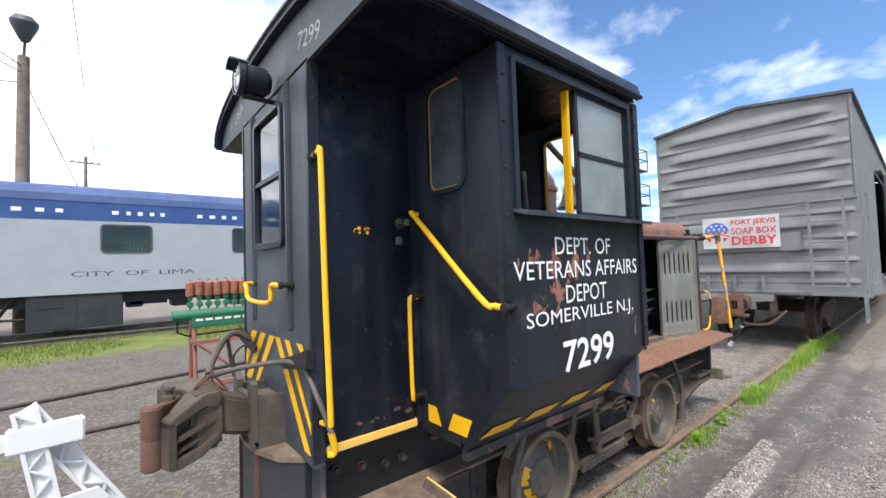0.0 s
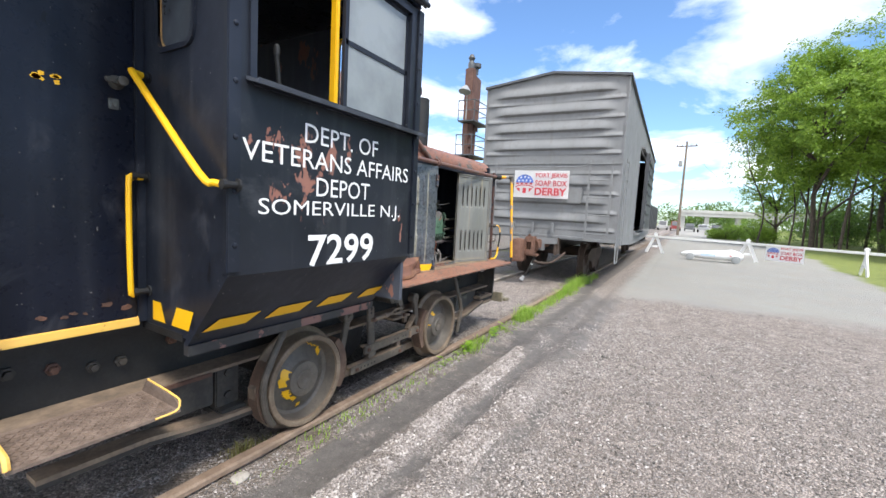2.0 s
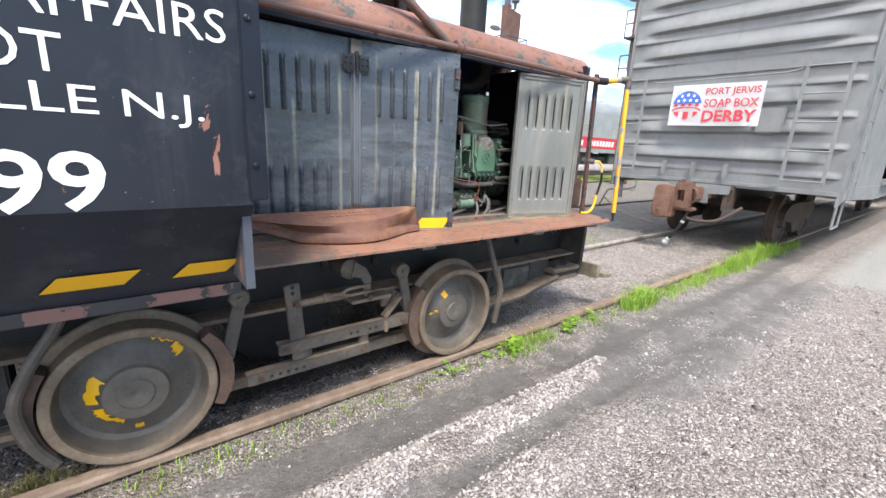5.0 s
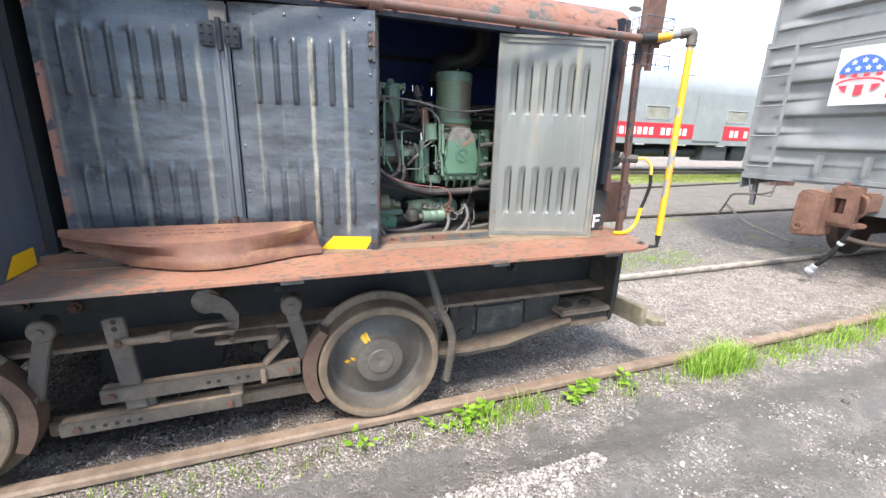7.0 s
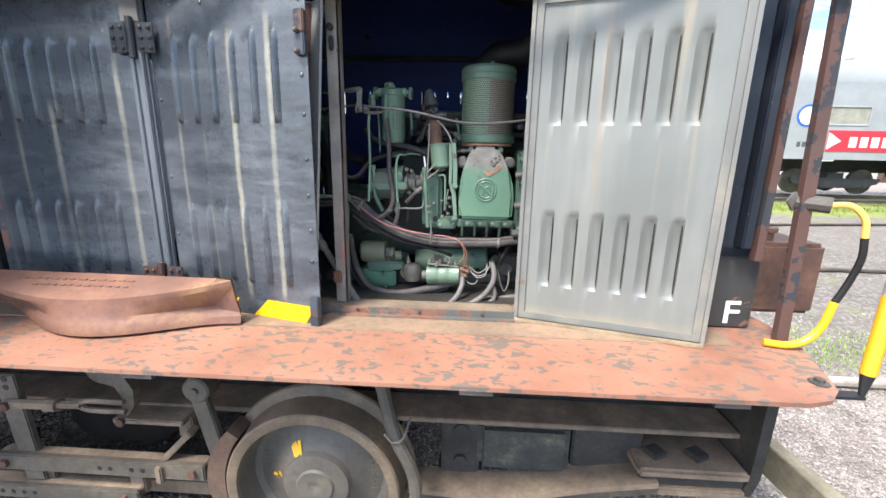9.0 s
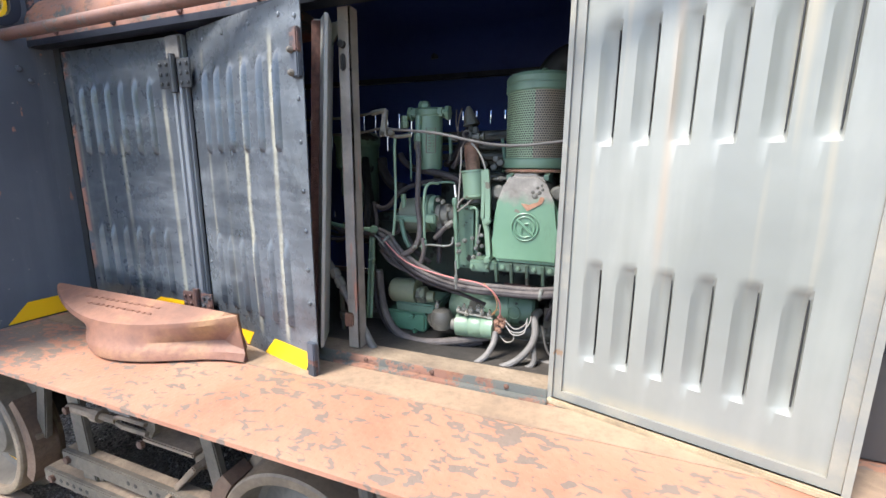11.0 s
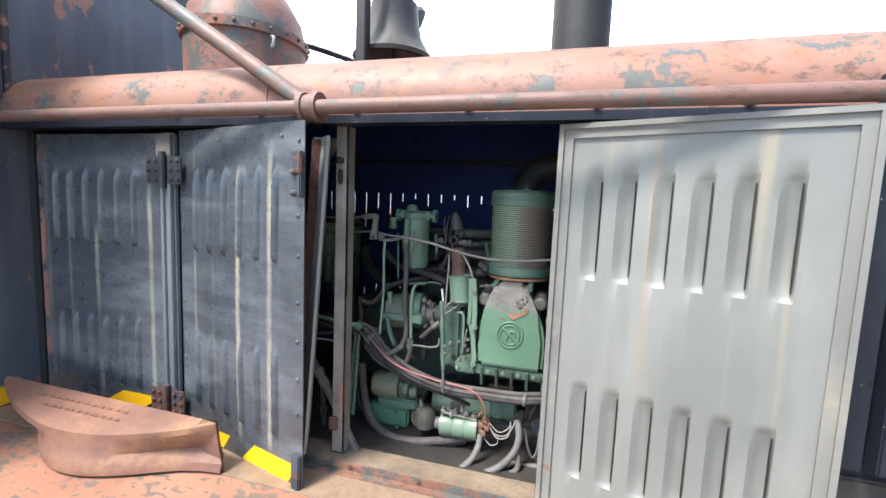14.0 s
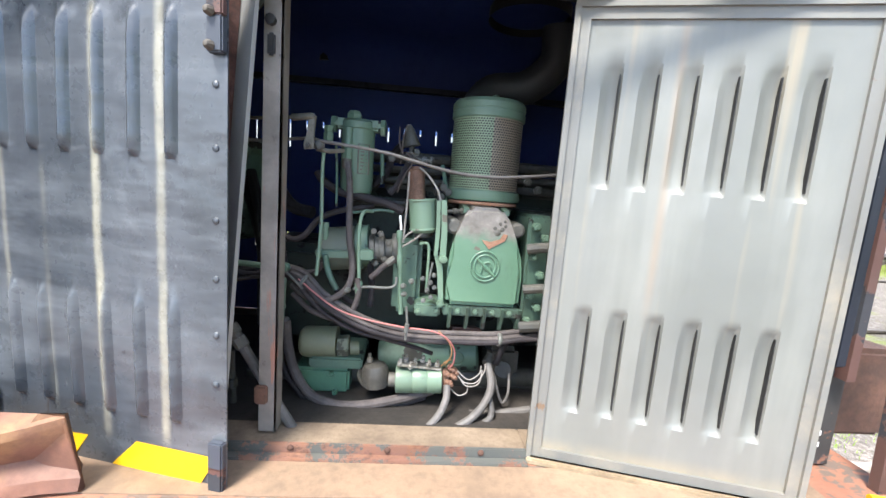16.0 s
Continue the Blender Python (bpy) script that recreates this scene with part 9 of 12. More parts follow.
# heavy battery hoses, conduits and the floor runs
run([(3.887, 2.190, 1.110), (3.898, 2.180, 1.039), (3.924, 2.160, 0.974), (3.970, 2.140, 0.921), (4.038, 2.130, 0.898), (4.120, 2.125, 0.901), (4.223, 2.130, 0.922), (4.311, 2.150, 0.941)], 0.0135, M_HOSE, "hose", "thick dusty battery hose")
run([(3.859, 2.200, 1.132), (3.873, 2.190, 1.013), (3.907, 2.170, 0.948), (3.978, 2.150, 0.887), (4.082, 2.140, 0.876), (4.190, 2.135, 0.891), (4.292, 2.150, 0.920)], 0.009, M_HOSE_DK)
drum((3.881, 2.195, 1.085), (3.879, 2.195, 1.117), [(0.014, 0), (0.016, 0.1), (0.016, 0.9), (0.014, 1)], "collar", M_CONDUIT, seg=14)
run([(4.347, 2.100, 0.982), (4.344, 2.080, 0.949), (4.323, 2.060, 0.911), (4.287, 2.040, 0.886), (4.241, 2.030, 0.873)], 0.0098, M_CONDUIT, "conduit", "grey flexible conduit")
run([(4.459, 2.130, 1.036), (4.468, 2.100, 0.993), (4.454, 2.080, 0.951), (4.411, 2.060, 0.908), (4.344, 2.045, 0.879), (4.257, 2.040, 0.857), (4.142, 2.040, 0.847), (4.042, 2.040, 0.846), (3.953, 2.050, 0.841)], 0.0108, M_CONDUIT, "conduit", "grey flexible conduit")
run([(4.462, 2.100, 0.966), (4.472, 2.080, 0.916), (4.449, 2.070, 0.892), (4.369, 2.070, 0.868), (4.271, 2.070, 0.848)], 0.0088, M_CONDUIT, "conduit")
run([(4.417, 2.120, 0.889), (4.501, 2.120, 0.892), (4.75, 2.14, 0.925)], 0.012, M_CONDUIT, "pipe", smooth=2)
run([(4.125, 2.120, 0.843), (4.168, 2.120, 0.867), (4.196, 2.060, 0.861), (4.193, 2.045, 0.843)], 0.006, M_HOSE_DK)
bm = BM()
lathe(bm, (4.189, 2.040, 0.847), (1, 0, 0.1), [(0.013, -0.006), (0.0145, 0), (0.013, 0.006)], 14)
epart("floor_clip", bm, M_ALU)
drum((4.456, 2.135, 1.034), (4.473, 2.160, 1.047), [(0.011, 0), (0.013, 0.2), (0.013, 1)], "gland", M_OILY, seg=8)
for pts in ([(4.371, 2.110, 1.012), (4.393, 2.100, 0.992), (4.426, 2.100, 0.993), (4.448, 2.110, 1.021), (4.451, 2.120, 1.040)], [(4.375, 2.110, 1.006), (4.400, 2.095, 0.984), (4.433, 2.100, 0.990), (4.442, 2.110, 1.025)], [(4.358, 2.110, 0.968), (4.380, 2.100, 0.954), (4.402, 2.100, 0.963), (4.403, 2.100, 0.986)], [(4.373, 2.110, 1.020), (4.405, 2.105, 0.998), (4.434, 2.110, 1.014), (4.440, 2.120, 1.033)]):
    run(pts, 0.0018, M_WIRE_WHITE, "wire", "pale thin wire", seg=6)
run([(4.483, 2.150, 1.002), (4.495, 2.130, 0.955), (4.512, 2.130, 0.921), (4.526, 2.130, 0.950), (4.529, 2.150, 1.001)], 0.004, M_CONDUIT, "strap", smooth=4)
run([(4.491, 2.170, 1.017), (4.508, 2.180, 1.058), (4.534, 2.200, 1.093)], 0.009, M_HOSE_DK, smooth=2)
bm = BM()
box(bm, *(4.477, 4.575), 2.22, 2.34, 0.95, 1.05, 0.015)
cyl(bm, (4.523, 2.200, 0.989), (4.539, 2.300, 0.945), 0.024, seg=14)
epart("side_bracket", bm, M_OILY)
bm = BM()
cyl(bm, (3.95, 2.28, 0.93), (4.75, 2.28, 0.93), 0.032, seg=18)
box(bm, 3.75, 4.75, 2.26, 2.4, 0.89, 0.935, 0.01)
epart("oil_pan_edge", bm, M_OILY)

# green brace and the grey conduit by the post
run([(3.60, 2.19, 1.295), (3.711, 2.190, 1.273), (3.800, 2.180, 1.269), (3.890, 2.150, 1.270)], 0.008, M_GREEN_PALE, "brace_rod", smooth=2)
bm = BM()
lathe(bm, (3.894, 2.140, 1.273), (0, -1, 0), [(0.013, -0.012), (0.015, 0), (0.012, 0.008), (0, 0.01)], 12)
epart("brace_boss", bm, M_GREEN)
for a, b in (((3.897, 2.140, 1.269), (3.888, 2.120, 0.959)), ((3.880, 2.150, 1.262), (3.868, 2.130, 0.952))):
    drum(a, b, [(0.005, 0), (0.0062, 0.02), (0.0062, 0.3), (0.0085, 0.31), (0.0085, 0.33), (0.0062, 0.34), (0.0062, 1)], "brace_rod", M_GREEN, seg=8)
run([(3.70, 2.06, 1.26), (3.795, 2.030, 1.153), (3.822, 2.025, 1.120), (3.880, 2.020, 1.028), (3.931, 2.015, 0.944), (3.984, 2.010, 0.862)], 0.0125, M_CONDUIT, "conduit", "grey flexible conduit", smooth=3)
drum((3.801, 2.030, 1.149), (3.837, 2.025, 1.095), [(0.014, 0), (0.018, 0.05), (0.018, 0.4), (0.0145, 0.42), (0.0145, 0.55), (0.017, 0.58), (0.017, 0.95), (0.014, 1)], "gland_nut", M_DUSTY, "dusty grey gland nut", seg=8)
drum((3.768, 2.120, 1.045), (3.774, 2.120, 0.877), [(0.009, 0), (0.009, 0.45), (0.0135, 0.47), (0.0135, 0.6), (0.009, 0.62), (0.009, 1)], "pipe", M_OILY, seg=10)

# hoses looping through the dark upper half
for pts, r in (
        ([(3.947, 2.250, 1.531), (3.968, 2.240, 1.506), (4.018, 2.230, 1.480), (4.085, 2.220, 1.471), (4.150, 2.210, 1.458), (4.198, 2.200, 1.439)], 0.0115),
        ([(4.110, 2.240, 1.447), (4.040, 2.230, 1.434), (3.989, 2.220, 1.417), (3.957, 2.210, 1.394), (3.929, 2.200, 1.356), (3.897, 2.200, 1.342), (3.863, 2.210, 1.355)], 0.0085),
        ([(4.155, 2.220, 1.486), (4.175, 2.220, 1.513), (4.187, 2.220, 1.543), (4.206, 2.240, 1.585)], 0.0085),
        ([(3.780, 2.420, 1.519), (3.798, 2.400, 1.470), (3.846, 2.380, 1.420), (3.911, 2.360, 1.407)], 0.02),
        ([(4.098, 2.340, 1.504), (4.133, 2.340, 1.549), (4.154, 2.360, 1.608), (4.185, 2.400, 1.651)], 0.012),
        ([(3.866, 2.200, 1.364), (3.873, 2.200, 1.310), (3.882, 2.190, 1.267)], 0.007),
        ([(4.111, 2.200, 1.299), (4.121, 2.190, 1.230), (4.119, 2.190, 1.166)], 0.009),
        ([(3.986, 2.200, 1.268), (4.029, 2.190, 1.201), (4.087, 2.190, 1.162)], 0.009)):
    run(pts, r, M_HOSE_DK)
for pts, r in (([(4.122, 2.280, 1.601), (4.126, 2.280, 1.547), (4.126, 2.280, 1.511)], 0.006), ([(4.056, 2.200, 1.427), (4.135, 2.200, 1.440), (4.170, 2.200, 1.436)], 0.004), ([(4.302, 2.300, 1.581), (4.318, 2.280, 1.510), (4.318, 2.260, 1.475)], 0.006)):
    run(pts, r, M_GREEN_DK, "pipe", smooth=2)
for p in ((4.303, 2.220, 1.514), (4.316, 2.220, 1.503), (4.297, 2.220, 1.489), (4.220, 2.260, 1.608), (4.153, 2.240, 1.584), (4.547, 2.240, 1.549), (4.572, 2.220, 1.527)):
    nut(p, (0.1, -1, 0), 0.012, 0.014, M_OILY)

# ---- rusty casting on the deck ----
def boat():
    bm = BM()
    n = 20
    rings = []
    for i in range(n + 1):
        t = i / n
        x = 2.685 + 0.91 * t
        bulge = math.sin(math.pi * t ** 1.04) ** 0.9 if 0 < t < 1 else 0.0
        belly = math.sin(math.pi * t ** 1.15) ** (2.2 if t < 0.55 else 1.5) if 0 < t < 1 else 0.0
        keel = max(0.0, 1 - t / 0.26) ** 1.3
        top_y = 1.812 - 0.125 * bulge
        low_y = 1.82 - 0.168 * belly - 0.06 * max(0.0, t - 0.5)
        far = 1.825 - 0.012 * t
        z_front = 1.034 - 0.036 * bulge
        low = Z_DECK + 0.002 + 0.085 * keel
        # the ledge near the bottom fades in the swollen middle
        ledge = 0.036 * max(0.0, (t - 0.45) / 0.55, (0.3 - t) / 0.6) ** 0.8
        xs = x + 0.03 * max(0.0, t - 0.9) / 0.1
        rings.append([bm.verts.new(p) for p in ((xs, far, low + 0.004), (xs, low_y + 0.02, low), (xs, low_y + 0.004, low + 0.008), (xs, low_y + 0.35 * ledge, low + 0.03), (xs - 0.01 * (t > 0.9), low_y + 0.8 * ledge + 0.004, low + 0.044),
                                                (x, low_y + 0.9 * ledge + 0.012, low + 0.058), (x, top_y - 0.004, z_front - 0.022), (x, top_y - 0.001, z_front - 0.005), (x, top_y + 0.008, z_front), (x, far - 0.004, 1.037), (x, far, 1.032))])
    k = len(rings[0])
    for p, q in zip(rings, rings[1:]):
        for i in range(k):
            bm.faces.new((p[i], p[(i + 1) % k], q[(i + 1) % k], q[i]))
    bm.faces.new(rings[0])
    bm.faces.new(rings[-1])
    ob = solid("brake_casting", bm, M_SHOE, "boat-shaped salmon-rusted iron casting lying on the deck", "casting", (3.16, 1.70, Z_DECK), angle=34)
    rng = random.Random(8)
    bm = BM()
    for r, yy in enumerate((1.785, 1.755)):
        x = 2.92 + 0.06 * r
        while x < 3.3:
            w = rng.uniform(0.012, 0.03)
            t = (x - 2.685) / 0.91
            bulge = math.sin(math.pi * t ** 1.04) ** 0.9
            edge, lip = 1.82 - 0.125 * bulge, 1.034 - 0.036 * bulge
            zt = lip + (1.037 - lip) * (yy - edge) / (1.817 - edge)
            box(bm, x, x + w, yy - 0.010, yy + 0.008, zt - 0.004, zt + 0.0009)
            x += w + 0.012
    pieces("raised_mark", bm, M_SHOE, ob)


boat()


# ---- grey boxcar ----
def boxcar():
    car = thing("boxcar", (16.5, 2.44, RAIL_TOP), "grey steel boxcar with ribbed end and open side door", "boxcar")
    X0, X1, YN, YF, Z0, ZE, ZP = 9.6, 23.4, 0.9, 3.98, 1.05, 4.40, 4.58
    # pressed end: wide ribs with a sharp return below, thin darts between them towards the corners
    ribs = (4.12, 3.72, 3.33, 2.94, 2.17, 1.77, 1.38)
    darts = (3.95, 3.57, 3.19, 2.83, 2.4, 1.97, 1.57, 1.2)

    def pressed(dz, rise, fall):
        if dz <= 0 or dz >= rise + fall:
            return 0.0
        return math.sin(0.5 * math.pi * dz / rise) if dz < rise else 0.5 + 0.5 * math.cos(math.pi * (dz - rise) / fall)

    def out(y, z):
        e = min(y - YN, YF - y)
        t = max(0.0, min(1.0, (e - 0.14) / 0.4))
        t = t * t * (3 - 2 * t)
        d = max(0.062 * t * pressed(z - rz, 0.04, 0.22) for rz in ribs)
        edge = max(0.0, min(1.0, (e - 0.02) / 0.06))
        thin = edge * (0.22 + 0.78 * max(0.0, 1 - (e - 0.1) / 0.9) if e > 0.1 else 1.0)
        d = max(d, max(0.035 * thin * pressed(z - rz, 0.02, 0.09) for rz in darts))
        return d + (0.015 if z < 2.63 else 0.0)
    bm = BM()
    ys = np.concatenate((np.linspace(YN, YN + 0.6, 20), np.linspace(YN + 0.6, YF - 0.6, 24)[1:-1], np.linspace(YF - 0.6, YF, 20)))
    rows = []
    for y in ys:
        edge = ZE + (ZP - ZE) * (1 - abs(y - CY) / (YF - CY))
        zs = list(np.linspace(Z0, ZE, 260)) + [edge]
        rows.append([bm.verts.new((X0 - out(y, z), y, z)) for z in zs])
    for p, q in zip(rows, rows[1:]):
        for i in range(len(p) - 1):
            bm.faces.new((p[i], q[i], q[i + 1], p[i + 1]))
    part("ribbed_end", bm, M_BOXGREY, car, "grey pressed steel end")
    for yy in (YN, YF):
        bm = BM()
        box(bm, X0 - 0.02, X0 + 0.1, yy - 0.02, yy + 0.02, Z0 - 0.02, ZE, 0.008)
        part("corner_post", bm, M_BOXGREY, car)
    bm = BM()
    box(bm, X0 - 0.035, X0, YN, YF, 2.63, 2.66)
    rivets(bm, [(X0 - 0.035, y, 2.645) for y in np.arange(YN + 0.06, YF, 0.075)], 0.01, (-1, 0, 0))
    part("joint_strip", bm, M_BOXGREY, car)
    bm = BM()
    prism(bm, [(YN - 0.05, ZE - 0.02), (CY, ZP + 0.0), (YF + 0.05, ZE - 0.02), (YF + 0.05, ZE + 0.03), (CY, ZP + 0.05), (YN - 0.05, ZE + 0.03)], "x", X0 - 0.06, X1)
    part("roof", bm, M_CHARCOAL, car, "dark grey ridge roof")
    bm = BM()
    box(bm, X0 - 0.08, X0 + 0.1, CY - 0.9, CY + 0.9, Z0 - 0.03, Z0 + 0.02, 0.006)
    box(bm, X0 - 0.06, X0 + 0.05, YN, YF, Z0 - 0.06, Z0 + 0.0, 0.006)
    part("end_sill", bm, M_BOXGREY, car)
    # side facing the lot: plates with posts, doorway, leaf slid back
    for y, s in ((YN, -1), (YF, 1)):
        bm = BM()
        sheet(bm, "y", y, y - s * 0.04, X0 + 0.1, X1, Z0, ZE, [(14.1, 17.2, Z0 + 0.12, ZE - 0.8)] if s < 0 else ())
        part("side", bm, M_BOXGREY, car, "grey riveted side")
        for k in range(12 if s > 0 else 0):
            px = X0 + 0.75 + 1.12 * k
            if 14.1 < px < 17.5:
                continue
            bm = BM()
            box(bm, px - 0.03, px + 0.03, min(y, y + s * 0.012), max(y, y + s * 0.012), Z0, ZE, 0.003)
            part("side_post", bm, M_BOXGREY, car)
        bm = BM()
        prism(bm, [(X0 - 0.05, Z0 + 0.02), (X1 + 0.05, Z0 + 0.02), (X1 + 0.05, 0.93), (19.5, 0.80), (13.5, 0.80), (X0 + 0.5, 0.93), (X0 - 0.05, 0.85)], "y", y + s * 0.0, y + s * 0.02)
        part("side_sill", bm, M_BOXGREY, car)
    bm = BM()
    sheet(bm, "y", YN - 0.22, YN - 0.12, 14.85, 18.0, Z0 + 0.2, ZE - 0.8)
    leaf = part("sliding_door", bm, M_CHARCOAL, car, "dark grey sliding door run half open")
    for z in np.arange(Z0 + 0.35, ZE - 0.9, 0.32):
        bm = BM()
        box(bm, 14.9, 17.95, YN - 0.25, YN - 0.22, z, z + 0.1, 0.008)
        part("door_rib", bm, M_CHARCOAL, leaf)
    bm = BM()
    box(bm, 14.0, 20.5, YN - 0.12, YN - 0.02, ZE - 0.78, ZE - 0.73)
    box(bm, 14.0, 20.5, YN - 0.12, YN - 0.02, Z0 + 0.02, Z0 + 0.07)
    part("door_track", bm, M_BOXGREY, car)
    bm = BM()
    box(bm, X0 + 0.15, X1 - 0.1, YN + 0.05, YF - 0.05, Z0 + 0.02, Z0 + 0.1)
    part("floor", bm, M_TIMBER, car)
    bm = BM()
    sheet(bm, "x", X1 - 0.05, X1, YN, YF, Z0, ZE)
    part("far_end", bm, M_BOXGREY, car)

    def rung_ladder(x, y0, y1, zs, along_x=False):
        lad = BM()
        for yy in (y0, y1):
            if along_x:
                box(lad, yy - 0.02, yy + 0.02, x - 0.006, x + 0.006, min(zs) - 0.25, max(zs) + 0.05)
            else:
                box(lad, x - 0.006, x + 0.006, yy - 0.022, yy + 0.022, min(zs) - 0.05, max(zs) + 0.07, 0.003)
        lad = part("ladder", lad, M_BOXGREY, car)
        for z in zs:
            bm = BM()
            a, b = ((y0, x), (y1, x)) if along_x else ((x, y0), (x, y1))
            cyl(bm, (*a, z), (*b, z), 0.011, seg=8)
            part("rung", bm, M_BOXGREY, lad)
    rung_ladder(X0 - 0.15, 1.06, 1.50, [1.16, 1.55, 1.92, 2.28, 2.62])
    rung_ladder(X0 - 0.15, 3.6, 3.93, [1.16, 1.55, 1.92, 2.28, 2.62])
    rung_ladder(YN - 0.08, X0 + 0.12, X0 + 0.55, [1.2, 1.58, 1.96, 2.34, 2.7], True)
    for yy in (2.2, 2.65, 3.1):
        bm = BM()
        box(bm, X0 - 0.14, X0 - 0.06, yy - 0.025, yy + 0.025, 1.12, 1.33, 0.006)
        part("bracket", bm, M_BOXGREY, car)
    bm = BM()
    tube(bm, [(X0 - 0.12, 1.55, 2.60), (X0 - 0.16, 1.7, 2.56), (X0 - 0.16, 3.3, 2.545), (X0 - 0.12, 3.45, 2.56)], 0.012, 8, 0)
    part("grab_iron", bm, M_BOXGREY, car)
    bm = BM()
    box(bm, X0 - 0.12, X0 - 0.03, 1.63, 1.95, 1.78, 2.12, 0.02)
    part("placard_board", bm, M_BOXGREY, car)
    # end coupler, hose and chain
    bm = BM()
    box(bm, X0 - 0.6, X0 + 0.4, 2.34, 2.54, 0.78, 0.98, 0.02)
    cp = part("coupler", bm, M_CAR_RUST, car, "rusty knuckle coupler with hanging air hose")
    bm = BM()
    prism(bm, [(2.60, 0.50), (2.86, 0.47), (2.885, 0.62), (2.87, 0.95), (2.80, 0.985), (2.60, 0.96)], "x", X0 - 0.8, X0 - 0.56)
    bmesh.ops.bevel(bm, geom=bm.edges[:], offset=0.02, segments=2, affect="EDGES")
    head = part("coupler_head", bm, M_CAR_RUST, cp)
    bm = BM()
    lathe(bm, (X0 - 0.8, 2.79, 0.58), (-1, 0, 0), [(0.05, -0.02), (0.05, 0.012), (0.028, 0.014), (0.026, -0.02)], 16, cap=False)
    part("pin_lug", bm, M_CAR_RUST, head)
    # open guard arm
    bm = BM()
    sheet(bm, "x", X0 - 0.72, X0 - 0.56, 2.40, 2.61, 0.66, 1.02, [(2.47, 2.57, 0.76, 0.92)])
    box(bm, X0 - 0.7, X0 - 0.5, 2.34, 2.62, 0.62, 0.67, 0.012)
    box(bm, X0 - 0.7, X0 - 0.5, 2.42, 2.60, 1.0, 1.04, 0.012)
    part("guard_arm", bm, M_CAR_RUST, cp)
    bm = BM()
    tube(bm, [(X0 - 0.62, 2.41, 0.96), (X0 - 0.64, 2.345, 0.93), (X0 - 0.64, 2.33, 0.8), (X0 - 0.62, 2.40, 0.72)], 0.018, 8)
    part("grip_loop", bm, M_CAR_RUST, cp)
    bm = BM()
    cyl(bm, (X0 - 0.62, 2.54, 0.7), (X0 - 0.62, 2.54, 1.08), 0.03, seg=12)
    part("knuckle_pin", bm, M_CAR_RUST, cp)
    for yy in (CY - 0.4, CY + 0.36):
        bm = BM()
        sheet(bm, "y", yy, yy + 0.04, X0 - 0.34, X0 + 0.1, 0.66, 1.02, [(X0 - 0.27, X0 - 0.12, 0.76, 0.95)])
        part("striker_web", bm, M_TRUCK, cp)
    bm = BM()
    prism(bm, [(CY - 0.42, 1.02), (CY - 0.42, 0.90), (CY - 0.16, 0.88), (CY - 0.16, 0.74), (CY + 0.16, 0.74), (CY + 0.16, 0.88), (CY + 0.42, 0.90), (CY + 0.42, 1.02)], "x", X0 - 0.36, X0 - 0.30)
    part("striker", bm, M_BOXGREY, cp, "grey striker plate")
    bm = BM()
    tube(bm, [(X0 - 0.05, 1.9, 0.70), (X0 - 0.25, 1.98, 0.60), (X0 - 0.45, 2.1, 0.5), (X0 - 0.6, 2.28, 0.49), (X0 - 0.68, 2.40, 0.52)], 0.026, 8)
    part("air_pipe", bm, M_TRUCK, cp)
    bm = BM()
    tube(bm, [(X0 - 0.66, 2.38, 0.66), (X0 - 0.68, 2.42, 0.5), (X0 - 0.7, 2.50, 0.3), (X0 - 0.71, 2.6, 0.15)], 0.024, 8)
    hose = part("air_hose", bm, M_RUBBER, cp, "grey rubber air hose")
    bm = BM()
    lathe(bm, (X0 - 0.71, 2.58, 0.18), (0, 0.5, -0.86), [(0.02, 0), (0.034, 0.01), (0.034, 0.06), (0.046, 0.07), (0.046, 0.1), (0.02, 0.12), (0, 0.12)], 12)
    part("fitting", bm, M_GALV, hose, "bright metal fitting")
    bm = BM()
    lathe(bm, (X0 - 0.68, 2.43, 0.47), (0, 0.4, -0.9), [(0.026, 0), (0.031, 0.004), (0.031, 0.03), (0.026, 0.034)], 12, cap=False)
    part("hose_clip", bm, M_GALV, hose)
    bm = BM()
    tube(bm, [(X0 - 0.12, 3.5, 0.86), (X0 - 0.2, 3.6, 0.81), (X0 - 0.2, 3.93, 0.77), (X0 - 0.2, 4.0, 0.7), (X0 - 0.2, 4.06, 0.56), (X0 - 0.2, 4.12, 0.45)], 0.015, 8, 3)
    part("uncoupling_rod", bm, M_STEEL, cp)
    bm = BM()
    tube(bm, [(X0 - 0.2, 4.03, 0.62), (X0 - 0.22, 3.85, 0.5), (X0 - 0.3, 3.6, 0.41), (X0 - 0.4, 3.3, 0.37), (X0 - 0.62, 2.9, 0.35)], 0.014, 6, 3)
    part("chain", bm, M_STEEL, cp)
    bm = BM()
    box(bm, X0 + 0.2, X0 + 0.24, YF - 0.06, YF, 0.6, 1.0)
    tube(bm, [(X0 - 0.02, 3.55, 1.0), (X0 - 0.02, 3.58, 0.78), (X0 - 0.02, 3.85, 0.78), (X0 - 0.02, 3.9, 1.0)], 0.013, 8, 0)
    part("stirrup_step", bm, M_BOXGREY, car)
    bm = BM()
    tube(bm, [(X0 + 0.15, YN, 1.0), (X0 + 0.15, YN, 0.55), (X0 + 0.6, YN, 0.55), (X0 + 0.6, YN, 1.0)], 0.016, 8, 0)
    part("stirrup_step", bm, M_BOXGREY, car)
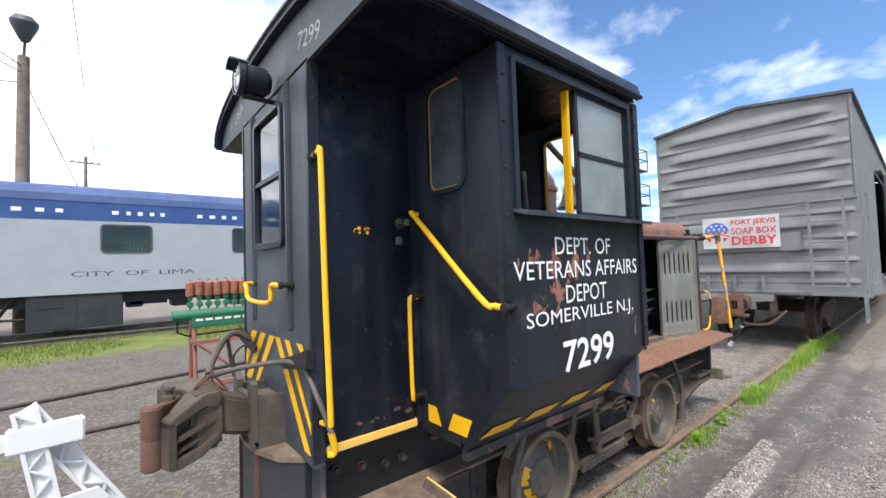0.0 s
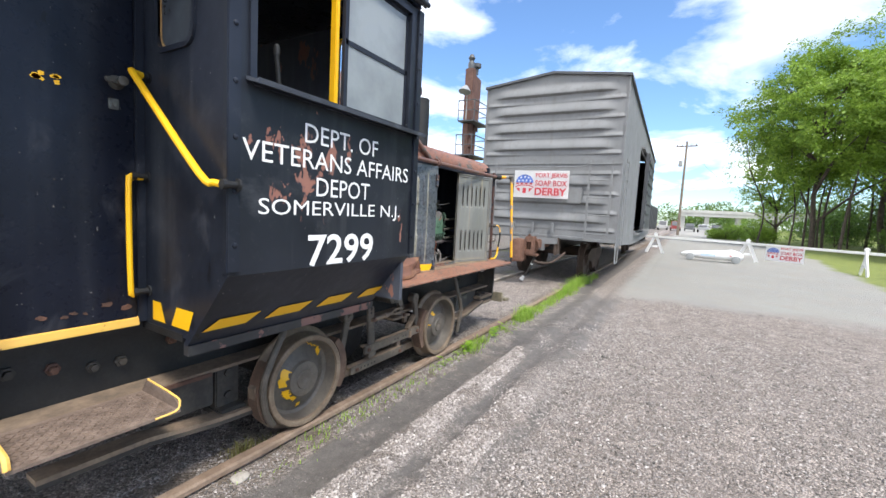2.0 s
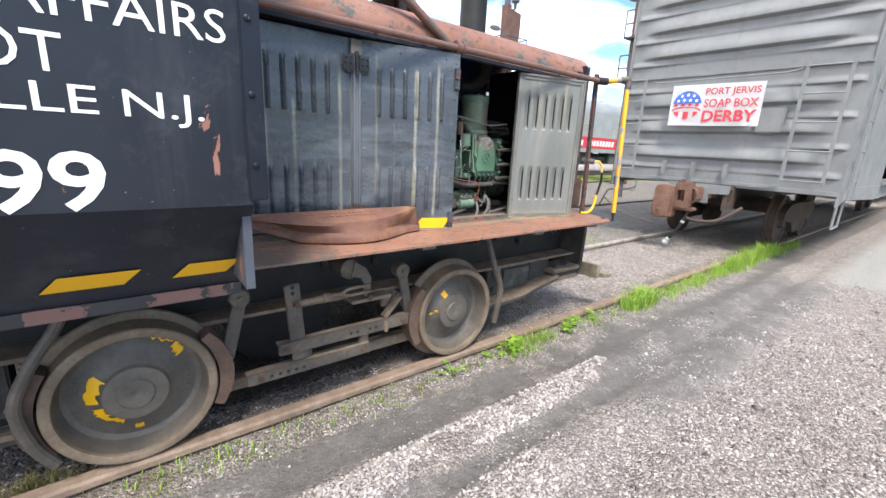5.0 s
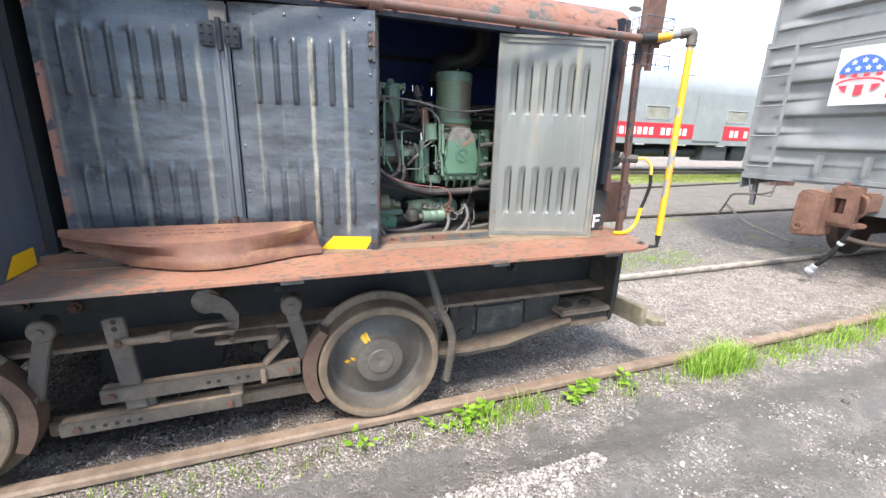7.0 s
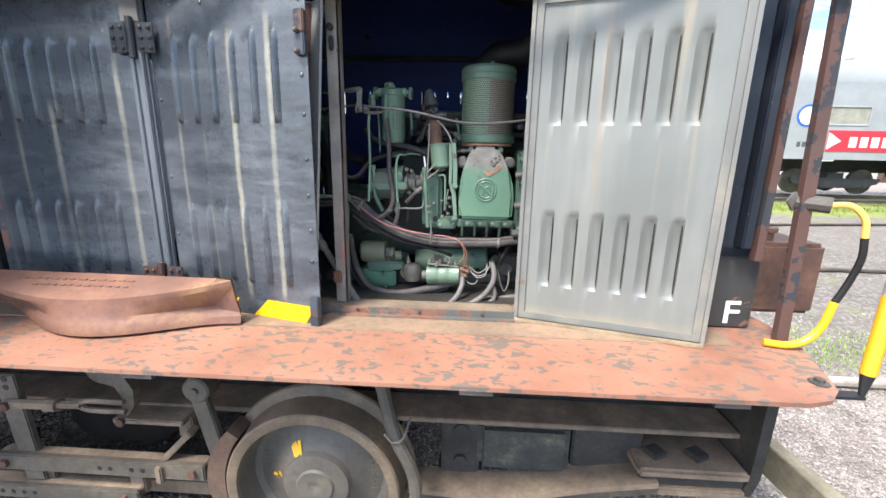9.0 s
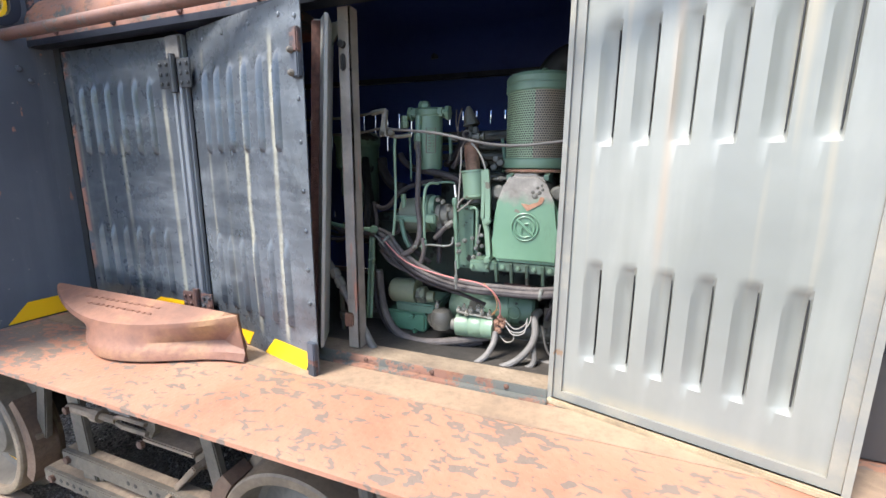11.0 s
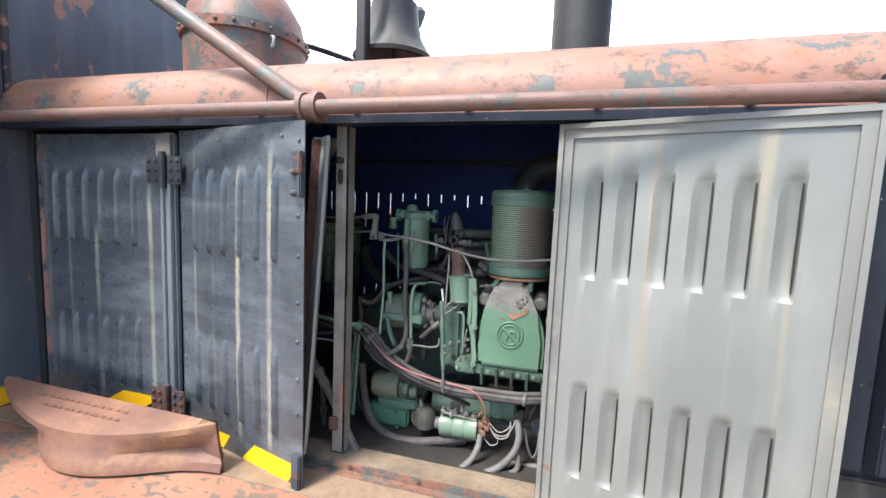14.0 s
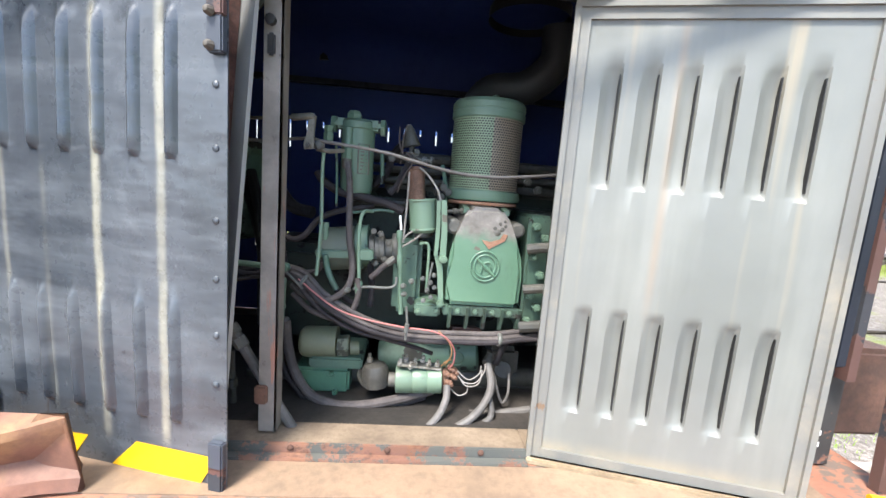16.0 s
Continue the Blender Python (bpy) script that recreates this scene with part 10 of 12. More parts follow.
    # trucks
    for tx in (11.6, 21.4):
        bm = BM()
        for yy in (1.62, mirror(1.62)):
            prism(bm, [(tx - 1.05, 0.62), (tx - 0.75, 0.74), (tx + 0.75, 0.74), (tx + 1.05, 0.62), (tx + 1.05, 0.5), (tx + 0.5, 0.42), (tx + 0.3, 0.24), (tx - 0.3, 0.24), (tx - 0.5, 0.42), (tx - 1.05, 0.5)], "y", yy - 0.06, yy + 0.06)
        box(bm, tx - 0.2, tx + 0.2, 1.6, mirror(1.6), 0.5, 0.75, 0.02)
        truck = part("truck", bm, M_TRUCK, car, "rust-brown truck")
        for wx in (tx - 0.85, tx + 0.85):
            for yy, s in ((1.7, 1), (mirror(1.7), -1)):
                bm = BM()
                lathe(bm, (wx, yy - s * 0.07, RAIL_TOP + 0.42), (0, s, 0), [(0.0, -0.04), (0.1, -0.04), (0.12, 0.02), (0.34, 0.03), (0.36, 0.0), (0.42, 0.0), (0.42, 0.1), (0.445, 0.11), (0.445, 0.14), (0.1, 0.14)], 36, cap=False)
                part("wheel", bm, M_TRUCK, truck)
    bm = BM()
    box(bm, X0 + 0.3, X1 - 0.3, 2.2, 2.68, 0.72, 1.02)
    part("centre_sill", bm, M_DARK, car)
    return car


# the boxcar stands on a slight curve
BOX_TURN = Matrix.Translation((9.6, 0.9, 0)) @ Matrix.Rotation(radians(1.4), 4, "Z") @ Matrix.Translation((-9.6, -0.9, 0))
wagon_ahead = boxcar()
wagon_ahead.matrix_world = BOX_TURN @ Matrix.Translation(BASE[wagon_ahead])


# ---- derby banner, used twice ----
def banner(base, w, h, where, label, tilt=0.0):
    """where(u, z, d): the banner's lower left corner is u = z = 0."""
    b = thing("banner", base, label, "banner")
    bm = BM()
    nu, nz = 12, 6
    g = [[bm.verts.new(where(w * i / nu, h * k / nz, 0.008 + 0.006 * math.sin(i * 1.3 + k))) for k in range(nz + 1)] for i in range(nu + 1)]
    for i in range(nu):
        for k in range(nz):
            bm.faces.new((g[i][k], g[i + 1][k], g[i + 1][k + 1], g[i][k + 1]))
    bmesh.ops.solidify(bm, geom=bm.faces[:], thickness=0.003)
    part("sheet", bm, M_BANNER, b)
    D = 0.022
    for text, u0, u1, z0, z1, bold in (("PORT JERVIS", 0.40, 0.965, 0.70, 0.90, 0.012), ("SOAP BOX", 0.40, 0.965, 0.44, 0.64, 0.012), ("DERBY", 0.40, 0.965, 0.10, 0.37, 0.025)):
        letters(text, u0 * w, u1 * w, z0 * h, z1 * h, where, M_RED, b, bold, D, "red block letter")
    cu, cz, r = 0.2 * w, 0.5 * h, 0.17 * w

    def patch(name, outline, mat, d):
        bm = BM()
        bm.faces.new([bm.verts.new(where(u, z, d)) for u, z in outline])
        part(name, bm, mat, b)

    def rim(a0, a1, rr=1.0):
        return [(cu + rr * r * math.cos(radians(a0 + (a1 - a0) * k / 14)), cz + rr * r * math.sin(radians(a0 + (a1 - a0) * k / 14))) for k in range(15)]

    # roundel: starred blue cap, white brim between red arcs, striped bowl
    patch("blue_field", rim(8, 172), M_BLUE, D)
    for k, (su, sz) in enumerate(((-0.62, 0.32), (-0.2, 0.36), (0.22, 0.36), (0.64, 0.32), (-0.4, 0.66), (0.02, 0.74), (0.42, 0.66))):
        pts = []
        for q in range(10):
            rr = (0.026 if q % 2 == 0 else 0.011) * w
            a = math.pi / 2 + math.pi * q / 5
            pts.append((cu + su * r + rr * math.cos(a), cz + sz * r + rr * math.sin(a)))
        patch("star", pts, M_WHITE_PAINT, D + 0.003)
    for k in range(4):
        u = -0.92 + 0.5 * k
        patch("red_stripe", [(cu + r * u, cz - 0.06 * r), (cu + r * (u + 0.27), cz - 0.06 * r), (cu + r * (u + 0.25), cz + 0.1 * r), (cu + r * (u + 0.02), cz + 0.1 * r)], M_RED, D)
    top = [(cu + r * 1.02 * math.cos(radians(a)), cz - 0.38 * r + 0.28 * r * math.sin(radians(a))) for a in range(0, 181, 15)]
    inner = [(cu + r * 0.94 * math.cos(radians(a)), cz - 0.42 * r + 0.24 * r * math.sin(radians(a))) for a in range(180, -1, -15)]
    for k in range(len(top) - 1):
        patch("red_brim", [top[k], top[k + 1], inner[-k - 2], inner[-k - 1]], M_RED, D + 0.001)
    for u0, u1 in ((-0.86, -0.5), (-0.16, 0.2), (0.52, 0.84)):
        low = [(cu + r * u, cz - r * math.sqrt(max(0.0, 1 - u * u)) * 0.98) for u in (u0, (u0 + u1) / 2, u1)]
        patch("red_stripe", [(cu + r * u0, cz - 0.45 * r), *low, (cu + r * u1, cz - 0.45 * r)], M_RED, D)
    return b


tied = banner((9.44, 2.53, 2.18), 1.225, 0.60, lambda u, z, d: (9.42 - d, 3.12 - u, 1.885 + z - 0.012 * u), "white derby banner with red letters tied to the boxcar end")
tied.matrix_world = BOX_TURN @ Matrix.Translation(BASE[tied])


# ---- passenger cars beyond the yard ----
YT = 16.4


def roof_profile(zb, zt, depth, y0):
    return [(y0, zb), (y0 + 0.02, zb + (zt - zb) * 0.35), (y0 + 0.2, zb + (zt - zb) * 0.7), (y0 + 0.6, zb + (zt - zb) * 0.92), (y0 + 1.5, zt), (y0 + 2.4, zb + (zt - zb) * 0.92), (y0 + 2.8, zb + (zt - zb) * 0.7), (y0 + 2.98, zb + (zt - zb) * 0.35), (y0 + 3.0, zb)]


def car_truck(car, tx, mat):
    bm = BM()
    for yy in (YT + 0.45, YT + 2.45):
        prism(bm, [(tx - 1.6, 0.75), (tx + 1.6, 0.75), (tx + 1.5, 0.55), (tx + 0.6, 0.4), (tx - 0.6, 0.4), (tx - 1.5, 0.55)], "y", yy - 0.07, yy + 0.07)
    for k in (-1.1, -0.4, 0.4, 1.1):
        lathe(bm, (tx + k, YT + 0.36, 0.55), (0, 1, 0), [(0.0, 0), (0.11, 0), (0.11, 0.1), (0.09, 0.12)], 12)
    box(bm, tx - 0.3, tx + 0.3, YT + 0.4, YT + 2.5, 0.5, 0.95, 0.02)
    tr = part("truck", bm, mat, car)
    for wx in (tx - 1.2, tx + 1.2):
        for yy in (YT + 0.75, YT + 2.2):
            bm = BM()
            lathe(bm, (wx, yy, 0.62), (0, 1, 0), [(0.0, 0), (0.38, 0), (0.46, -0.02), (0.46, 0.12), (0.1, 0.12)], 28)
            part("wheel", bm, M_WHEEL, tr)


def blue_car():
    car = thing("passenger_car", (-4.5, YT + 1.5, 0), "white and blue passenger rail car with small windows", "rail car", "passenger cars")
    X0, X1 = -17.0, 8.6
    wins = [(-0.09, 1.13), (3.59, 4.45), (-5.2, -4.2), (-8.8, -7.8), (6.4, 7.2)]
    bm = BM()
    sheet(bm, "y", YT, YT + 0.06, X0, X1, 1.24, 3.44, [(a, b, 2.5, 3.3) for a, b in wins])
    part("lower_side", bm, M_CARWHITE, car, "off-white smooth side")
    bm = BM()
    sheet(bm, "y", YT - 0.004, YT + 0.06, X0, X1, 3.44, 4.02)
    part("letter_board", bm, M_CARBLUE, car, "royal blue letter board")
    bm = BM()
    prism(bm, roof_profile(4.02, 4.62, 0, YT), "x", X0, X1)
    part("roof", bm, M_CARROOF, car, "faded blue rounded roof")
    bm = BM()
    box(bm, X0, X1, YT - 0.02, YT + 0.02, 4.005, 4.03)
    part("roof_seam", bm, M_CARROOF, car)
    bm = BM()
    sheet(bm, "x", X1 - 0.05, X1, YT, YT + 3, 1.24, 4.05)
    sheet(bm, "x", X0, X0 + 0.05, YT, YT + 3, 1.24, 4.05)
    sheet(bm, "y", YT + 2.94, YT + 3.0, X0, X1, 1.24, 4.05)
    part("far_walls", bm, M_CARWHITE, car)
    bm = BM()
    box(bm, X0, X1, YT + 0.05, YT + 2.95, 1.2, 1.3)
    part("floor", bm, M_DARK, car)
    for k, (a, b) in enumerate(wins):
        fr = BM()
        ring_frame(fr, "y", YT - 0.02, YT + 0.05, a, b, 2.5, 3.3, 0.05, 0.09)
        box(fr, a, b, YT - 0.005, YT + 0.03, 2.78, 2.81)
        fr = part("window", fr, M_CHARCOAL, car, "dark framed window")
        bm = BM()
        box(bm, a, b, YT + 0.02, YT + 0.03, 2.5, 3.3)
        part("pane", bm, glass("car_glass", (0.35, 0.5, 0.48)), fr).visible_shadow = False
        bm = BM()
        for s in range(5):
            box(bm, a + 0.5 * (b - a) + 0.1 * s, a + 0.5 * (b - a) + 0.1 * s + 0.06, YT + 0.25, YT + 0.3, 2.5, 3.1, 0.02)
        part("curtain", bm, M_TEAL, fr)
    part("lettering", words("CITY  OF  LIMA", -0.8, 2.36, 1.75, 1.9, on_y(YT)), M_CHARCOAL, car, "dark grey serif-like letters")
    for spans in (((-3.8, -3.2), (-3.1, -2.75), (-2.65, -2.25), (-2.15, -1.75), (-1.65, -1.3), (-1.22, -0.9)), ((0.07, 0.38), (0.45, 0.66), (0.73, 0.98), (1.05, 1.28), (1.34, 1.57)), ((2.38, 2.68), (2.75, 3.08), (3.15, 3.42), (3.5, 3.77))):
        pieces("lettering", bars([(a + 0.24 * (b - a), b - 0.24 * (b - a)) for a, b in spans], 3.655, 3.77, on_y(YT - 0.004)), M_WHITE_PAINT, car, "white painted bar")
    bm = BM()
    box(bm, -1.75, 0.42, YT + 0.05, YT + 1.2, 0.22, 1.22, 0.02)
    eq = part("equipment_box", bm, M_SOOT, car, "sooty black underfloor box")
    bm = BM()
    box(bm, -1.6, -1.0, YT + 0.03, YT + 0.06, 0.85, 1.15, 0.01)
    box(bm, -0.1, -0.08, YT + 0.04, YT + 0.06, 0.25, 1.2)
    box(bm, -0.7, -0.68, YT + 0.04, YT + 0.06, 0.25, 1.2)
    pieces("hatch", bm, M_SOOT, eq)
    bm = BM()
    box(bm, X0 + 1, X1 - 1, YT + 0.25, YT + 2.75, 0.9, 1.22)
    for a, b, z in ((-5.6, -4.6, 0.45), (-4.3, -3.5, 0.62), (-3.0, -2.6, 0.5), (0.5, 0.95, 0.72), (1.75, 2.3, 0.66), (3.6, 4.3, 0.55)):
        box(bm, a, b, YT + 0.3, YT + 1.3, z, 1.0, 0.03)
    cyl(bm, (-4.4, YT + 0.25, 0.62), (-1.8, YT + 0.25, 0.58), 0.035, seg=8)
    cyl(bm, (-1.2, YT + 0.1, 0.2), (0.1, YT + 0.1, 0.14), 0.03, seg=8)
    box(bm, 0.6, 1.6, YT + 0.3, YT + 1.0, 0.8, 1.22)
    cyl(bm, (2.5, YT + 0.5, 0.98), (3.4, YT + 0.5, 0.98), 0.2, seg=18)
    tube(bm, [(-2.0, YT + 0.15, 1.2), (-2.3, YT + 0.2, 0.7), (-2.5, YT + 0.2, 0.4), (-2.8, YT + 0.2, 0.75), (-3.2, YT + 0.2, 1.2)], 0.05, 6, 0)
    part("underframe", bm, M_DARK, car)
    for tx in (-13.5, 6.2):
        car_truck(car, tx, M_DARK)


def silver_car(x0, x1, first):
    car = thing("passenger_car", ((x0 + x1) / 2, YT + 1.5, 0), "silver circus passenger rail car with red name boards", "rail car", "passenger cars")
    wins = [(x0 + 0.9 + 4.9 * k, x0 + 2.35 + 4.9 * k) for k in range(int((x1 - x0) / 4.9))]
    if first:
        wins = [(16.78, 18.24), (20.0, 21.5), (25.6, 27.1), (30.2, 31.7), (34.8, 36.3)]
    doors = [(23.3, 25.3)] if first else [(x0 + 8, x0 + 10)]
    holes = [(a, b, 2.64, 3.2) for a, b in wins]
    bm = BM()
    sheet(bm, "y", YT, YT + 0.06, x0, x1, 1.42, 4.02, holes)
    part("side", bm, M_SILVER, car, "silver painted side")
    bm = BM()
    prism(bm, roof_profile(4.02, 4.92, 0, YT), "x", x0, x1)
    part("roof", bm, M_SILVER, car)
    bm = BM()
    sheet(bm, "x", x0, x0 + 0.05, YT, YT + 3, 1.42, 4.05)
    sheet(bm, "x", x1 - 0.05, x1, YT, YT + 3, 1.42, 4.05)
    sheet(bm, "y", YT + 2.94, YT + 3.0, x0, x1, 1.42, 4.05)
    part("far_walls", bm, M_SILVER, car)
    for a, b in wins:
        fr = BM()
        ring_frame(fr, "y", YT - 0.02, YT + 0.05, a, b, 2.64, 3.2, 0.05, 0.03)
        fr = part("window", fr, M_GALV, car)
        bm = BM()
        box(bm, a, b, YT + 0.01, YT + 0.02, 2.64, 3.2)
        part("pane", bm, rusty("dusty_glazing", (0.3, 0.29, 0.24), (0.2, 0.2, 0.18), (0.4, 0.38, 0.31), 0.35, 2), fr)
    for a, b in doors:
        bm = BM()
        box(bm, a, b, YT - 0.05, YT, 1.6, 3.9, 0.015)
        d = part("sliding_door", bm, M_SILVER, car)
        bm = BM()
        box(bm, a + 0.4, a + 0.45, YT - 0.07, YT - 0.05, 3.0, 3.3, 0.008)
        part("handle", bm, M_GALV, d)
    boards = [((17.0, 23.3), [(17.75, 20.7), (21.1, 23.1)]), ((25.5, 33.5), [(26.0, 26.8), (27.1, 30.4), (30.8, 33.2)])] if first else [((x0 + 1, x0 + 7.4), [(x0 + 1.4, x0 + 4), (x0 + 4.5, x0 + 7)])]
    for (a, b), spans in boards:
        bm = BM()
        box(bm, a, b, YT - 0.015, YT, 1.7, 2.42)
        brd = part("name_board", bm, M_RED, car, "red name board with white bars")
        letters = []
        for s0, s1 in spans:
            x = s0
            while x < s1 - 0.2:
                letters.append((x, x + 0.26))
                x += 0.37
        pieces("lettering", bars(letters, 1.85, 2.2, on_y(YT - 0.015)), M_WHITE_PAINT, brd, "white bar")
    if first:
        bm = BM()
        bm.faces.new([bm.verts.new((17.02 + u, YT - 0.02, 2.06 + z)) for u, z in ((0, -0.3), (0.45, 0), (0, 0.3))])
        part("arrow", bm, M_WHITE_PAINT, car)
        bm = BM()
        lathe(bm, (16.2, YT - 0.004, 2.9), (0, -1, 0), [(0.38, 0), (0.38, 0.008), (0, 0.008)], 28)
        part("roundel", bm, M_BLUE, car)
        bm = BM()
        lathe(bm, (16.2, YT - 0.012, 2.9), (0, -1, 0), [(0.3, 0), (0.3, 0.004), (0, 0.004)], 28)
        part("roundel_centre", bm, M_WHITE_PAINT, car)
        pieces("lettering", bars([(16.0, 16.13), (16.18, 16.31), (16.36, 16.49)], 1.84, 2.02, on_y(YT)), M_CHARCOAL, car)
    bm = BM()
    box(bm, x0 + 0.5, x1 - 0.5, YT + 0.9, YT + 2.1, 0.95, 1.42)
    part("underframe", bm, M_SOOT, car)
    rng = random.Random(int(x0))
    px = x0 + 4.6
    while px < x1 - 5.5:
        w = rng.uniform(0.7, 2.0)
        bm = BM()
        if rng.random() < 0.25:
            cyl(bm, (px, YT + 0.5, 1.0), (px + w, YT + 0.5, 1.0), 0.24, seg=16)
        else:
            box(bm, px, px + w, YT + 0.15, YT + 0.9, rng.uniform(0.55, 0.8), 1.38, 0.03)
        part("equipment_box", bm, M_CHARCOAL if rng.random() < 0.45 else M_SOOT, car, "grey underfloor box")
        px += w + rng.uniform(0.15, 0.5)
    bm = BM()
    for k in range(8):
        box(bm, x0 + 1.5 + 2.8 * k, x0 + 2.1 + 2.8 * k, YT + 0.02, YT + 0.1, 1.36, 1.42)
    pieces("step", bm, M_WHITE_PAINT, car)
    for k in range(3):
        bm = BM()
        px = x0 + 3 + 6 * k
        lathe(bm, (px, YT + 1.5, 4.88), (0, 0, 1), [(0.05, 0), (0.05, 0.12), (0.22, 0.16), (0.2, 0.22), (0, 0.26)], 14)
        part("roof_vent", bm, M_GALV, car)
    for tx in (x0 + 2.6, x1 - 2.6):
        car_truck(car, tx, M_SOOT)


blue_car()
silver_car(15.3, 39.0, True)
silver_car(39.8, 63.0, False)


# ---- lever stand with rusty counterweights ----
def lever_stand():
    st = thing("lever_stand", (1.2, 7.1, 0), "green lever frame with rusty weights on a red pipe stand", "lever frame")
    bm = BM()
    cyl(bm, (0.72, 6.95, 1.13), (2.4, 6.95, 1.13), 0.075, seg=16)
    part("green_tube", bm, M_LEVER_GREEN, st, "dark green tube")
    bm = BM()
    box(bm, 0.95, 2.4, 6.88, 6.96, 0.95, 1.10, 0.008)
    part("name_rail", bm, M_LEVER_GREEN, st)
    bm = BM()
    for k in range(11):
        box(bm, 1.0 + 0.125 * k, 1.09 + 0.125 * k, 6.874, 6.88, 1.04, 1.07)
    part("name_tags", bm, M_WHITE_PAINT, st)
    for k in range(11):
        x = 0.945 + 0.117 * k
        bm = BM()
        cyl(bm, (x, 6.98, 1.2), (x, 6.98, 1.42), 0.014, seg=8)
        lathe(bm, (x, 6.98, 1.28), (0, -1, 0), [(0.045, 0), (0.045, 0.03), (0.02, 0.035), (0, 0.035)], 12)
        box(bm, x - 0.03, x + 0.03, 6.95, 7.0, 1.34, 1.42, 0.006)
        lv = part("lever", bm, M_LEVER_GREEN, st)
        bm = BM()
        z0 = 1.40 + (0.012 if k % 3 == 1 else 0.0)
        lathe(bm, (x, 6.98, z0), (0, 0, 1), [(0.054, 0), (0.057, 0.01), (0.057, 0.19), (0.048, 0.2), (0.015, 0.22), (0.012, 0.245), (0, 0.245)], 14)
        part("weight", bm, M_LEVER_RED, lv, "orange-brown rusty weight")
    for x in (0.98, 2.2):
        for y in (6.75, 7.25):
            bm = BM()
            cyl(bm, (x, y, 0), (x, 6.95 if y < 7 else 7.1, 1.1), 0.028, seg=10)
            part("leg", bm, M_STAND_RED, st)
    bm = BM()
    for z in (0.12, 0.72):
        box(bm, 0.95, 2.25, 6.78, 6.83, z, z + 0.05)
        box(bm, 0.95, 1.0, 6.75, 7.25, z, z + 0.05)
    tube(bm, [(0.98, 6.78, 0.75), (1.5, 6.78, 0.3), (2.2, 6.78, 0.2)], 0.022, 8, 0)
    part("brace", bm, M_STAND_RED, st)
    bm = BM()
    tube(bm, [(1.5, 6.7, 0.2), (1.45, 6.68, 0.5), (1.65, 6.66, 0.66), (2.0, 6.7, 0.55), (2.2, 6.7, 0.2)], 0.014, 8)
    tube(bm, [(0.78, 6.95, 1.13), (0.78, 6.93, 0.9), (0.9, 6.93, 0.84), (1.7, 6.93, 0.86), (1.72, 6.93, 0.5)], 0.014, 8, 0)
    part("conduit", bm, M_RUBBER, st)


lever_stand()


# ---- sawhorse barriers ----
def trestle(base, turn, feet=(0.36, -0.36), name="barrier_trestle"):
    """Two channel legs that meet at the top, with zigzag webs cast in their faces."""
    tr = thing(name, (0, 0, 0), "white plastic folding barrier trestle", "barrier", "barrier trestles")
    for k, foot in enumerate(feet):
        tip = -0.03 if foot > 0 else 0.03
        y0, y1 = (-0.055, -0.005) if k == 0 else (0.0, 0.05)
        d = Vector((tip - foot, 0, 0.96))
        along, across = d.normalized(), Vector((d.z, 0, -d.x)).normalized()
        bm = BM()
        for off in (-0.052, 0.052):
            a, b = Vector((foot, 0, 0)) + across * off, Vector((tip, 0, 0.96)) + across * off
            prism(bm, [(q.x, q.z) for q in (a - across * 0.011, a + across * 0.011, b + across * 0.011, b - across * 0.011)], "y", y0, y1)
        a, b = Vector((foot, 0, 0)), Vector((tip, 0, 0.96))
        prism(bm, [(q.x, q.z) for q in (a - across * 0.05, a + across * 0.05, b + across * 0.05, b - across * 0.05)], "y", (y0 + y1) / 2 + 0.008, (y0 + y1) / 2 + 0.016)
        leg = part("leg", bm, M_WHITE_PLASTIC, tr)
        bm = BM()
        n = 11
        for i in range(n):
            u = -0.045 if i % 2 else 0.045
            p = a + d * (i / n) + across * u
            q = a + d * ((i + 1) / n) - across * u
            w = (q - p).normalized()
            v = Vector((w.z, 0, -w.x)) * 0.006
            prism(bm, [(c.x, c.z) for c in (p - v, p + v, q + v, q - v)], "y", y0 + 0.004, y1 - 0.006)
        part("web", bm, M_WHITE_PLASTIC, leg)
    mid = (feet[0] + feet[1]) / 2
    bm = BM()
    prism(bm, [(mid * 0.75 - 0.14, 0.27), (mid * 0.75 + 0.14, 0.27), (mid * 0.65 + 0.11, 0.36), (mid * 0.65 - 0.11, 0.36)], "y", -0.015, 0.015)
    part("cross_tie", bm, M_WHITE_PLASTIC, tr)
    tr.matrix_world = pose(*base, 0, 0, turn)
    return tr


trestle((-0.36, 3.65, -0.045), 8, (0.14, 0.53))
first = trestle((23.0, 0.85, 0), -80)
for base, turn in (((22.4, -2.75, 0), -96), ((20.1, -5.85, 0), -176)):
    copy_thing(first, pose(*base, 0, 0, turn))


def plank(a, b, z, name, label):
    a, b = Vector((*a, z)), Vector((*b, z))
    d = b - a
    bm = BM()
    box(bm, 0, d.length - 0.02, -0.022, 0.022, -0.05, 0.05, 0.006)
    ob = solid(name, bm, M_WHITE_WOOD, label, "barrier plank")
    ob.matrix_world = Matrix.Translation(a) @ Matrix.Rotation(math.atan2(d.y, d.x), 4, "Z")
    return ob


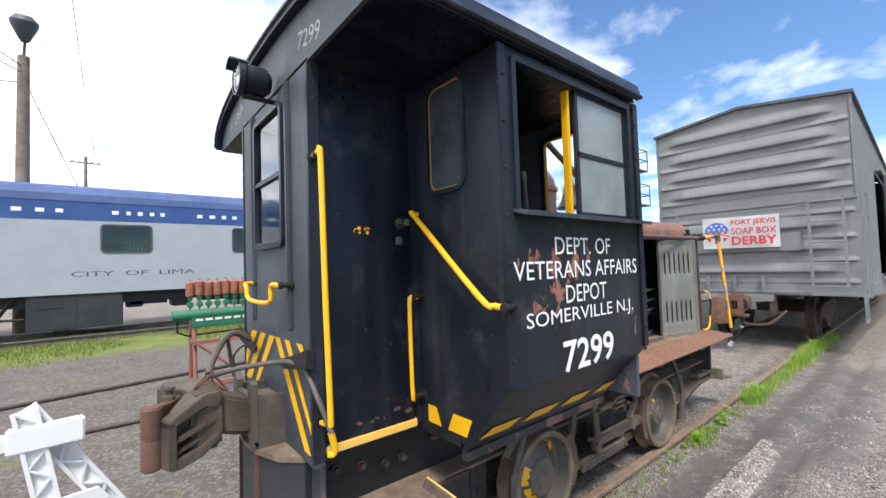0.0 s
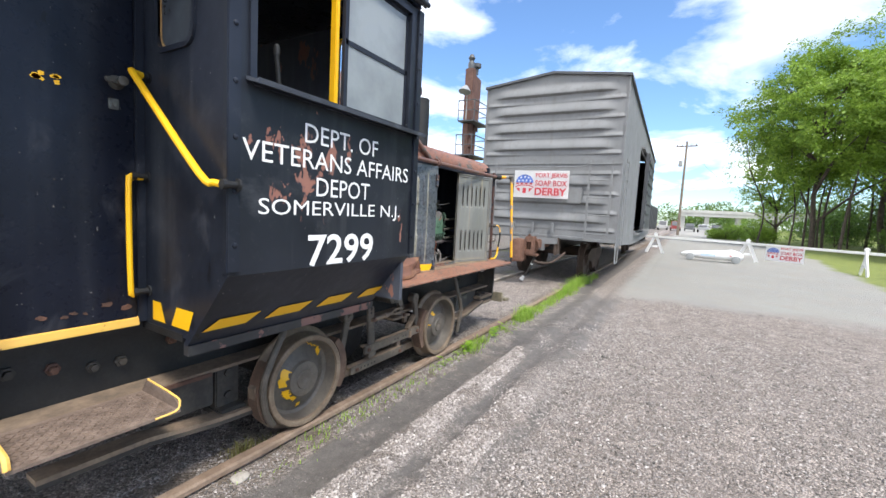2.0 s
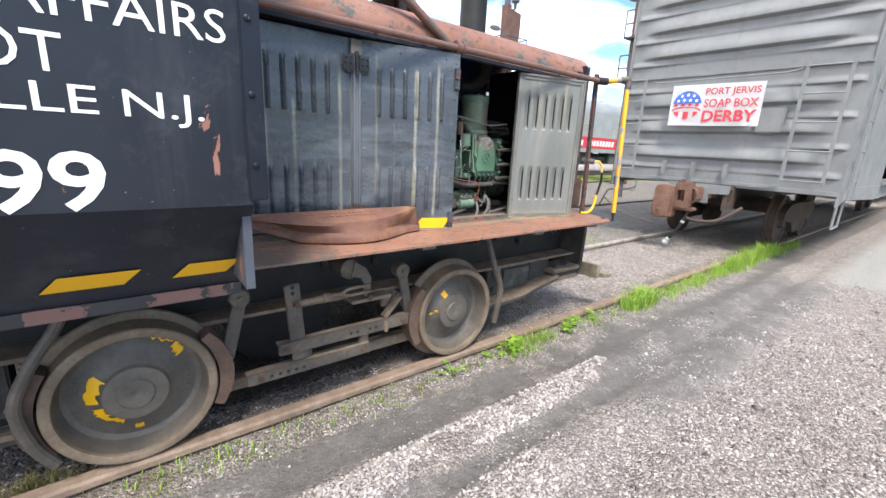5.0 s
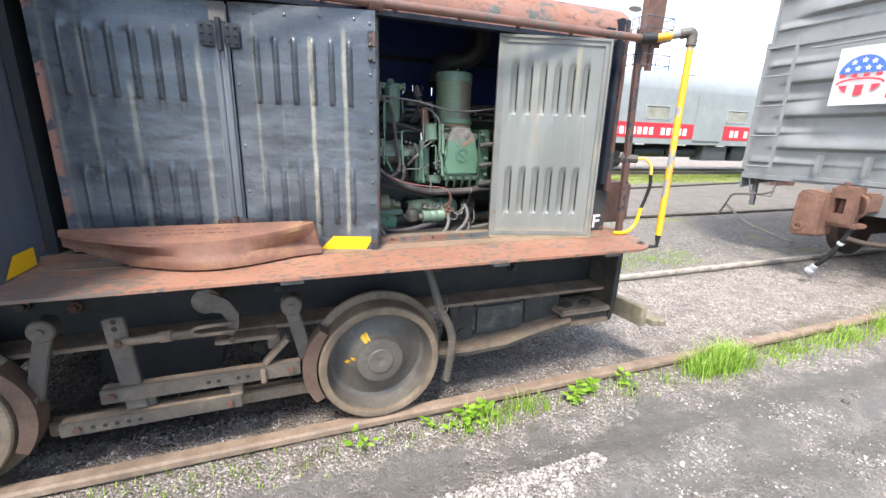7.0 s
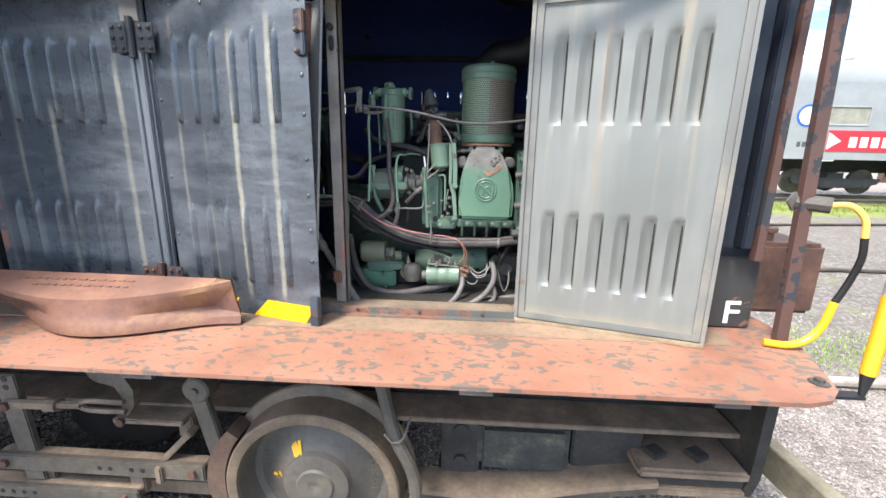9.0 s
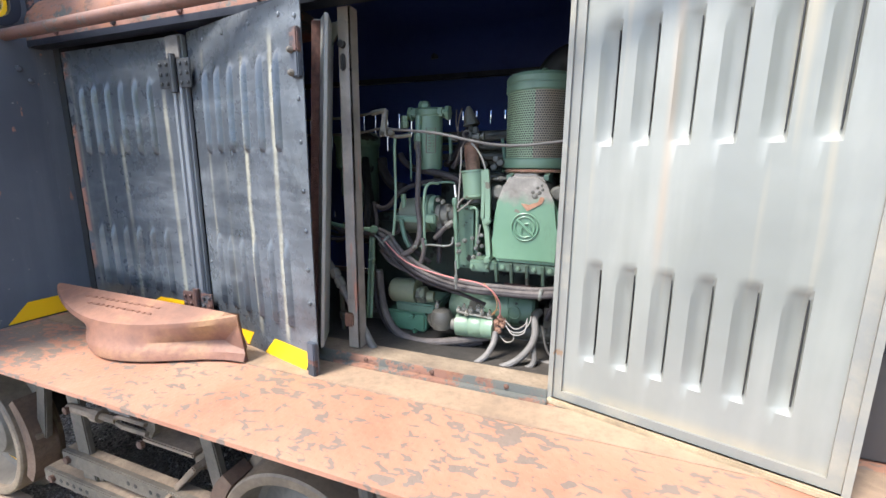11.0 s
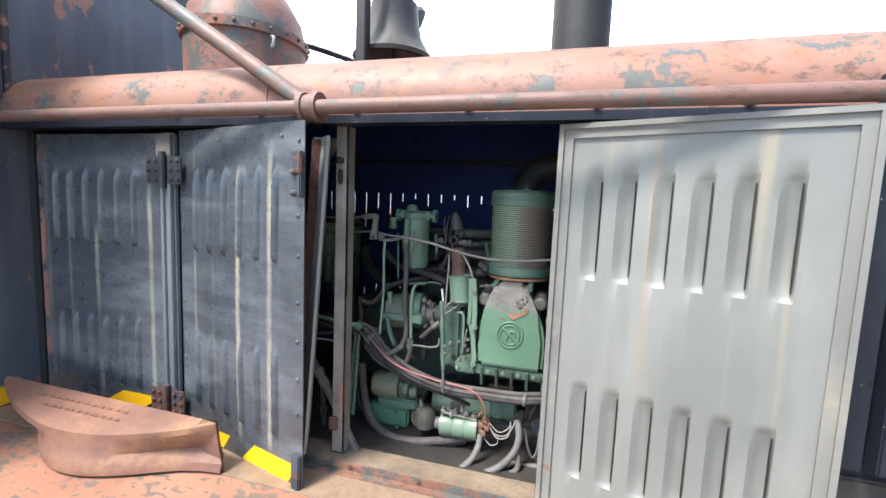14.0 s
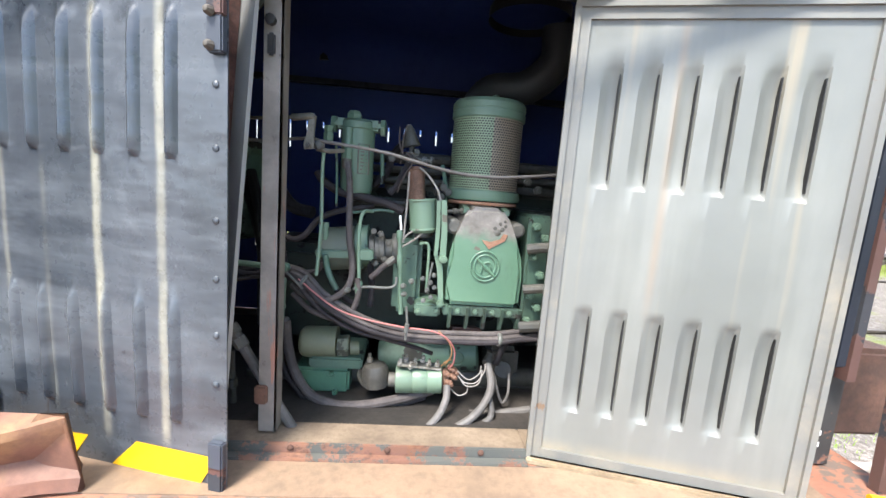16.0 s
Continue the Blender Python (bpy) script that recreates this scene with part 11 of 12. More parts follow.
pl = plank((-2.6, 3.46), (-0.10, 3.64), 0.745, "barrier_plank", "white painted plank resting in a trestle")
bm = BM()
box(bm, 2.14, 2.50, -0.036, 0.036, -0.075, 0.075, 0.01)
BASE[pl] = Vector((0, 0, 0))
ob = part("plank_sleeve", bm, M_WHITE_PLASTIC, pl)
plank((23.05, 1.4), (22.4, -2.95), 0.78, "barrier_plank", "white painted plank across the lane")
plank((22.35, -2.5), (20.1, -6.6), 0.78, "barrier_plank", "white painted plank across the lane")
u_way = Vector((20.5 - 22.2, -6.0 + 2.95, 0)).normalized()
banner((21.8, -3.9, 0.5), 1.28, 0.63, lambda u, z, d: (22.12 + u_way.x * (u + 0.36) - 0.05 - d, -3.0 + u_way.y * (u + 0.36), 0.17 + z), "white derby banner hanging from a barrier plank")


def derby_car():
    car = thing("soapbox_car", (20.6, -1.3, 0), "low white soapbox racer parked by the barrier", "soapbox car")
    bm = BM()
    prof = [(0.0, 0.22, 0.04, 0.05), (0.12, 0.24, 0.12, 0.11), (0.5, 0.25, 0.19, 0.15), (1.0, 0.26, 0.22, 0.18), (1.5, 0.28, 0.22, 0.2), (1.75, 0.31, 0.2, 0.23), (2.0, 0.28, 0.16, 0.18), (2.15, 0.27, 0.06, 0.09)]
    rings = []
    for u, zc, w, h in prof:
        rings.append([bm.verts.new((20.6 + w * math.cos(a) * 1.0 + 0.0, -0.3 - u, zc + h * math.sin(a))) for a in [2 * math.pi * k / 14 for k in range(14)]])
    for p, q in zip(rings, rings[1:]):
        for i in range(14):
            bm.faces.new((p[i], p[(i + 1) % 14], q[(i + 1) % 14], q[i]))
    bm.faces.new(rings[0])
    bm.faces.new(rings[-1])
    part("body", bm, M_WHITE_PLASTIC, car)
    for yy in (-0.62, -2.2):
        for xx in (20.32, 20.86):
            bm = BM()
            lathe(bm, (xx, yy, 0.15), (1, 0, 0), [(0, 0), (0.12, 0), (0.15, 0.01), (0.15, 0.04), (0.1, 0.05), (0, 0.05)], 20)
            part("wheel", bm, M_SILVER, car, "pale grey disc wheel")
    bm = BM()
    for k in range(3):
        box(bm, 20.40, 20.45, -1.85 - 0.07 * k - 0.05, -1.85 - 0.07 * k, 0.26, 0.34)
    part("racing_marks", bm, M_RED, car)
    bm = BM()
    box(bm, 20.372, 20.378, -1.5, -1.0, 0.22, 0.32)
    part("blue_panel", bm, paint("pale_blue_panel", (0.5, 0.62, 0.75), (0.56, 0.68, 0.8), 0.4), car, "pale blue panel")


derby_car()


# ---- poles, masts, far things ----
def pole(x, y, h, r, name="utility_pole", label="weathered wooden utility pole with crossarm", cross=True, lean=0.0, turn=0.0):
    p = thing(name, (x, y, 0), label, "pole", "utility poles")
    bm = BM()
    cyl(bm, (x, y, -0.3), (x + lean * h, y, h), r, r * 0.7, 12)
    part("shaft", bm, M_WOODPOLE, p)
    if cross:
        bm = BM()
        turned(bm, lambda q: box(q, -1.2, 1.2, -0.06, 0.06, h - 0.7, h - 0.56), pose(x + lean * h, y, 0, 0, 0, turn))
        part("crossarm", bm, M_WOODPOLE, p)
        for k in (-1.05, -0.5, 0.5, 1.05):
            bm = BM()
            lathe(bm, (x + lean * h + k * math.cos(radians(turn)), y + k * math.sin(radians(turn)), h - 0.56), (0, 0, 1), [(0.03, 0), (0.06, 0.08), (0.05, 0.16), (0, 0.18)], 8)
            part("insulator", bm, M_CHARCOAL, p)
    return p


lamp = pole(-2.215, 19.9, 9.44, 0.225, label="thick wooden pole with a flood lamp on top", cross=False)
bm = BM()
cyl(bm, (-2.215, 19.9, 9.365), (-2.175, 19.820, 10.04), 0.04, seg=8)
lathe(bm, (-2.175, 19.750, 9.89), (0, -0.25, 1), [(0.09, 0), (0.15, 0.08), (0.36, 0.53), (0.38, 0.68), (0.23, 0.86), (0, 0.9)], 18)
part("lamp_head", bm, M_CHARCOAL, lamp, "dark bell-shaped flood lamp")
pole(-1.6, 55.0, 14.0, 0.2)
pole(-6.0, 55.0, 13.2, 0.2, cross=False, label="short grey wooden pole")
far_pole = pole(62.0, 0.4, 12.0, 0.17, lean=0.03, turn=80)
bm = BM()
lathe(bm, (62.2, 0.9, 8.8), (0, 0, 1), [(0.0, 0), (0.22, 0), (0.22, 0.7), (0, 0.75)], 12)
part("transformer", bm, M_SILVER, far_pole)


def wire(a, b, sag, r=0.02):
    a, b = Vector(a), Vector(b)
    bm = BM()
    tube(bm, [a + (b - a) * t - Vector((0, 0, sag * 4 * t * (1 - t))) for t in [k / 12 for k in range(13)]], r, 5, 0)
    solid("overhead_wire", bm, M_RUBBER, "thin black overhead wire between poles", "wire", None, "overhead wires")


wire((-2.215, 19.9, 9.064), (-14, -10, 11.5), 0.8, 0.016)
wire((-2.215, 19.9, 8.839), (-16, -8, 11.2), 0.9, 0.016)
wire((-2.215, 19.9, 8.539), (-30, 30, 10.8), 0.8, 0.016)
wire((-2.215, 19.9, 8.689), (0.3, 29, 3.0), 0.1, 0.016)
wire((-0.8, 54, 13.6), (-1.2, -12, 15.5), 2.2, 0.016)
wire((62.3, 0.4, 11.4), (140, -14, 10), 1.0, 0.016)


def signal_mast(x, y):
    m = thing("signal_mast", (x, y, 0), "tall brown steel signal mast with ladder platforms", "signal mast", "signal masts")
    bm = BM()
    for dx in (-0.35, 0.35):
        box(bm, x + dx - 0.16, x + dx + 0.16, y - 0.16, y + 0.16, -0.1, 6.8, 0.02)
    box(bm, x - 0.42, x - 0.05, y - 0.25, y + 0.25, 5.2, 9.6, 0.02)
    pieces("mast_post", bm, M_MAST, m)
    bm = BM()
    prism(bm, [(x - 0.05, 6.3), (x + 0.95, 6.3), (x + 1.05, 9.3), (x - 0.05, 9.5)], "y", y - 0.06, y + 0.06)
    part("signal_blade", bm, M_MAST, m, "brown backing panel")
    for z, w in ((4.7, 1.0), (6.6, 0.9)):
        bm = BM()
        box(bm, x - w, x + w + 0.2, y - 0.7, y + 0.3, z - 0.05, z + 0.02)
        pf = part("platform", bm, M_CHARCOAL, m)
        bm = BM()
        for px, py in ((x - w, y - 0.7), (x - w, y + 0.3), (x + w + 0.2, y - 0.7), (x + w + 0.2, y + 0.3), (x - w, y - 0.2)):
            cyl(bm, (px, py, z), (px, py, z + 1.1), 0.03, seg=6)
        for zz in (z + 0.55, z + 1.1):
            tube(bm, [(x - w, y + 0.3, zz), (x - w, y - 0.7, zz), (x + w + 0.2, y - 0.7, zz), (x + w + 0.2, y + 0.3, zz)], 0.03, 6, 0)
        part("railing", bm, M_CHARCOAL, pf)
    bm = BM()
    for dx in (-0.85, -0.6):
        cyl(bm, (x + dx, y - 0.3, 0.3), (x + dx, y - 0.3, 4.7), 0.025, seg=6)
    for k in range(14):
        cyl(bm, (x - 0.85, y - 0.3, 0.5 + 0.3 * k), (x - 0.6, y - 0.3, 0.5 + 0.3 * k), 0.015, seg=6)
    part("ladder", bm, M_CHARCOAL, m)
    bm = BM()
    lathe(bm, (x - 0.2, y, 9.6), (0, 0, 1), [(0.18, 0), (0.2, 0.3), (0.12, 0.45), (0.2, 0.6), (0.1, 0.8), (0, 0.82)], 12)
    lathe(bm, (x + 0.5, y, 9.5), (0, 0, 1), [(0.1, 0), (0.1, 0.35), (0.25, 0.4), (0.25, 0.6), (0, 0.65)], 12)
    part("finial", bm, M_CHARCOAL, m)
    bm = BM()
    cyl(bm, (x - 1.1, y - 0.3, 6.6), (x - 1.1, y - 0.3, 8.3), 0.025, seg=6)
    lathe(bm, (x - 1.4, y - 0.3, 8.0), (0.25, 0, 1), [(0.35, 0), (0.3, 0.1), (0.1, 0.35), (0, 0.4)], 14)
    part("work_lamp", bm, M_SILVER, m, "pale shaded lamp")
    return m


mast = signal_mast(22.2, 11.0)
copy_thing(mast, pose(33.0, 30.5, 0) @ Matrix.Scale(1.5, 4))


def bridge():
    b = thing("road_bridge", (153, -12, 0), "pale concrete road bridge on piers far off", "bridge")
    bm = BM()
    box(bm, 150, 156, -34, 1.2, 4.0, 5.0)
    part("deck", bm, M_CONCRETE, b)
    bm = BM()
    box(bm, 149.8, 150.1, -34, 1.2, 5.0, 5.9)
    part("parapet", bm, M_CONCRETE, b)
    for y in (-32, -23, -14, -6, 0.4):
        bm = BM()
        box(bm, 151, 155, y - 0.6, y + 0.6, -0.5, 4.0)
        part("pier", bm, M_CONCRETE, b)


bridge()


def parked_vehicle(x, y, c, tall, kind):
    """Seen nose on: bonnet, raked cabin with dark glass, wheels."""
    v = thing("parked_" + kind, (x, y, 0), "far %s parked beneath the road bridge" % kind, kind, "parked vehicles")
    coat = paint("vehicle_paint", c, tuple(q * 1.3 for q in c), 0.35)
    bm = BM()
    box(bm, x, x + 4.4, y - 0.92, y + 0.92, 0.38, 0.98, 0.12)
    body = part("body", bm, coat, v)
    bm = BM()
    prism(bm, [(x + 1.1, 0.95), (x + 4.2, 0.95), (x + 3.8, tall), (x + 1.75, tall)], "y", y - 0.78, y + 0.78)
    bmesh.ops.bevel(bm, geom=bm.edges[:], offset=0.07, segments=2, affect="EDGES")
    part("cabin", bm, coat, v)
    bm = BM()
    turned(bm, lambda q: box(q, -0.02, 0.0, -0.66, 0.66, 0.04, (tall - 0.98) * 1.1), pose(x + 1.12, y, 0.98, 0, math.degrees(math.atan2(0.65, tall - 0.95)), 0))
    part("windscreen", bm, M_CHARCOAL, v, "dark windscreen")
    for sy in (-1, 1):
        bm = BM()
        box(bm, x - 0.02, x + 0.04, y + sy * 0.7 - 0.16, y + sy * 0.7 + 0.16, 0.68, 0.84, 0.02)
        part("headlight", bm, M_SILVER, body)
        for wx in (x + 0.85, x + 3.5):
            bm = BM()
            cyl(bm, (wx, y + sy * 0.72, 0.3), (wx, y + sy * 0.95, 0.3), 0.34, seg=16)
            part("wheel", bm, M_RUBBER, v)


for x, y, c, tall, kind in ((95, 1.3, (0.22, 0.03, 0.03), 1.95, "truck"), (97, -1.2, (0.1, 0.11, 0.12), 1.6, "car"), (96, -3.5, (0.3, 0.31, 0.32), 1.55, "car"), (97, 3.7, (0.45, 0.45, 0.45), 1.9, "truck"), (98, -5.9, (0.04, 0.045, 0.05), 1.6, "car"), (99, 6.2, (0.05, 0.05, 0.06), 1.8, "truck")):
    parked_vehicle(x, y, c, tall, kind)
# the next wagon coupled behind the boxcar
wagon = thing("gondola_wagon", (32, 3.2, 0), "dark freight wagon standing behind the boxcar", "wagon")
bm = BM()
box(bm, 26, 38, 1.7, 4.6, 1.0, 2.6, 0.02)
part("body", bm, M_CHARCOAL, wagon)
for k in range(9):
    bm = BM()
    box(bm, 26.3 + 1.4 * k, 26.45 + 1.4 * k, 1.64, 1.7, 1.0, 2.6)
    part("stake", bm, M_CHARCOAL, wagon)
for wx in (27.5, 29.2, 35, 36.7):
    for wy, d in ((2.32, 0.14), (3.82, 0.14)):
        bm = BM()
        lathe(bm, (wx, wy, 0.47), (0, 1, 0), [(0.1, 0), (0.36, 0.02), (0.42, 0.0), (0.42, d), (0.1, d)], 24)
        part("wheel", bm, M_WHEEL, wagon)


# ---- trees ----
def leaf_cloud(bm, centre, radius, count, size, rng, squash=0.8):
    for _ in range(count):
        while True:
            p = Vector((rng.uniform(-1, 1), rng.uniform(-1, 1), rng.uniform(-1, 1)))
            if 0.25 < p.length < 1:
                break
        p = Vector((p.x, p.y, p.z * squash)) * radius + centre
        u = Vector((rng.gauss(0, 1), rng.gauss(0, 1), rng.gauss(0, 0.5))).normalized()
        w = u.cross(Vector((rng.gauss(0, 0.5), rng.gauss(0, 0.5), 1)).normalized())
        s = size * rng.uniform(0.6, 1.4)
        q = [p - u * s, p + w * s * 0.5, p + u * s, p - w * s * 0.5]
        q[2].z -= s * 0.35
        bm.faces.new([bm.verts.new(v) for v in q])


def tree(x, y, h, spread, seed, mat=None, leaves=2600, low=0.25, stems=0):
    rng = random.Random(seed)
    t = thing("tree", (x, y, 0), "leafy green deciduous tree with a forked trunk", "tree", "trees by the lot")
    bm, crown = BM(), BM()
    lean = Vector((rng.uniform(-0.05, 0.05), rng.uniform(-0.05, 0.05), 0))
    trunk = [Vector((x, y, -0.2)) + Vector((0, 0, h * k * 0.13)) + lean * h * k * 0.13 + Vector((rng.uniform(-0.15, 0.15), rng.uniform(-0.15, 0.15), 0)) for k in range(7)]
    tube(bm, trunk, 0.012 * h, 8, 3, 0.25)
    # slender stems that rise with the trunk out of the thicket
    for k in range(stems):
        a, d = rng.uniform(0, 6.283), spread * rng.uniform(0.1, 0.5)
        fx, fy = x + d * math.cos(a), y + d * math.sin(a)
        tube(bm, [(fx, fy, -0.2), (fx + rng.uniform(-0.3, 0.3), fy + rng.uniform(-0.3, 0.3), h * 0.18), (fx + 0.3 * d * math.cos(a), fy + 0.3 * d * math.sin(a), h * 0.38), (fx + 0.5 * d * math.cos(a), fy + 0.5 * d * math.sin(a), h * 0.6)], rng.uniform(0.07, 0.13), 6, 3, 0.3)
    for k in range(14):
        z = h * (low + 0.55 * rng.random())
        a = rng.uniform(0, 2 * math.pi)
        base = trunk[min(6, max(1, int((z / h) / 0.13)))]
        reach = spread * rng.uniform(0.45, 0.8)
        tip = Vector((x + reach * math.cos(a), y + reach * math.sin(a), z + h * rng.uniform(0.06, 0.18)))
        tube(bm, [base, (base + tip) / 2 + Vector((0, 0, h * 0.03)), tip], 0.006 * h, 6, 3, 0.25)
    # crown of many leaf sprays: denser outside, lumpy outline, gaps between boughs
    mid, up = Vector((x, y, h * (0.5 + low * 0.5))), h * (0.5 - low * 0.5)
    size = 0.075 + 0.0022 * h
    made = 0
    while made < leaves:
        v = Vector((rng.gauss(0, 1), rng.gauss(0, 1), rng.gauss(0, 1))).normalized()
        lump = 0.80 + 0.42 * noise.noise((v.x * 2.6 + seed, v.y * 2.6, v.z * 2.6)) + 0.26 * noise.noise((v.x * 7 + seed, v.y * 7, v.z * 7))
        r = lump * rng.uniform(0.30, 1.0) ** 0.42
        taper = 1.0 - 0.28 * max(0.0, v.z) - 0.1 * max(0.0, -v.z)
        p = mid + Vector((v.x * spread * taper, v.y * spread * taper, v.z * up)) * r
        if noise.noise((p.x * 0.55, p.y * 0.55, p.z * 1.2 + seed)) < -0.07:
            continue
        out = Vector((v.x, v.y, v.z * 0.6 + 0.35)).normalized()
        u = (Vector((rng.gauss(0, 1), rng.gauss(0, 1), rng.gauss(0, 0.7))) + out * 0.3).normalized()
        w = u.cross((out + Vector((rng.gauss(0, 0.6), rng.gauss(0, 0.6), rng.gauss(0, 0.6)))).normalized())
        s = size * rng.uniform(0.6, 1.35)
        q = [p - u * s, p + w * s * 0.5, p + u * s, p - w * s * 0.5]
        q[2].z -= s * 0.3
        crown.faces.new([crown.verts.new(c) for c in q])
        made += 1
    part("trunk", bm, M_BARK, t)
    part("crown", crown, mat or M_LEAF, t, angle=180)
    return t


tree(43, -9.0, 17, 7.2, 1, leaves=80000, low=0.2, stems=7)
tree(50, -15.0, 21, 7.5, 2, leaves=40000, low=0.14, stems=4)
tree(37, -14.5, 16, 6.5, 3, leaves=70000, low=0.2, stems=7)
tree(56, -8.5, 14, 5.0, 4, leaves=24000, low=0.08)
tree(29.5, -17.0, 14, 6.0, 5, leaves=50000, low=0.14, stems=5)
tree(60, -18.0, 21, 8.0, 6, M_LEAF_DK, 24000)
tree(46, -23.0, 20, 8.0, 7, M_LEAF_DK, 24000)
tree(22, -20.5, 12, 6.0, 8, leaves=36000, low=0.06)
tree(33, -24.0, 17, 8.0, 9, M_LEAF_DK, 24000)


def bush(x, y, r, seed, mat=None):
    rng = random.Random(seed)
    b = thing("bush", (x, y, 0), "dense green undergrowth bush on the verge", "bush", "bushes")
    bm = BM()
    for _ in range(7):
        c = Vector((x + rng.uniform(-1, 1) * r, y + rng.uniform(-1, 1) * r, r * rng.uniform(0.2, 0.7)))
        leaf_cloud(bm, c, r * 0.6, 620, 0.085, rng, 0.8)
    part("foliage", bm, mat or M_LEAF_DK, b, angle=180)
    bm = BM()
    for _ in range(6):
        a = rng.uniform(0, 6.3)
        tube(bm, [(x, y, 0), (x + 0.4 * r * math.cos(a), y + 0.4 * r * math.sin(a), r * 0.6), (x + r * math.cos(a), y + r * math.sin(a), r)], 0.03, 5, 2, 0.4)
    part("stems", bm, M_BARK, b)


for k, (x, y, r) in enumerate(((55, -4.2, 1.2), (58, -5.6, 1.5), (53, -6.6, 1.5), (62, -5.4, 1.7), (66, -9, 2.4))):
    bush(x, y, r, 30 + k, M_LEAF)
for k, (x, y, r) in enumerate(((49, -19, 2.6), (43, -20, 2.4), (38, -19.5, 2.6), (33, -20, 2.4), (54, -13, 2.4), (28, -21, 2.4), (25, -19, 1.8), (44, -15.5, 1.8), (39, -17, 1.6))):
    bush(x, y, r, 60 + k, M_LEAF_DK)


def thicket():
    """Dark undergrowth that shuts the view below the crowns."""
    rng = random.Random(91)
    bm = BM()
    for k in range(95):
        x = rng.uniform(20, 78)
        y = -13.5 - 0.16 * (78 - x) * rng.uniform(0.5, 1.1) - rng.uniform(0, 4)
        leaf_cloud(bm, Vector((x, y, rng.uniform(0.6, 4.6))), rng.uniform(1.7, 2.8), 330, 0.19, rng, 0.85)
    solid("thicket", bm, M_LEAF_DK, "dark green undergrowth among the tree trunks", "undergrowth", kind="stuff", angle=180)


thicket()


def far_wood():
    rng = random.Random(77)
    bm = BM()
    for k in range(120):
        a = rng.uniform(-24, 16)
        d = rng.uniform(210, 300)
        c = Vector((d * math.cos(radians(a)), d * math.sin(radians(a)), rng.uniform(1, 9)))
        leaf_cloud(bm, c, rng.uniform(5, 9), 190, 0.75, rng, 0.7)
    for k in range(160):
        a = rng.uniform(20, 130)
        d = rng.uniform(90, 130)
        c = Vector((d * math.cos(radians(a)), d * math.sin(radians(a)), rng.uniform(0.5, 5.5)))
        leaf_cloud(bm, c, rng.uniform(3, 5), 110, 0.5, rng, 0.8)
    ob = solid("far_woods", bm, M_LEAF_DK, "distant green tree line along the horizon", "trees", kind="stuff", angle=180)


far_wood()


# ---- grass, weeds, loose stones ----
def blades(bm, x, y, n, h, rng, spread):
    for _ in range(n):
        px, py = x + rng.gauss(0, spread), y + rng.gauss(0, spread * 0.7)
        a, l = rng.uniform(0, 6.283), h * rng.uniform(0.5, 1.2)
        lean = l * rng.uniform(0.15, 0.7)
        w = 0.0022 + 0.0016 * rng.random()
        u = Vector((math.cos(a), math.sin(a), 0))
        s = Vector((-u.y, u.x, 0)) * w
        b = Vector((px, py, ground_height(px, py) - 0.005))
        m1, tip = b + u * lean * 0.35 + Vector((0, 0, l * 0.6)), b + u * lean + Vector((0, 0, l * 0.85))
        bm.faces.new([bm.verts.new(v) for v in (b - s, b + s, m1 + s * 0.7, m1 - s * 0.7)])
        bm.faces.new([bm.verts.new(v) for v in (m1 - s * 0.7, m1 + s * 0.7, tip)])


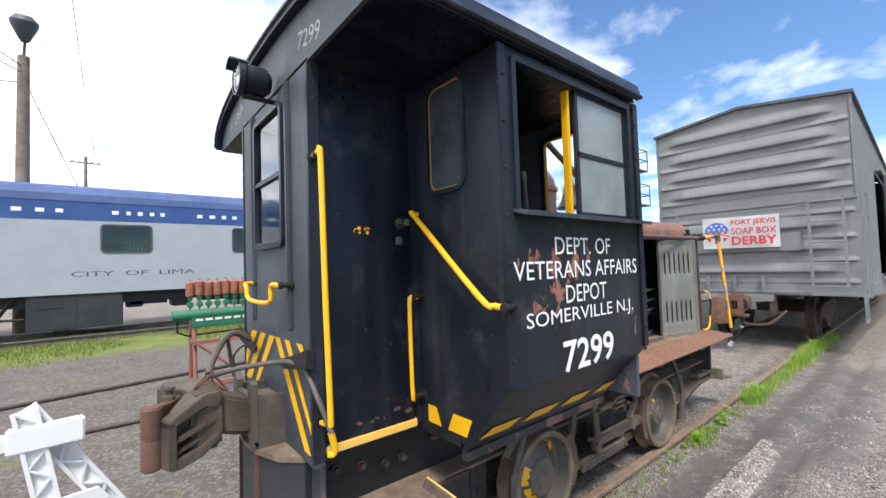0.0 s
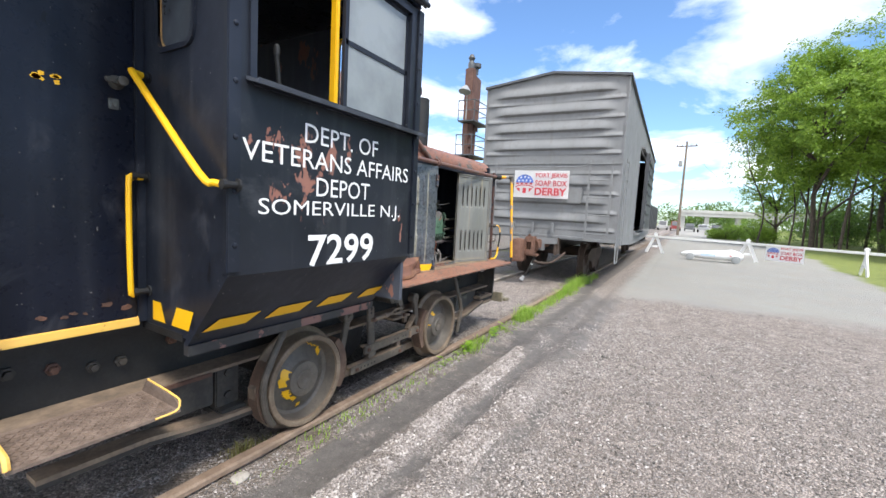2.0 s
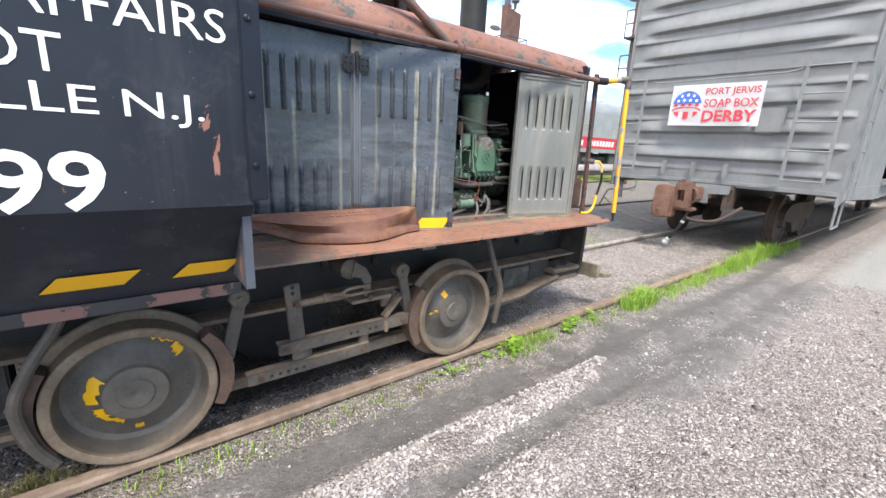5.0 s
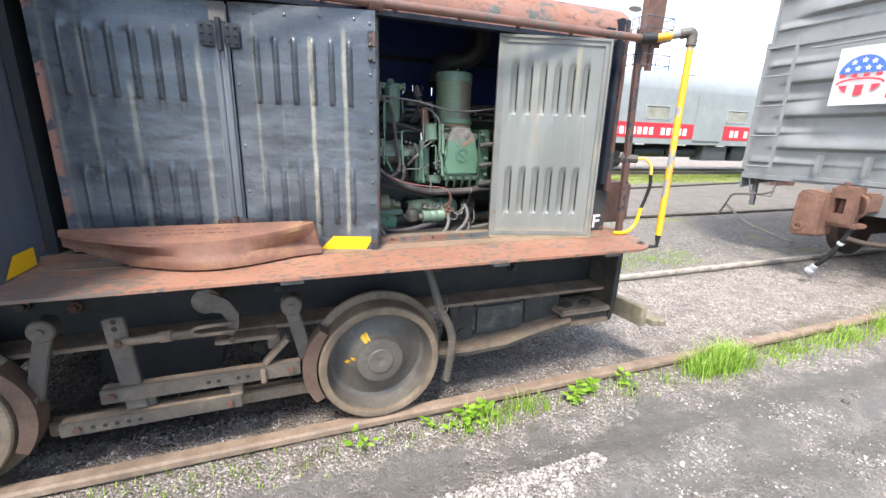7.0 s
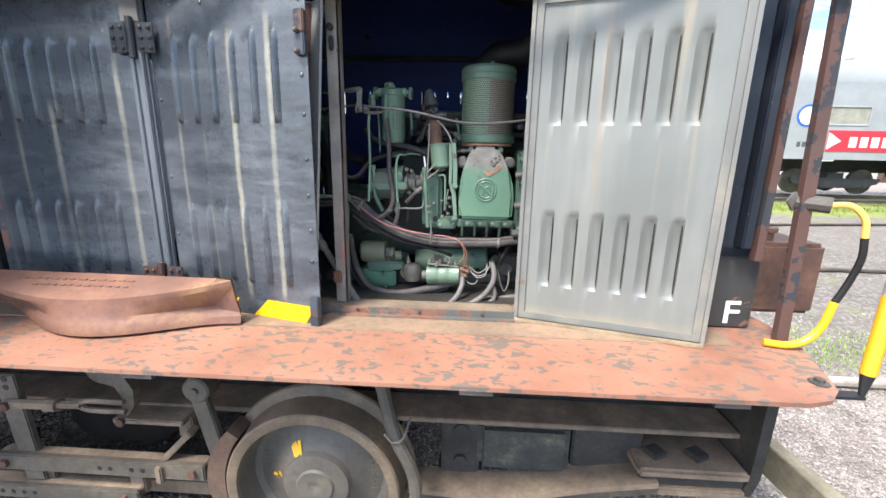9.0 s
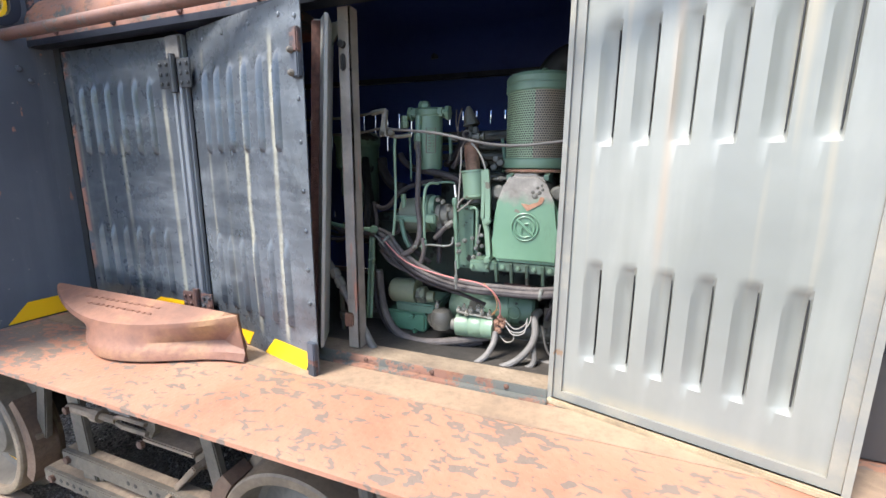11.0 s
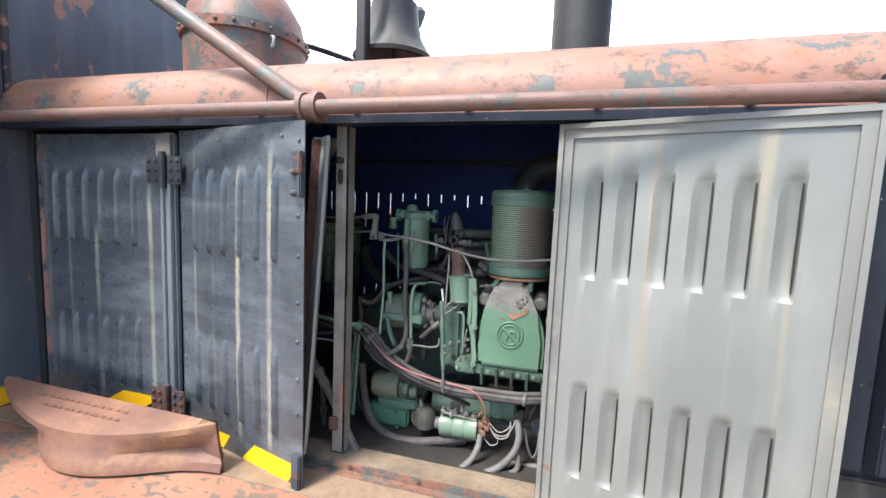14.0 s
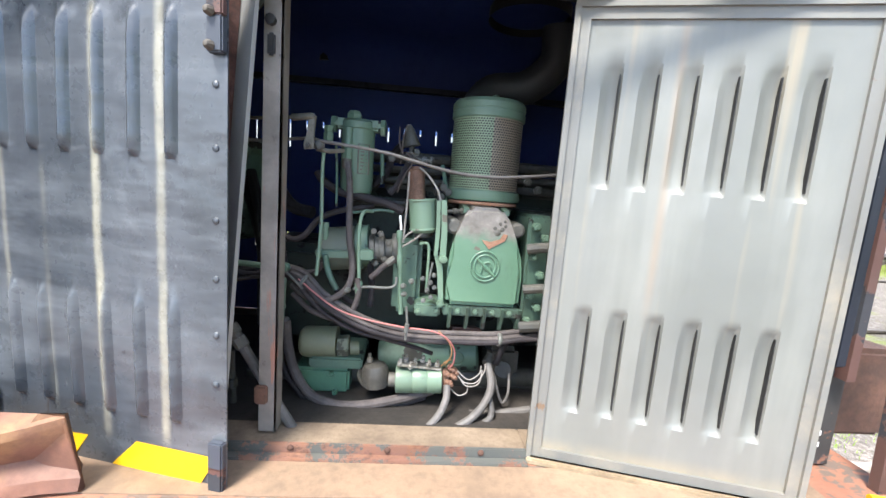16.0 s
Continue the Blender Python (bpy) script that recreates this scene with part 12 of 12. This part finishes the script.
def vegetation():
    rng = random.Random(21)
    bm = BM()
    for _ in range(120):
        x = rng.uniform(6.6, 11.5)
        blades(bm, x, 1.57 + rng.gauss(0, 0.05), 12, 0.07 + 0.02 * (x - 6.6), rng, 0.06)
    for x, n, h in ((5.95, 220, 0.15), (6.1, 320, 0.20), (6.25, 260, 0.18), (6.0, 160, 0.11), (6.9, 70, 0.1), (4.45, 80, 0.11), (4.6, 80, 0.1), (4.3, 50, 0.09), (4.75, 40, 0.08), (7.5, 90, 0.14), (8.1, 110, 0.18), (8.6, 150, 0.24), (9.1, 170, 0.28), (5.3, 40, 0.07), (5.6, 40, 0.07), (9.6, 160, 0.28), (10.2, 160, 0.25)):
        blades(bm, x, 1.575, n, h, rng, 0.07)
    for x in (2.32, 2.5, 2.75, 3.05, 3.3, 2.15):
        blades(bm, x, 1.60, 22, 0.055, rng, 0.07)
    for _ in range(260):
        blades(bm, rng.uniform(1.6, 9), 1.58 + rng.gauss(0, 0.06), 3, 0.04, rng, 0.03)
    for _ in range(420):
        blades(bm, rng.uniform(5.8, 8.5), 3.75 + rng.gauss(0, 0.2), 4, 0.05, rng, 0.06)
    solid("grass_by_rail", bm, M_GRASS, "bright green grass tufts growing along the rail", "grass", kind="stuff", angle=180)
    bm = BM()
    for _ in range(8000):
        x, y = rng.uniform(-9, 27), rng.gauss(14.2, 0.95)
        if noise.noise((x * 0.5, y * 0.9, 5)) < -0.12:
            continue
        for _ in range(4):
            px, py = x + rng.gauss(0, 0.1), y + rng.gauss(0, 0.1)
            a, l = rng.uniform(0, 6.283), rng.uniform(0.04, 0.13)
            u = Vector((math.cos(a), math.sin(a), 0))
            b = Vector((px, py, -0.065))
            v = Vector((-u.y, u.x, 0)) * 0.012
            bm.faces.new([bm.verts.new(q) for q in (b - v, b + v, b + u * l * 0.5 + Vector((0, 0, l)))])
    solid("yard_grass", bm, M_GRASS_FAR, "patchy yellow-green grass strip before the passenger cars", "grass", kind="stuff", angle=180)
    bm = BM()
    blades(bm, 1.83, 1.83, 120, 0.085, rng, 0.05)
    blades(bm, 1.95, 1.80, 60, 0.06, rng, 0.05)
    solid("dry_grass_tuft", bm, M_DRYGRASS, "dry straw-green grass tuft beside the rail", "grass", kind="stuff", angle=180)
    # broad-leaved weeds
    for k, (x, y, n) in enumerate(((4.28, 1.57, 24), (4.40, 1.60, 20), (4.95, 1.58, 20), (5.08, 1.6, 18), (5.35, 1.6, 14), (3.75, 1.56, 8), (4.12, 1.6, 7), (8.7, 1.6, 34), (8.4, 1.55, 24))):
        bm = BM()
        for _ in range(n):
            a, r = rng.uniform(0, 6.283), rng.uniform(0.01, 0.07)
            h = rng.uniform(0.02, 0.1) * (2.2 if x > 8 else 1)
            c = Vector((x + r * math.cos(a), y + r * math.sin(a), ground_height(x, y) + h))
            u = Vector((math.cos(a), math.sin(a), rng.uniform(-0.3, 0.4))).normalized()
            w = u.cross(Vector((0, 0, 1))).normalized()
            s = rng.uniform(0.012, 0.024)
            ring = [c - u * s, c + w * s * 0.8 - u * s * 0.2, c + w * s * 0.55 + u * s * 0.6, c + u * s * 1.3, c - w * s * 0.55 + u * s * 0.6, c - w * s * 0.8 - u * s * 0.2]
            bm.faces.new([bm.verts.new(v) for v in ring])
            tube(bm, [(x, y, ground_height(x, y)), c - u * s], 0.0015, 4, 0)
        solid("weed", bm, M_WEED, "small broad-leaved green weed by the rail", "weed", (x, y, 0), "weeds by the rail", angle=180)


vegetation()


OCTA = np.array([(1, 0, 0), (0, 1, 0), (-1, 0, 0), (0, -1, 0), (0, 0, 1), (0, 0, -1)], float)
OCTA_FACES = np.array([(0, 1, 4), (1, 2, 4), (2, 3, 4), (3, 0, 4), (1, 0, 5), (2, 1, 5), (3, 2, 5), (0, 3, 5)])


def heap(name, zones, mat, label, seed):
    """Angular chips strewn over strips (count, x0, x1, y0, y1, small, large, threshold of clumping)."""
    rng = np.random.default_rng(seed)
    spots = []
    for n, x0, x1, y0, y1, s0, s1, clump in zones:
        for x, y, k in zip(rng.uniform(x0, x1, n), rng.uniform(y0, y1, n), rng.random(n)):
            if abs(y - RAIL_NEAR) < 0.05 or abs(y - RAIL_FAR) < 0.05:
                continue
            if clump is not None and noise.noise((x * 2.1, y * 3.4, 7)) + 0.5 * noise.noise((x * 9, y * 9, 2)) < clump:
                continue
            spots.append((x, y, ground_height(x, y), s0 + (s1 - s0) * k ** 2.2))
    sp = np.array(spots)
    n = len(sp)
    v = OCTA[None] * (1 + rng.uniform(-0.38, 0.38, (n, 6, 1))) + rng.uniform(-0.25, 0.25, (n, 6, 3))
    v *= sp[:, None, 3:4] * np.stack((rng.uniform(0.85, 1.6, n), rng.uniform(0.8, 1.3, n), rng.uniform(0.55, 0.95, n)), 1)[:, None, :]
    for ax, lim in ((0, 0.5), (2, 3.15)):
        a = rng.uniform(-lim, lim, n)[:, None]
        p, q = [c for c in (0, 1, 2) if c != ax]
        vp, vq = v[:, :, p].copy(), v[:, :, q].copy()
        v[:, :, p], v[:, :, q] = vp * np.cos(a) - vq * np.sin(a), vp * np.sin(a) + vq * np.cos(a)
    v[:, :, 0] += sp[:, None, 0]
    v[:, :, 1] += sp[:, None, 1]
    v[:, :, 2] += sp[:, None, 2] + sp[:, None, 3] * 0.15
    f = (OCTA_FACES[None] + 6 * np.arange(n)[:, None, None]).reshape(-1)
    me = bpy.data.meshes.new(name)
    me.vertices.add(6 * n)
    me.vertices.foreach_set("co", v.reshape(-1).astype(np.float32))
    me.loops.add(len(f))
    me.loops.foreach_set("vertex_index", f.astype(np.int32))
    me.polygons.add(8 * n)
    me.polygons.foreach_set("loop_start", np.arange(0, len(f), 3, dtype=np.int32))
    me.update(calc_edges=True)
    me.validate()
    me.materials.append(mat)
    tagged(new(name, me), label, "gravel", kind="stuff")


heap("loose_stones", ((6000, 0.5, 2.1, 1.97, 3.1, 0.003, 0.009, -0.1), (5000, 0.6, 4.2, 1.77, 2.0, 0.003, 0.009, -0.1), (30000, 1.2, 6.6, -1.9, 0.55, 0.003, 0.011, None), (16000, 2.0, 9.2, -2.4, 0.7, 0.004, 0.013, -0.05), (9000, 0.6, 6.5, 1.49, 1.67, 0.003, 0.008, -0.25), (2600, 0.6, 8.5, 1.17, 1.5, 0.002, 0.006, 0.1),
                      (11000, 4.0, 6.2, 1.76, 3.1, 0.003, 0.009, -0.3), (7000, 5.3, 9.0, 1.76, 4.6, 0.004, 0.011, 0.0), (7000, 1.0, 6.6, 0.5, 1.2, 0.003, 0.008, 0.05), (90, 0.6, 8.5, -0.6, 1.15, 0.014, 0.024, None)), M_STONES, "grey-brown crushed stone scattered over the yard", 5)
heap("pale_stones", ((10000, 0.6, 4.8, 1.0, 1.21, 0.004, 0.013, -0.22), (7000, 0.6, 3.9, 0.62, 0.86, 0.004, 0.012, -0.05), (5000, 0.6, 5.2, 0.2, 0.6, 0.003, 0.011, 0.1), (11000, 1.0, 7.0, -1.2, 0.3, 0.003, 0.0105, 0.05),
                     (4500, 4.6, 7.6, 0.3, 1.2, 0.003, 0.009, 0.3), (3500, 3.8, 7.6, 1.3, 1.64, 0.003, 0.009, 0.22)), M_PALE, "pale pinkish crushed stone heaped in ridges", 6)
heap("ballast", ((6500, 2.0, 4.1, 1.97, 3.1, 0.004, 0.011, None),), M_BALLAST_SHADE, "near-black crushed stone between the rails, shade of the locomotive in its colour", 7)
bm = BM()
lathe(bm, (1.66, 1.61, -0.012), (0, 0, 1), [(0.03, -0.01), (0.044, 0.004), (0.041, 0.014), (0.03, 0.022), (0.012, 0.025), (0, 0.025)], 13)
for v in bm.verts:
    v.co += Vector((noise.noise(v.co * 31), noise.noise(v.co * 27), noise.noise(v.co * 40) * 0.3)) * 0.012
    v.co.x += 0.1 * (v.co.x - 1.66)
solid("pale_stone", bm, rusty("pale_flat_stone", (0.36, 0.33, 0.29), (0.24, 0.22, 0.19), (0.44, 0.41, 0.37), 0.85, 30), "flat pale stone lying beside the rail", "stone", (1.66, 1.61, 0))
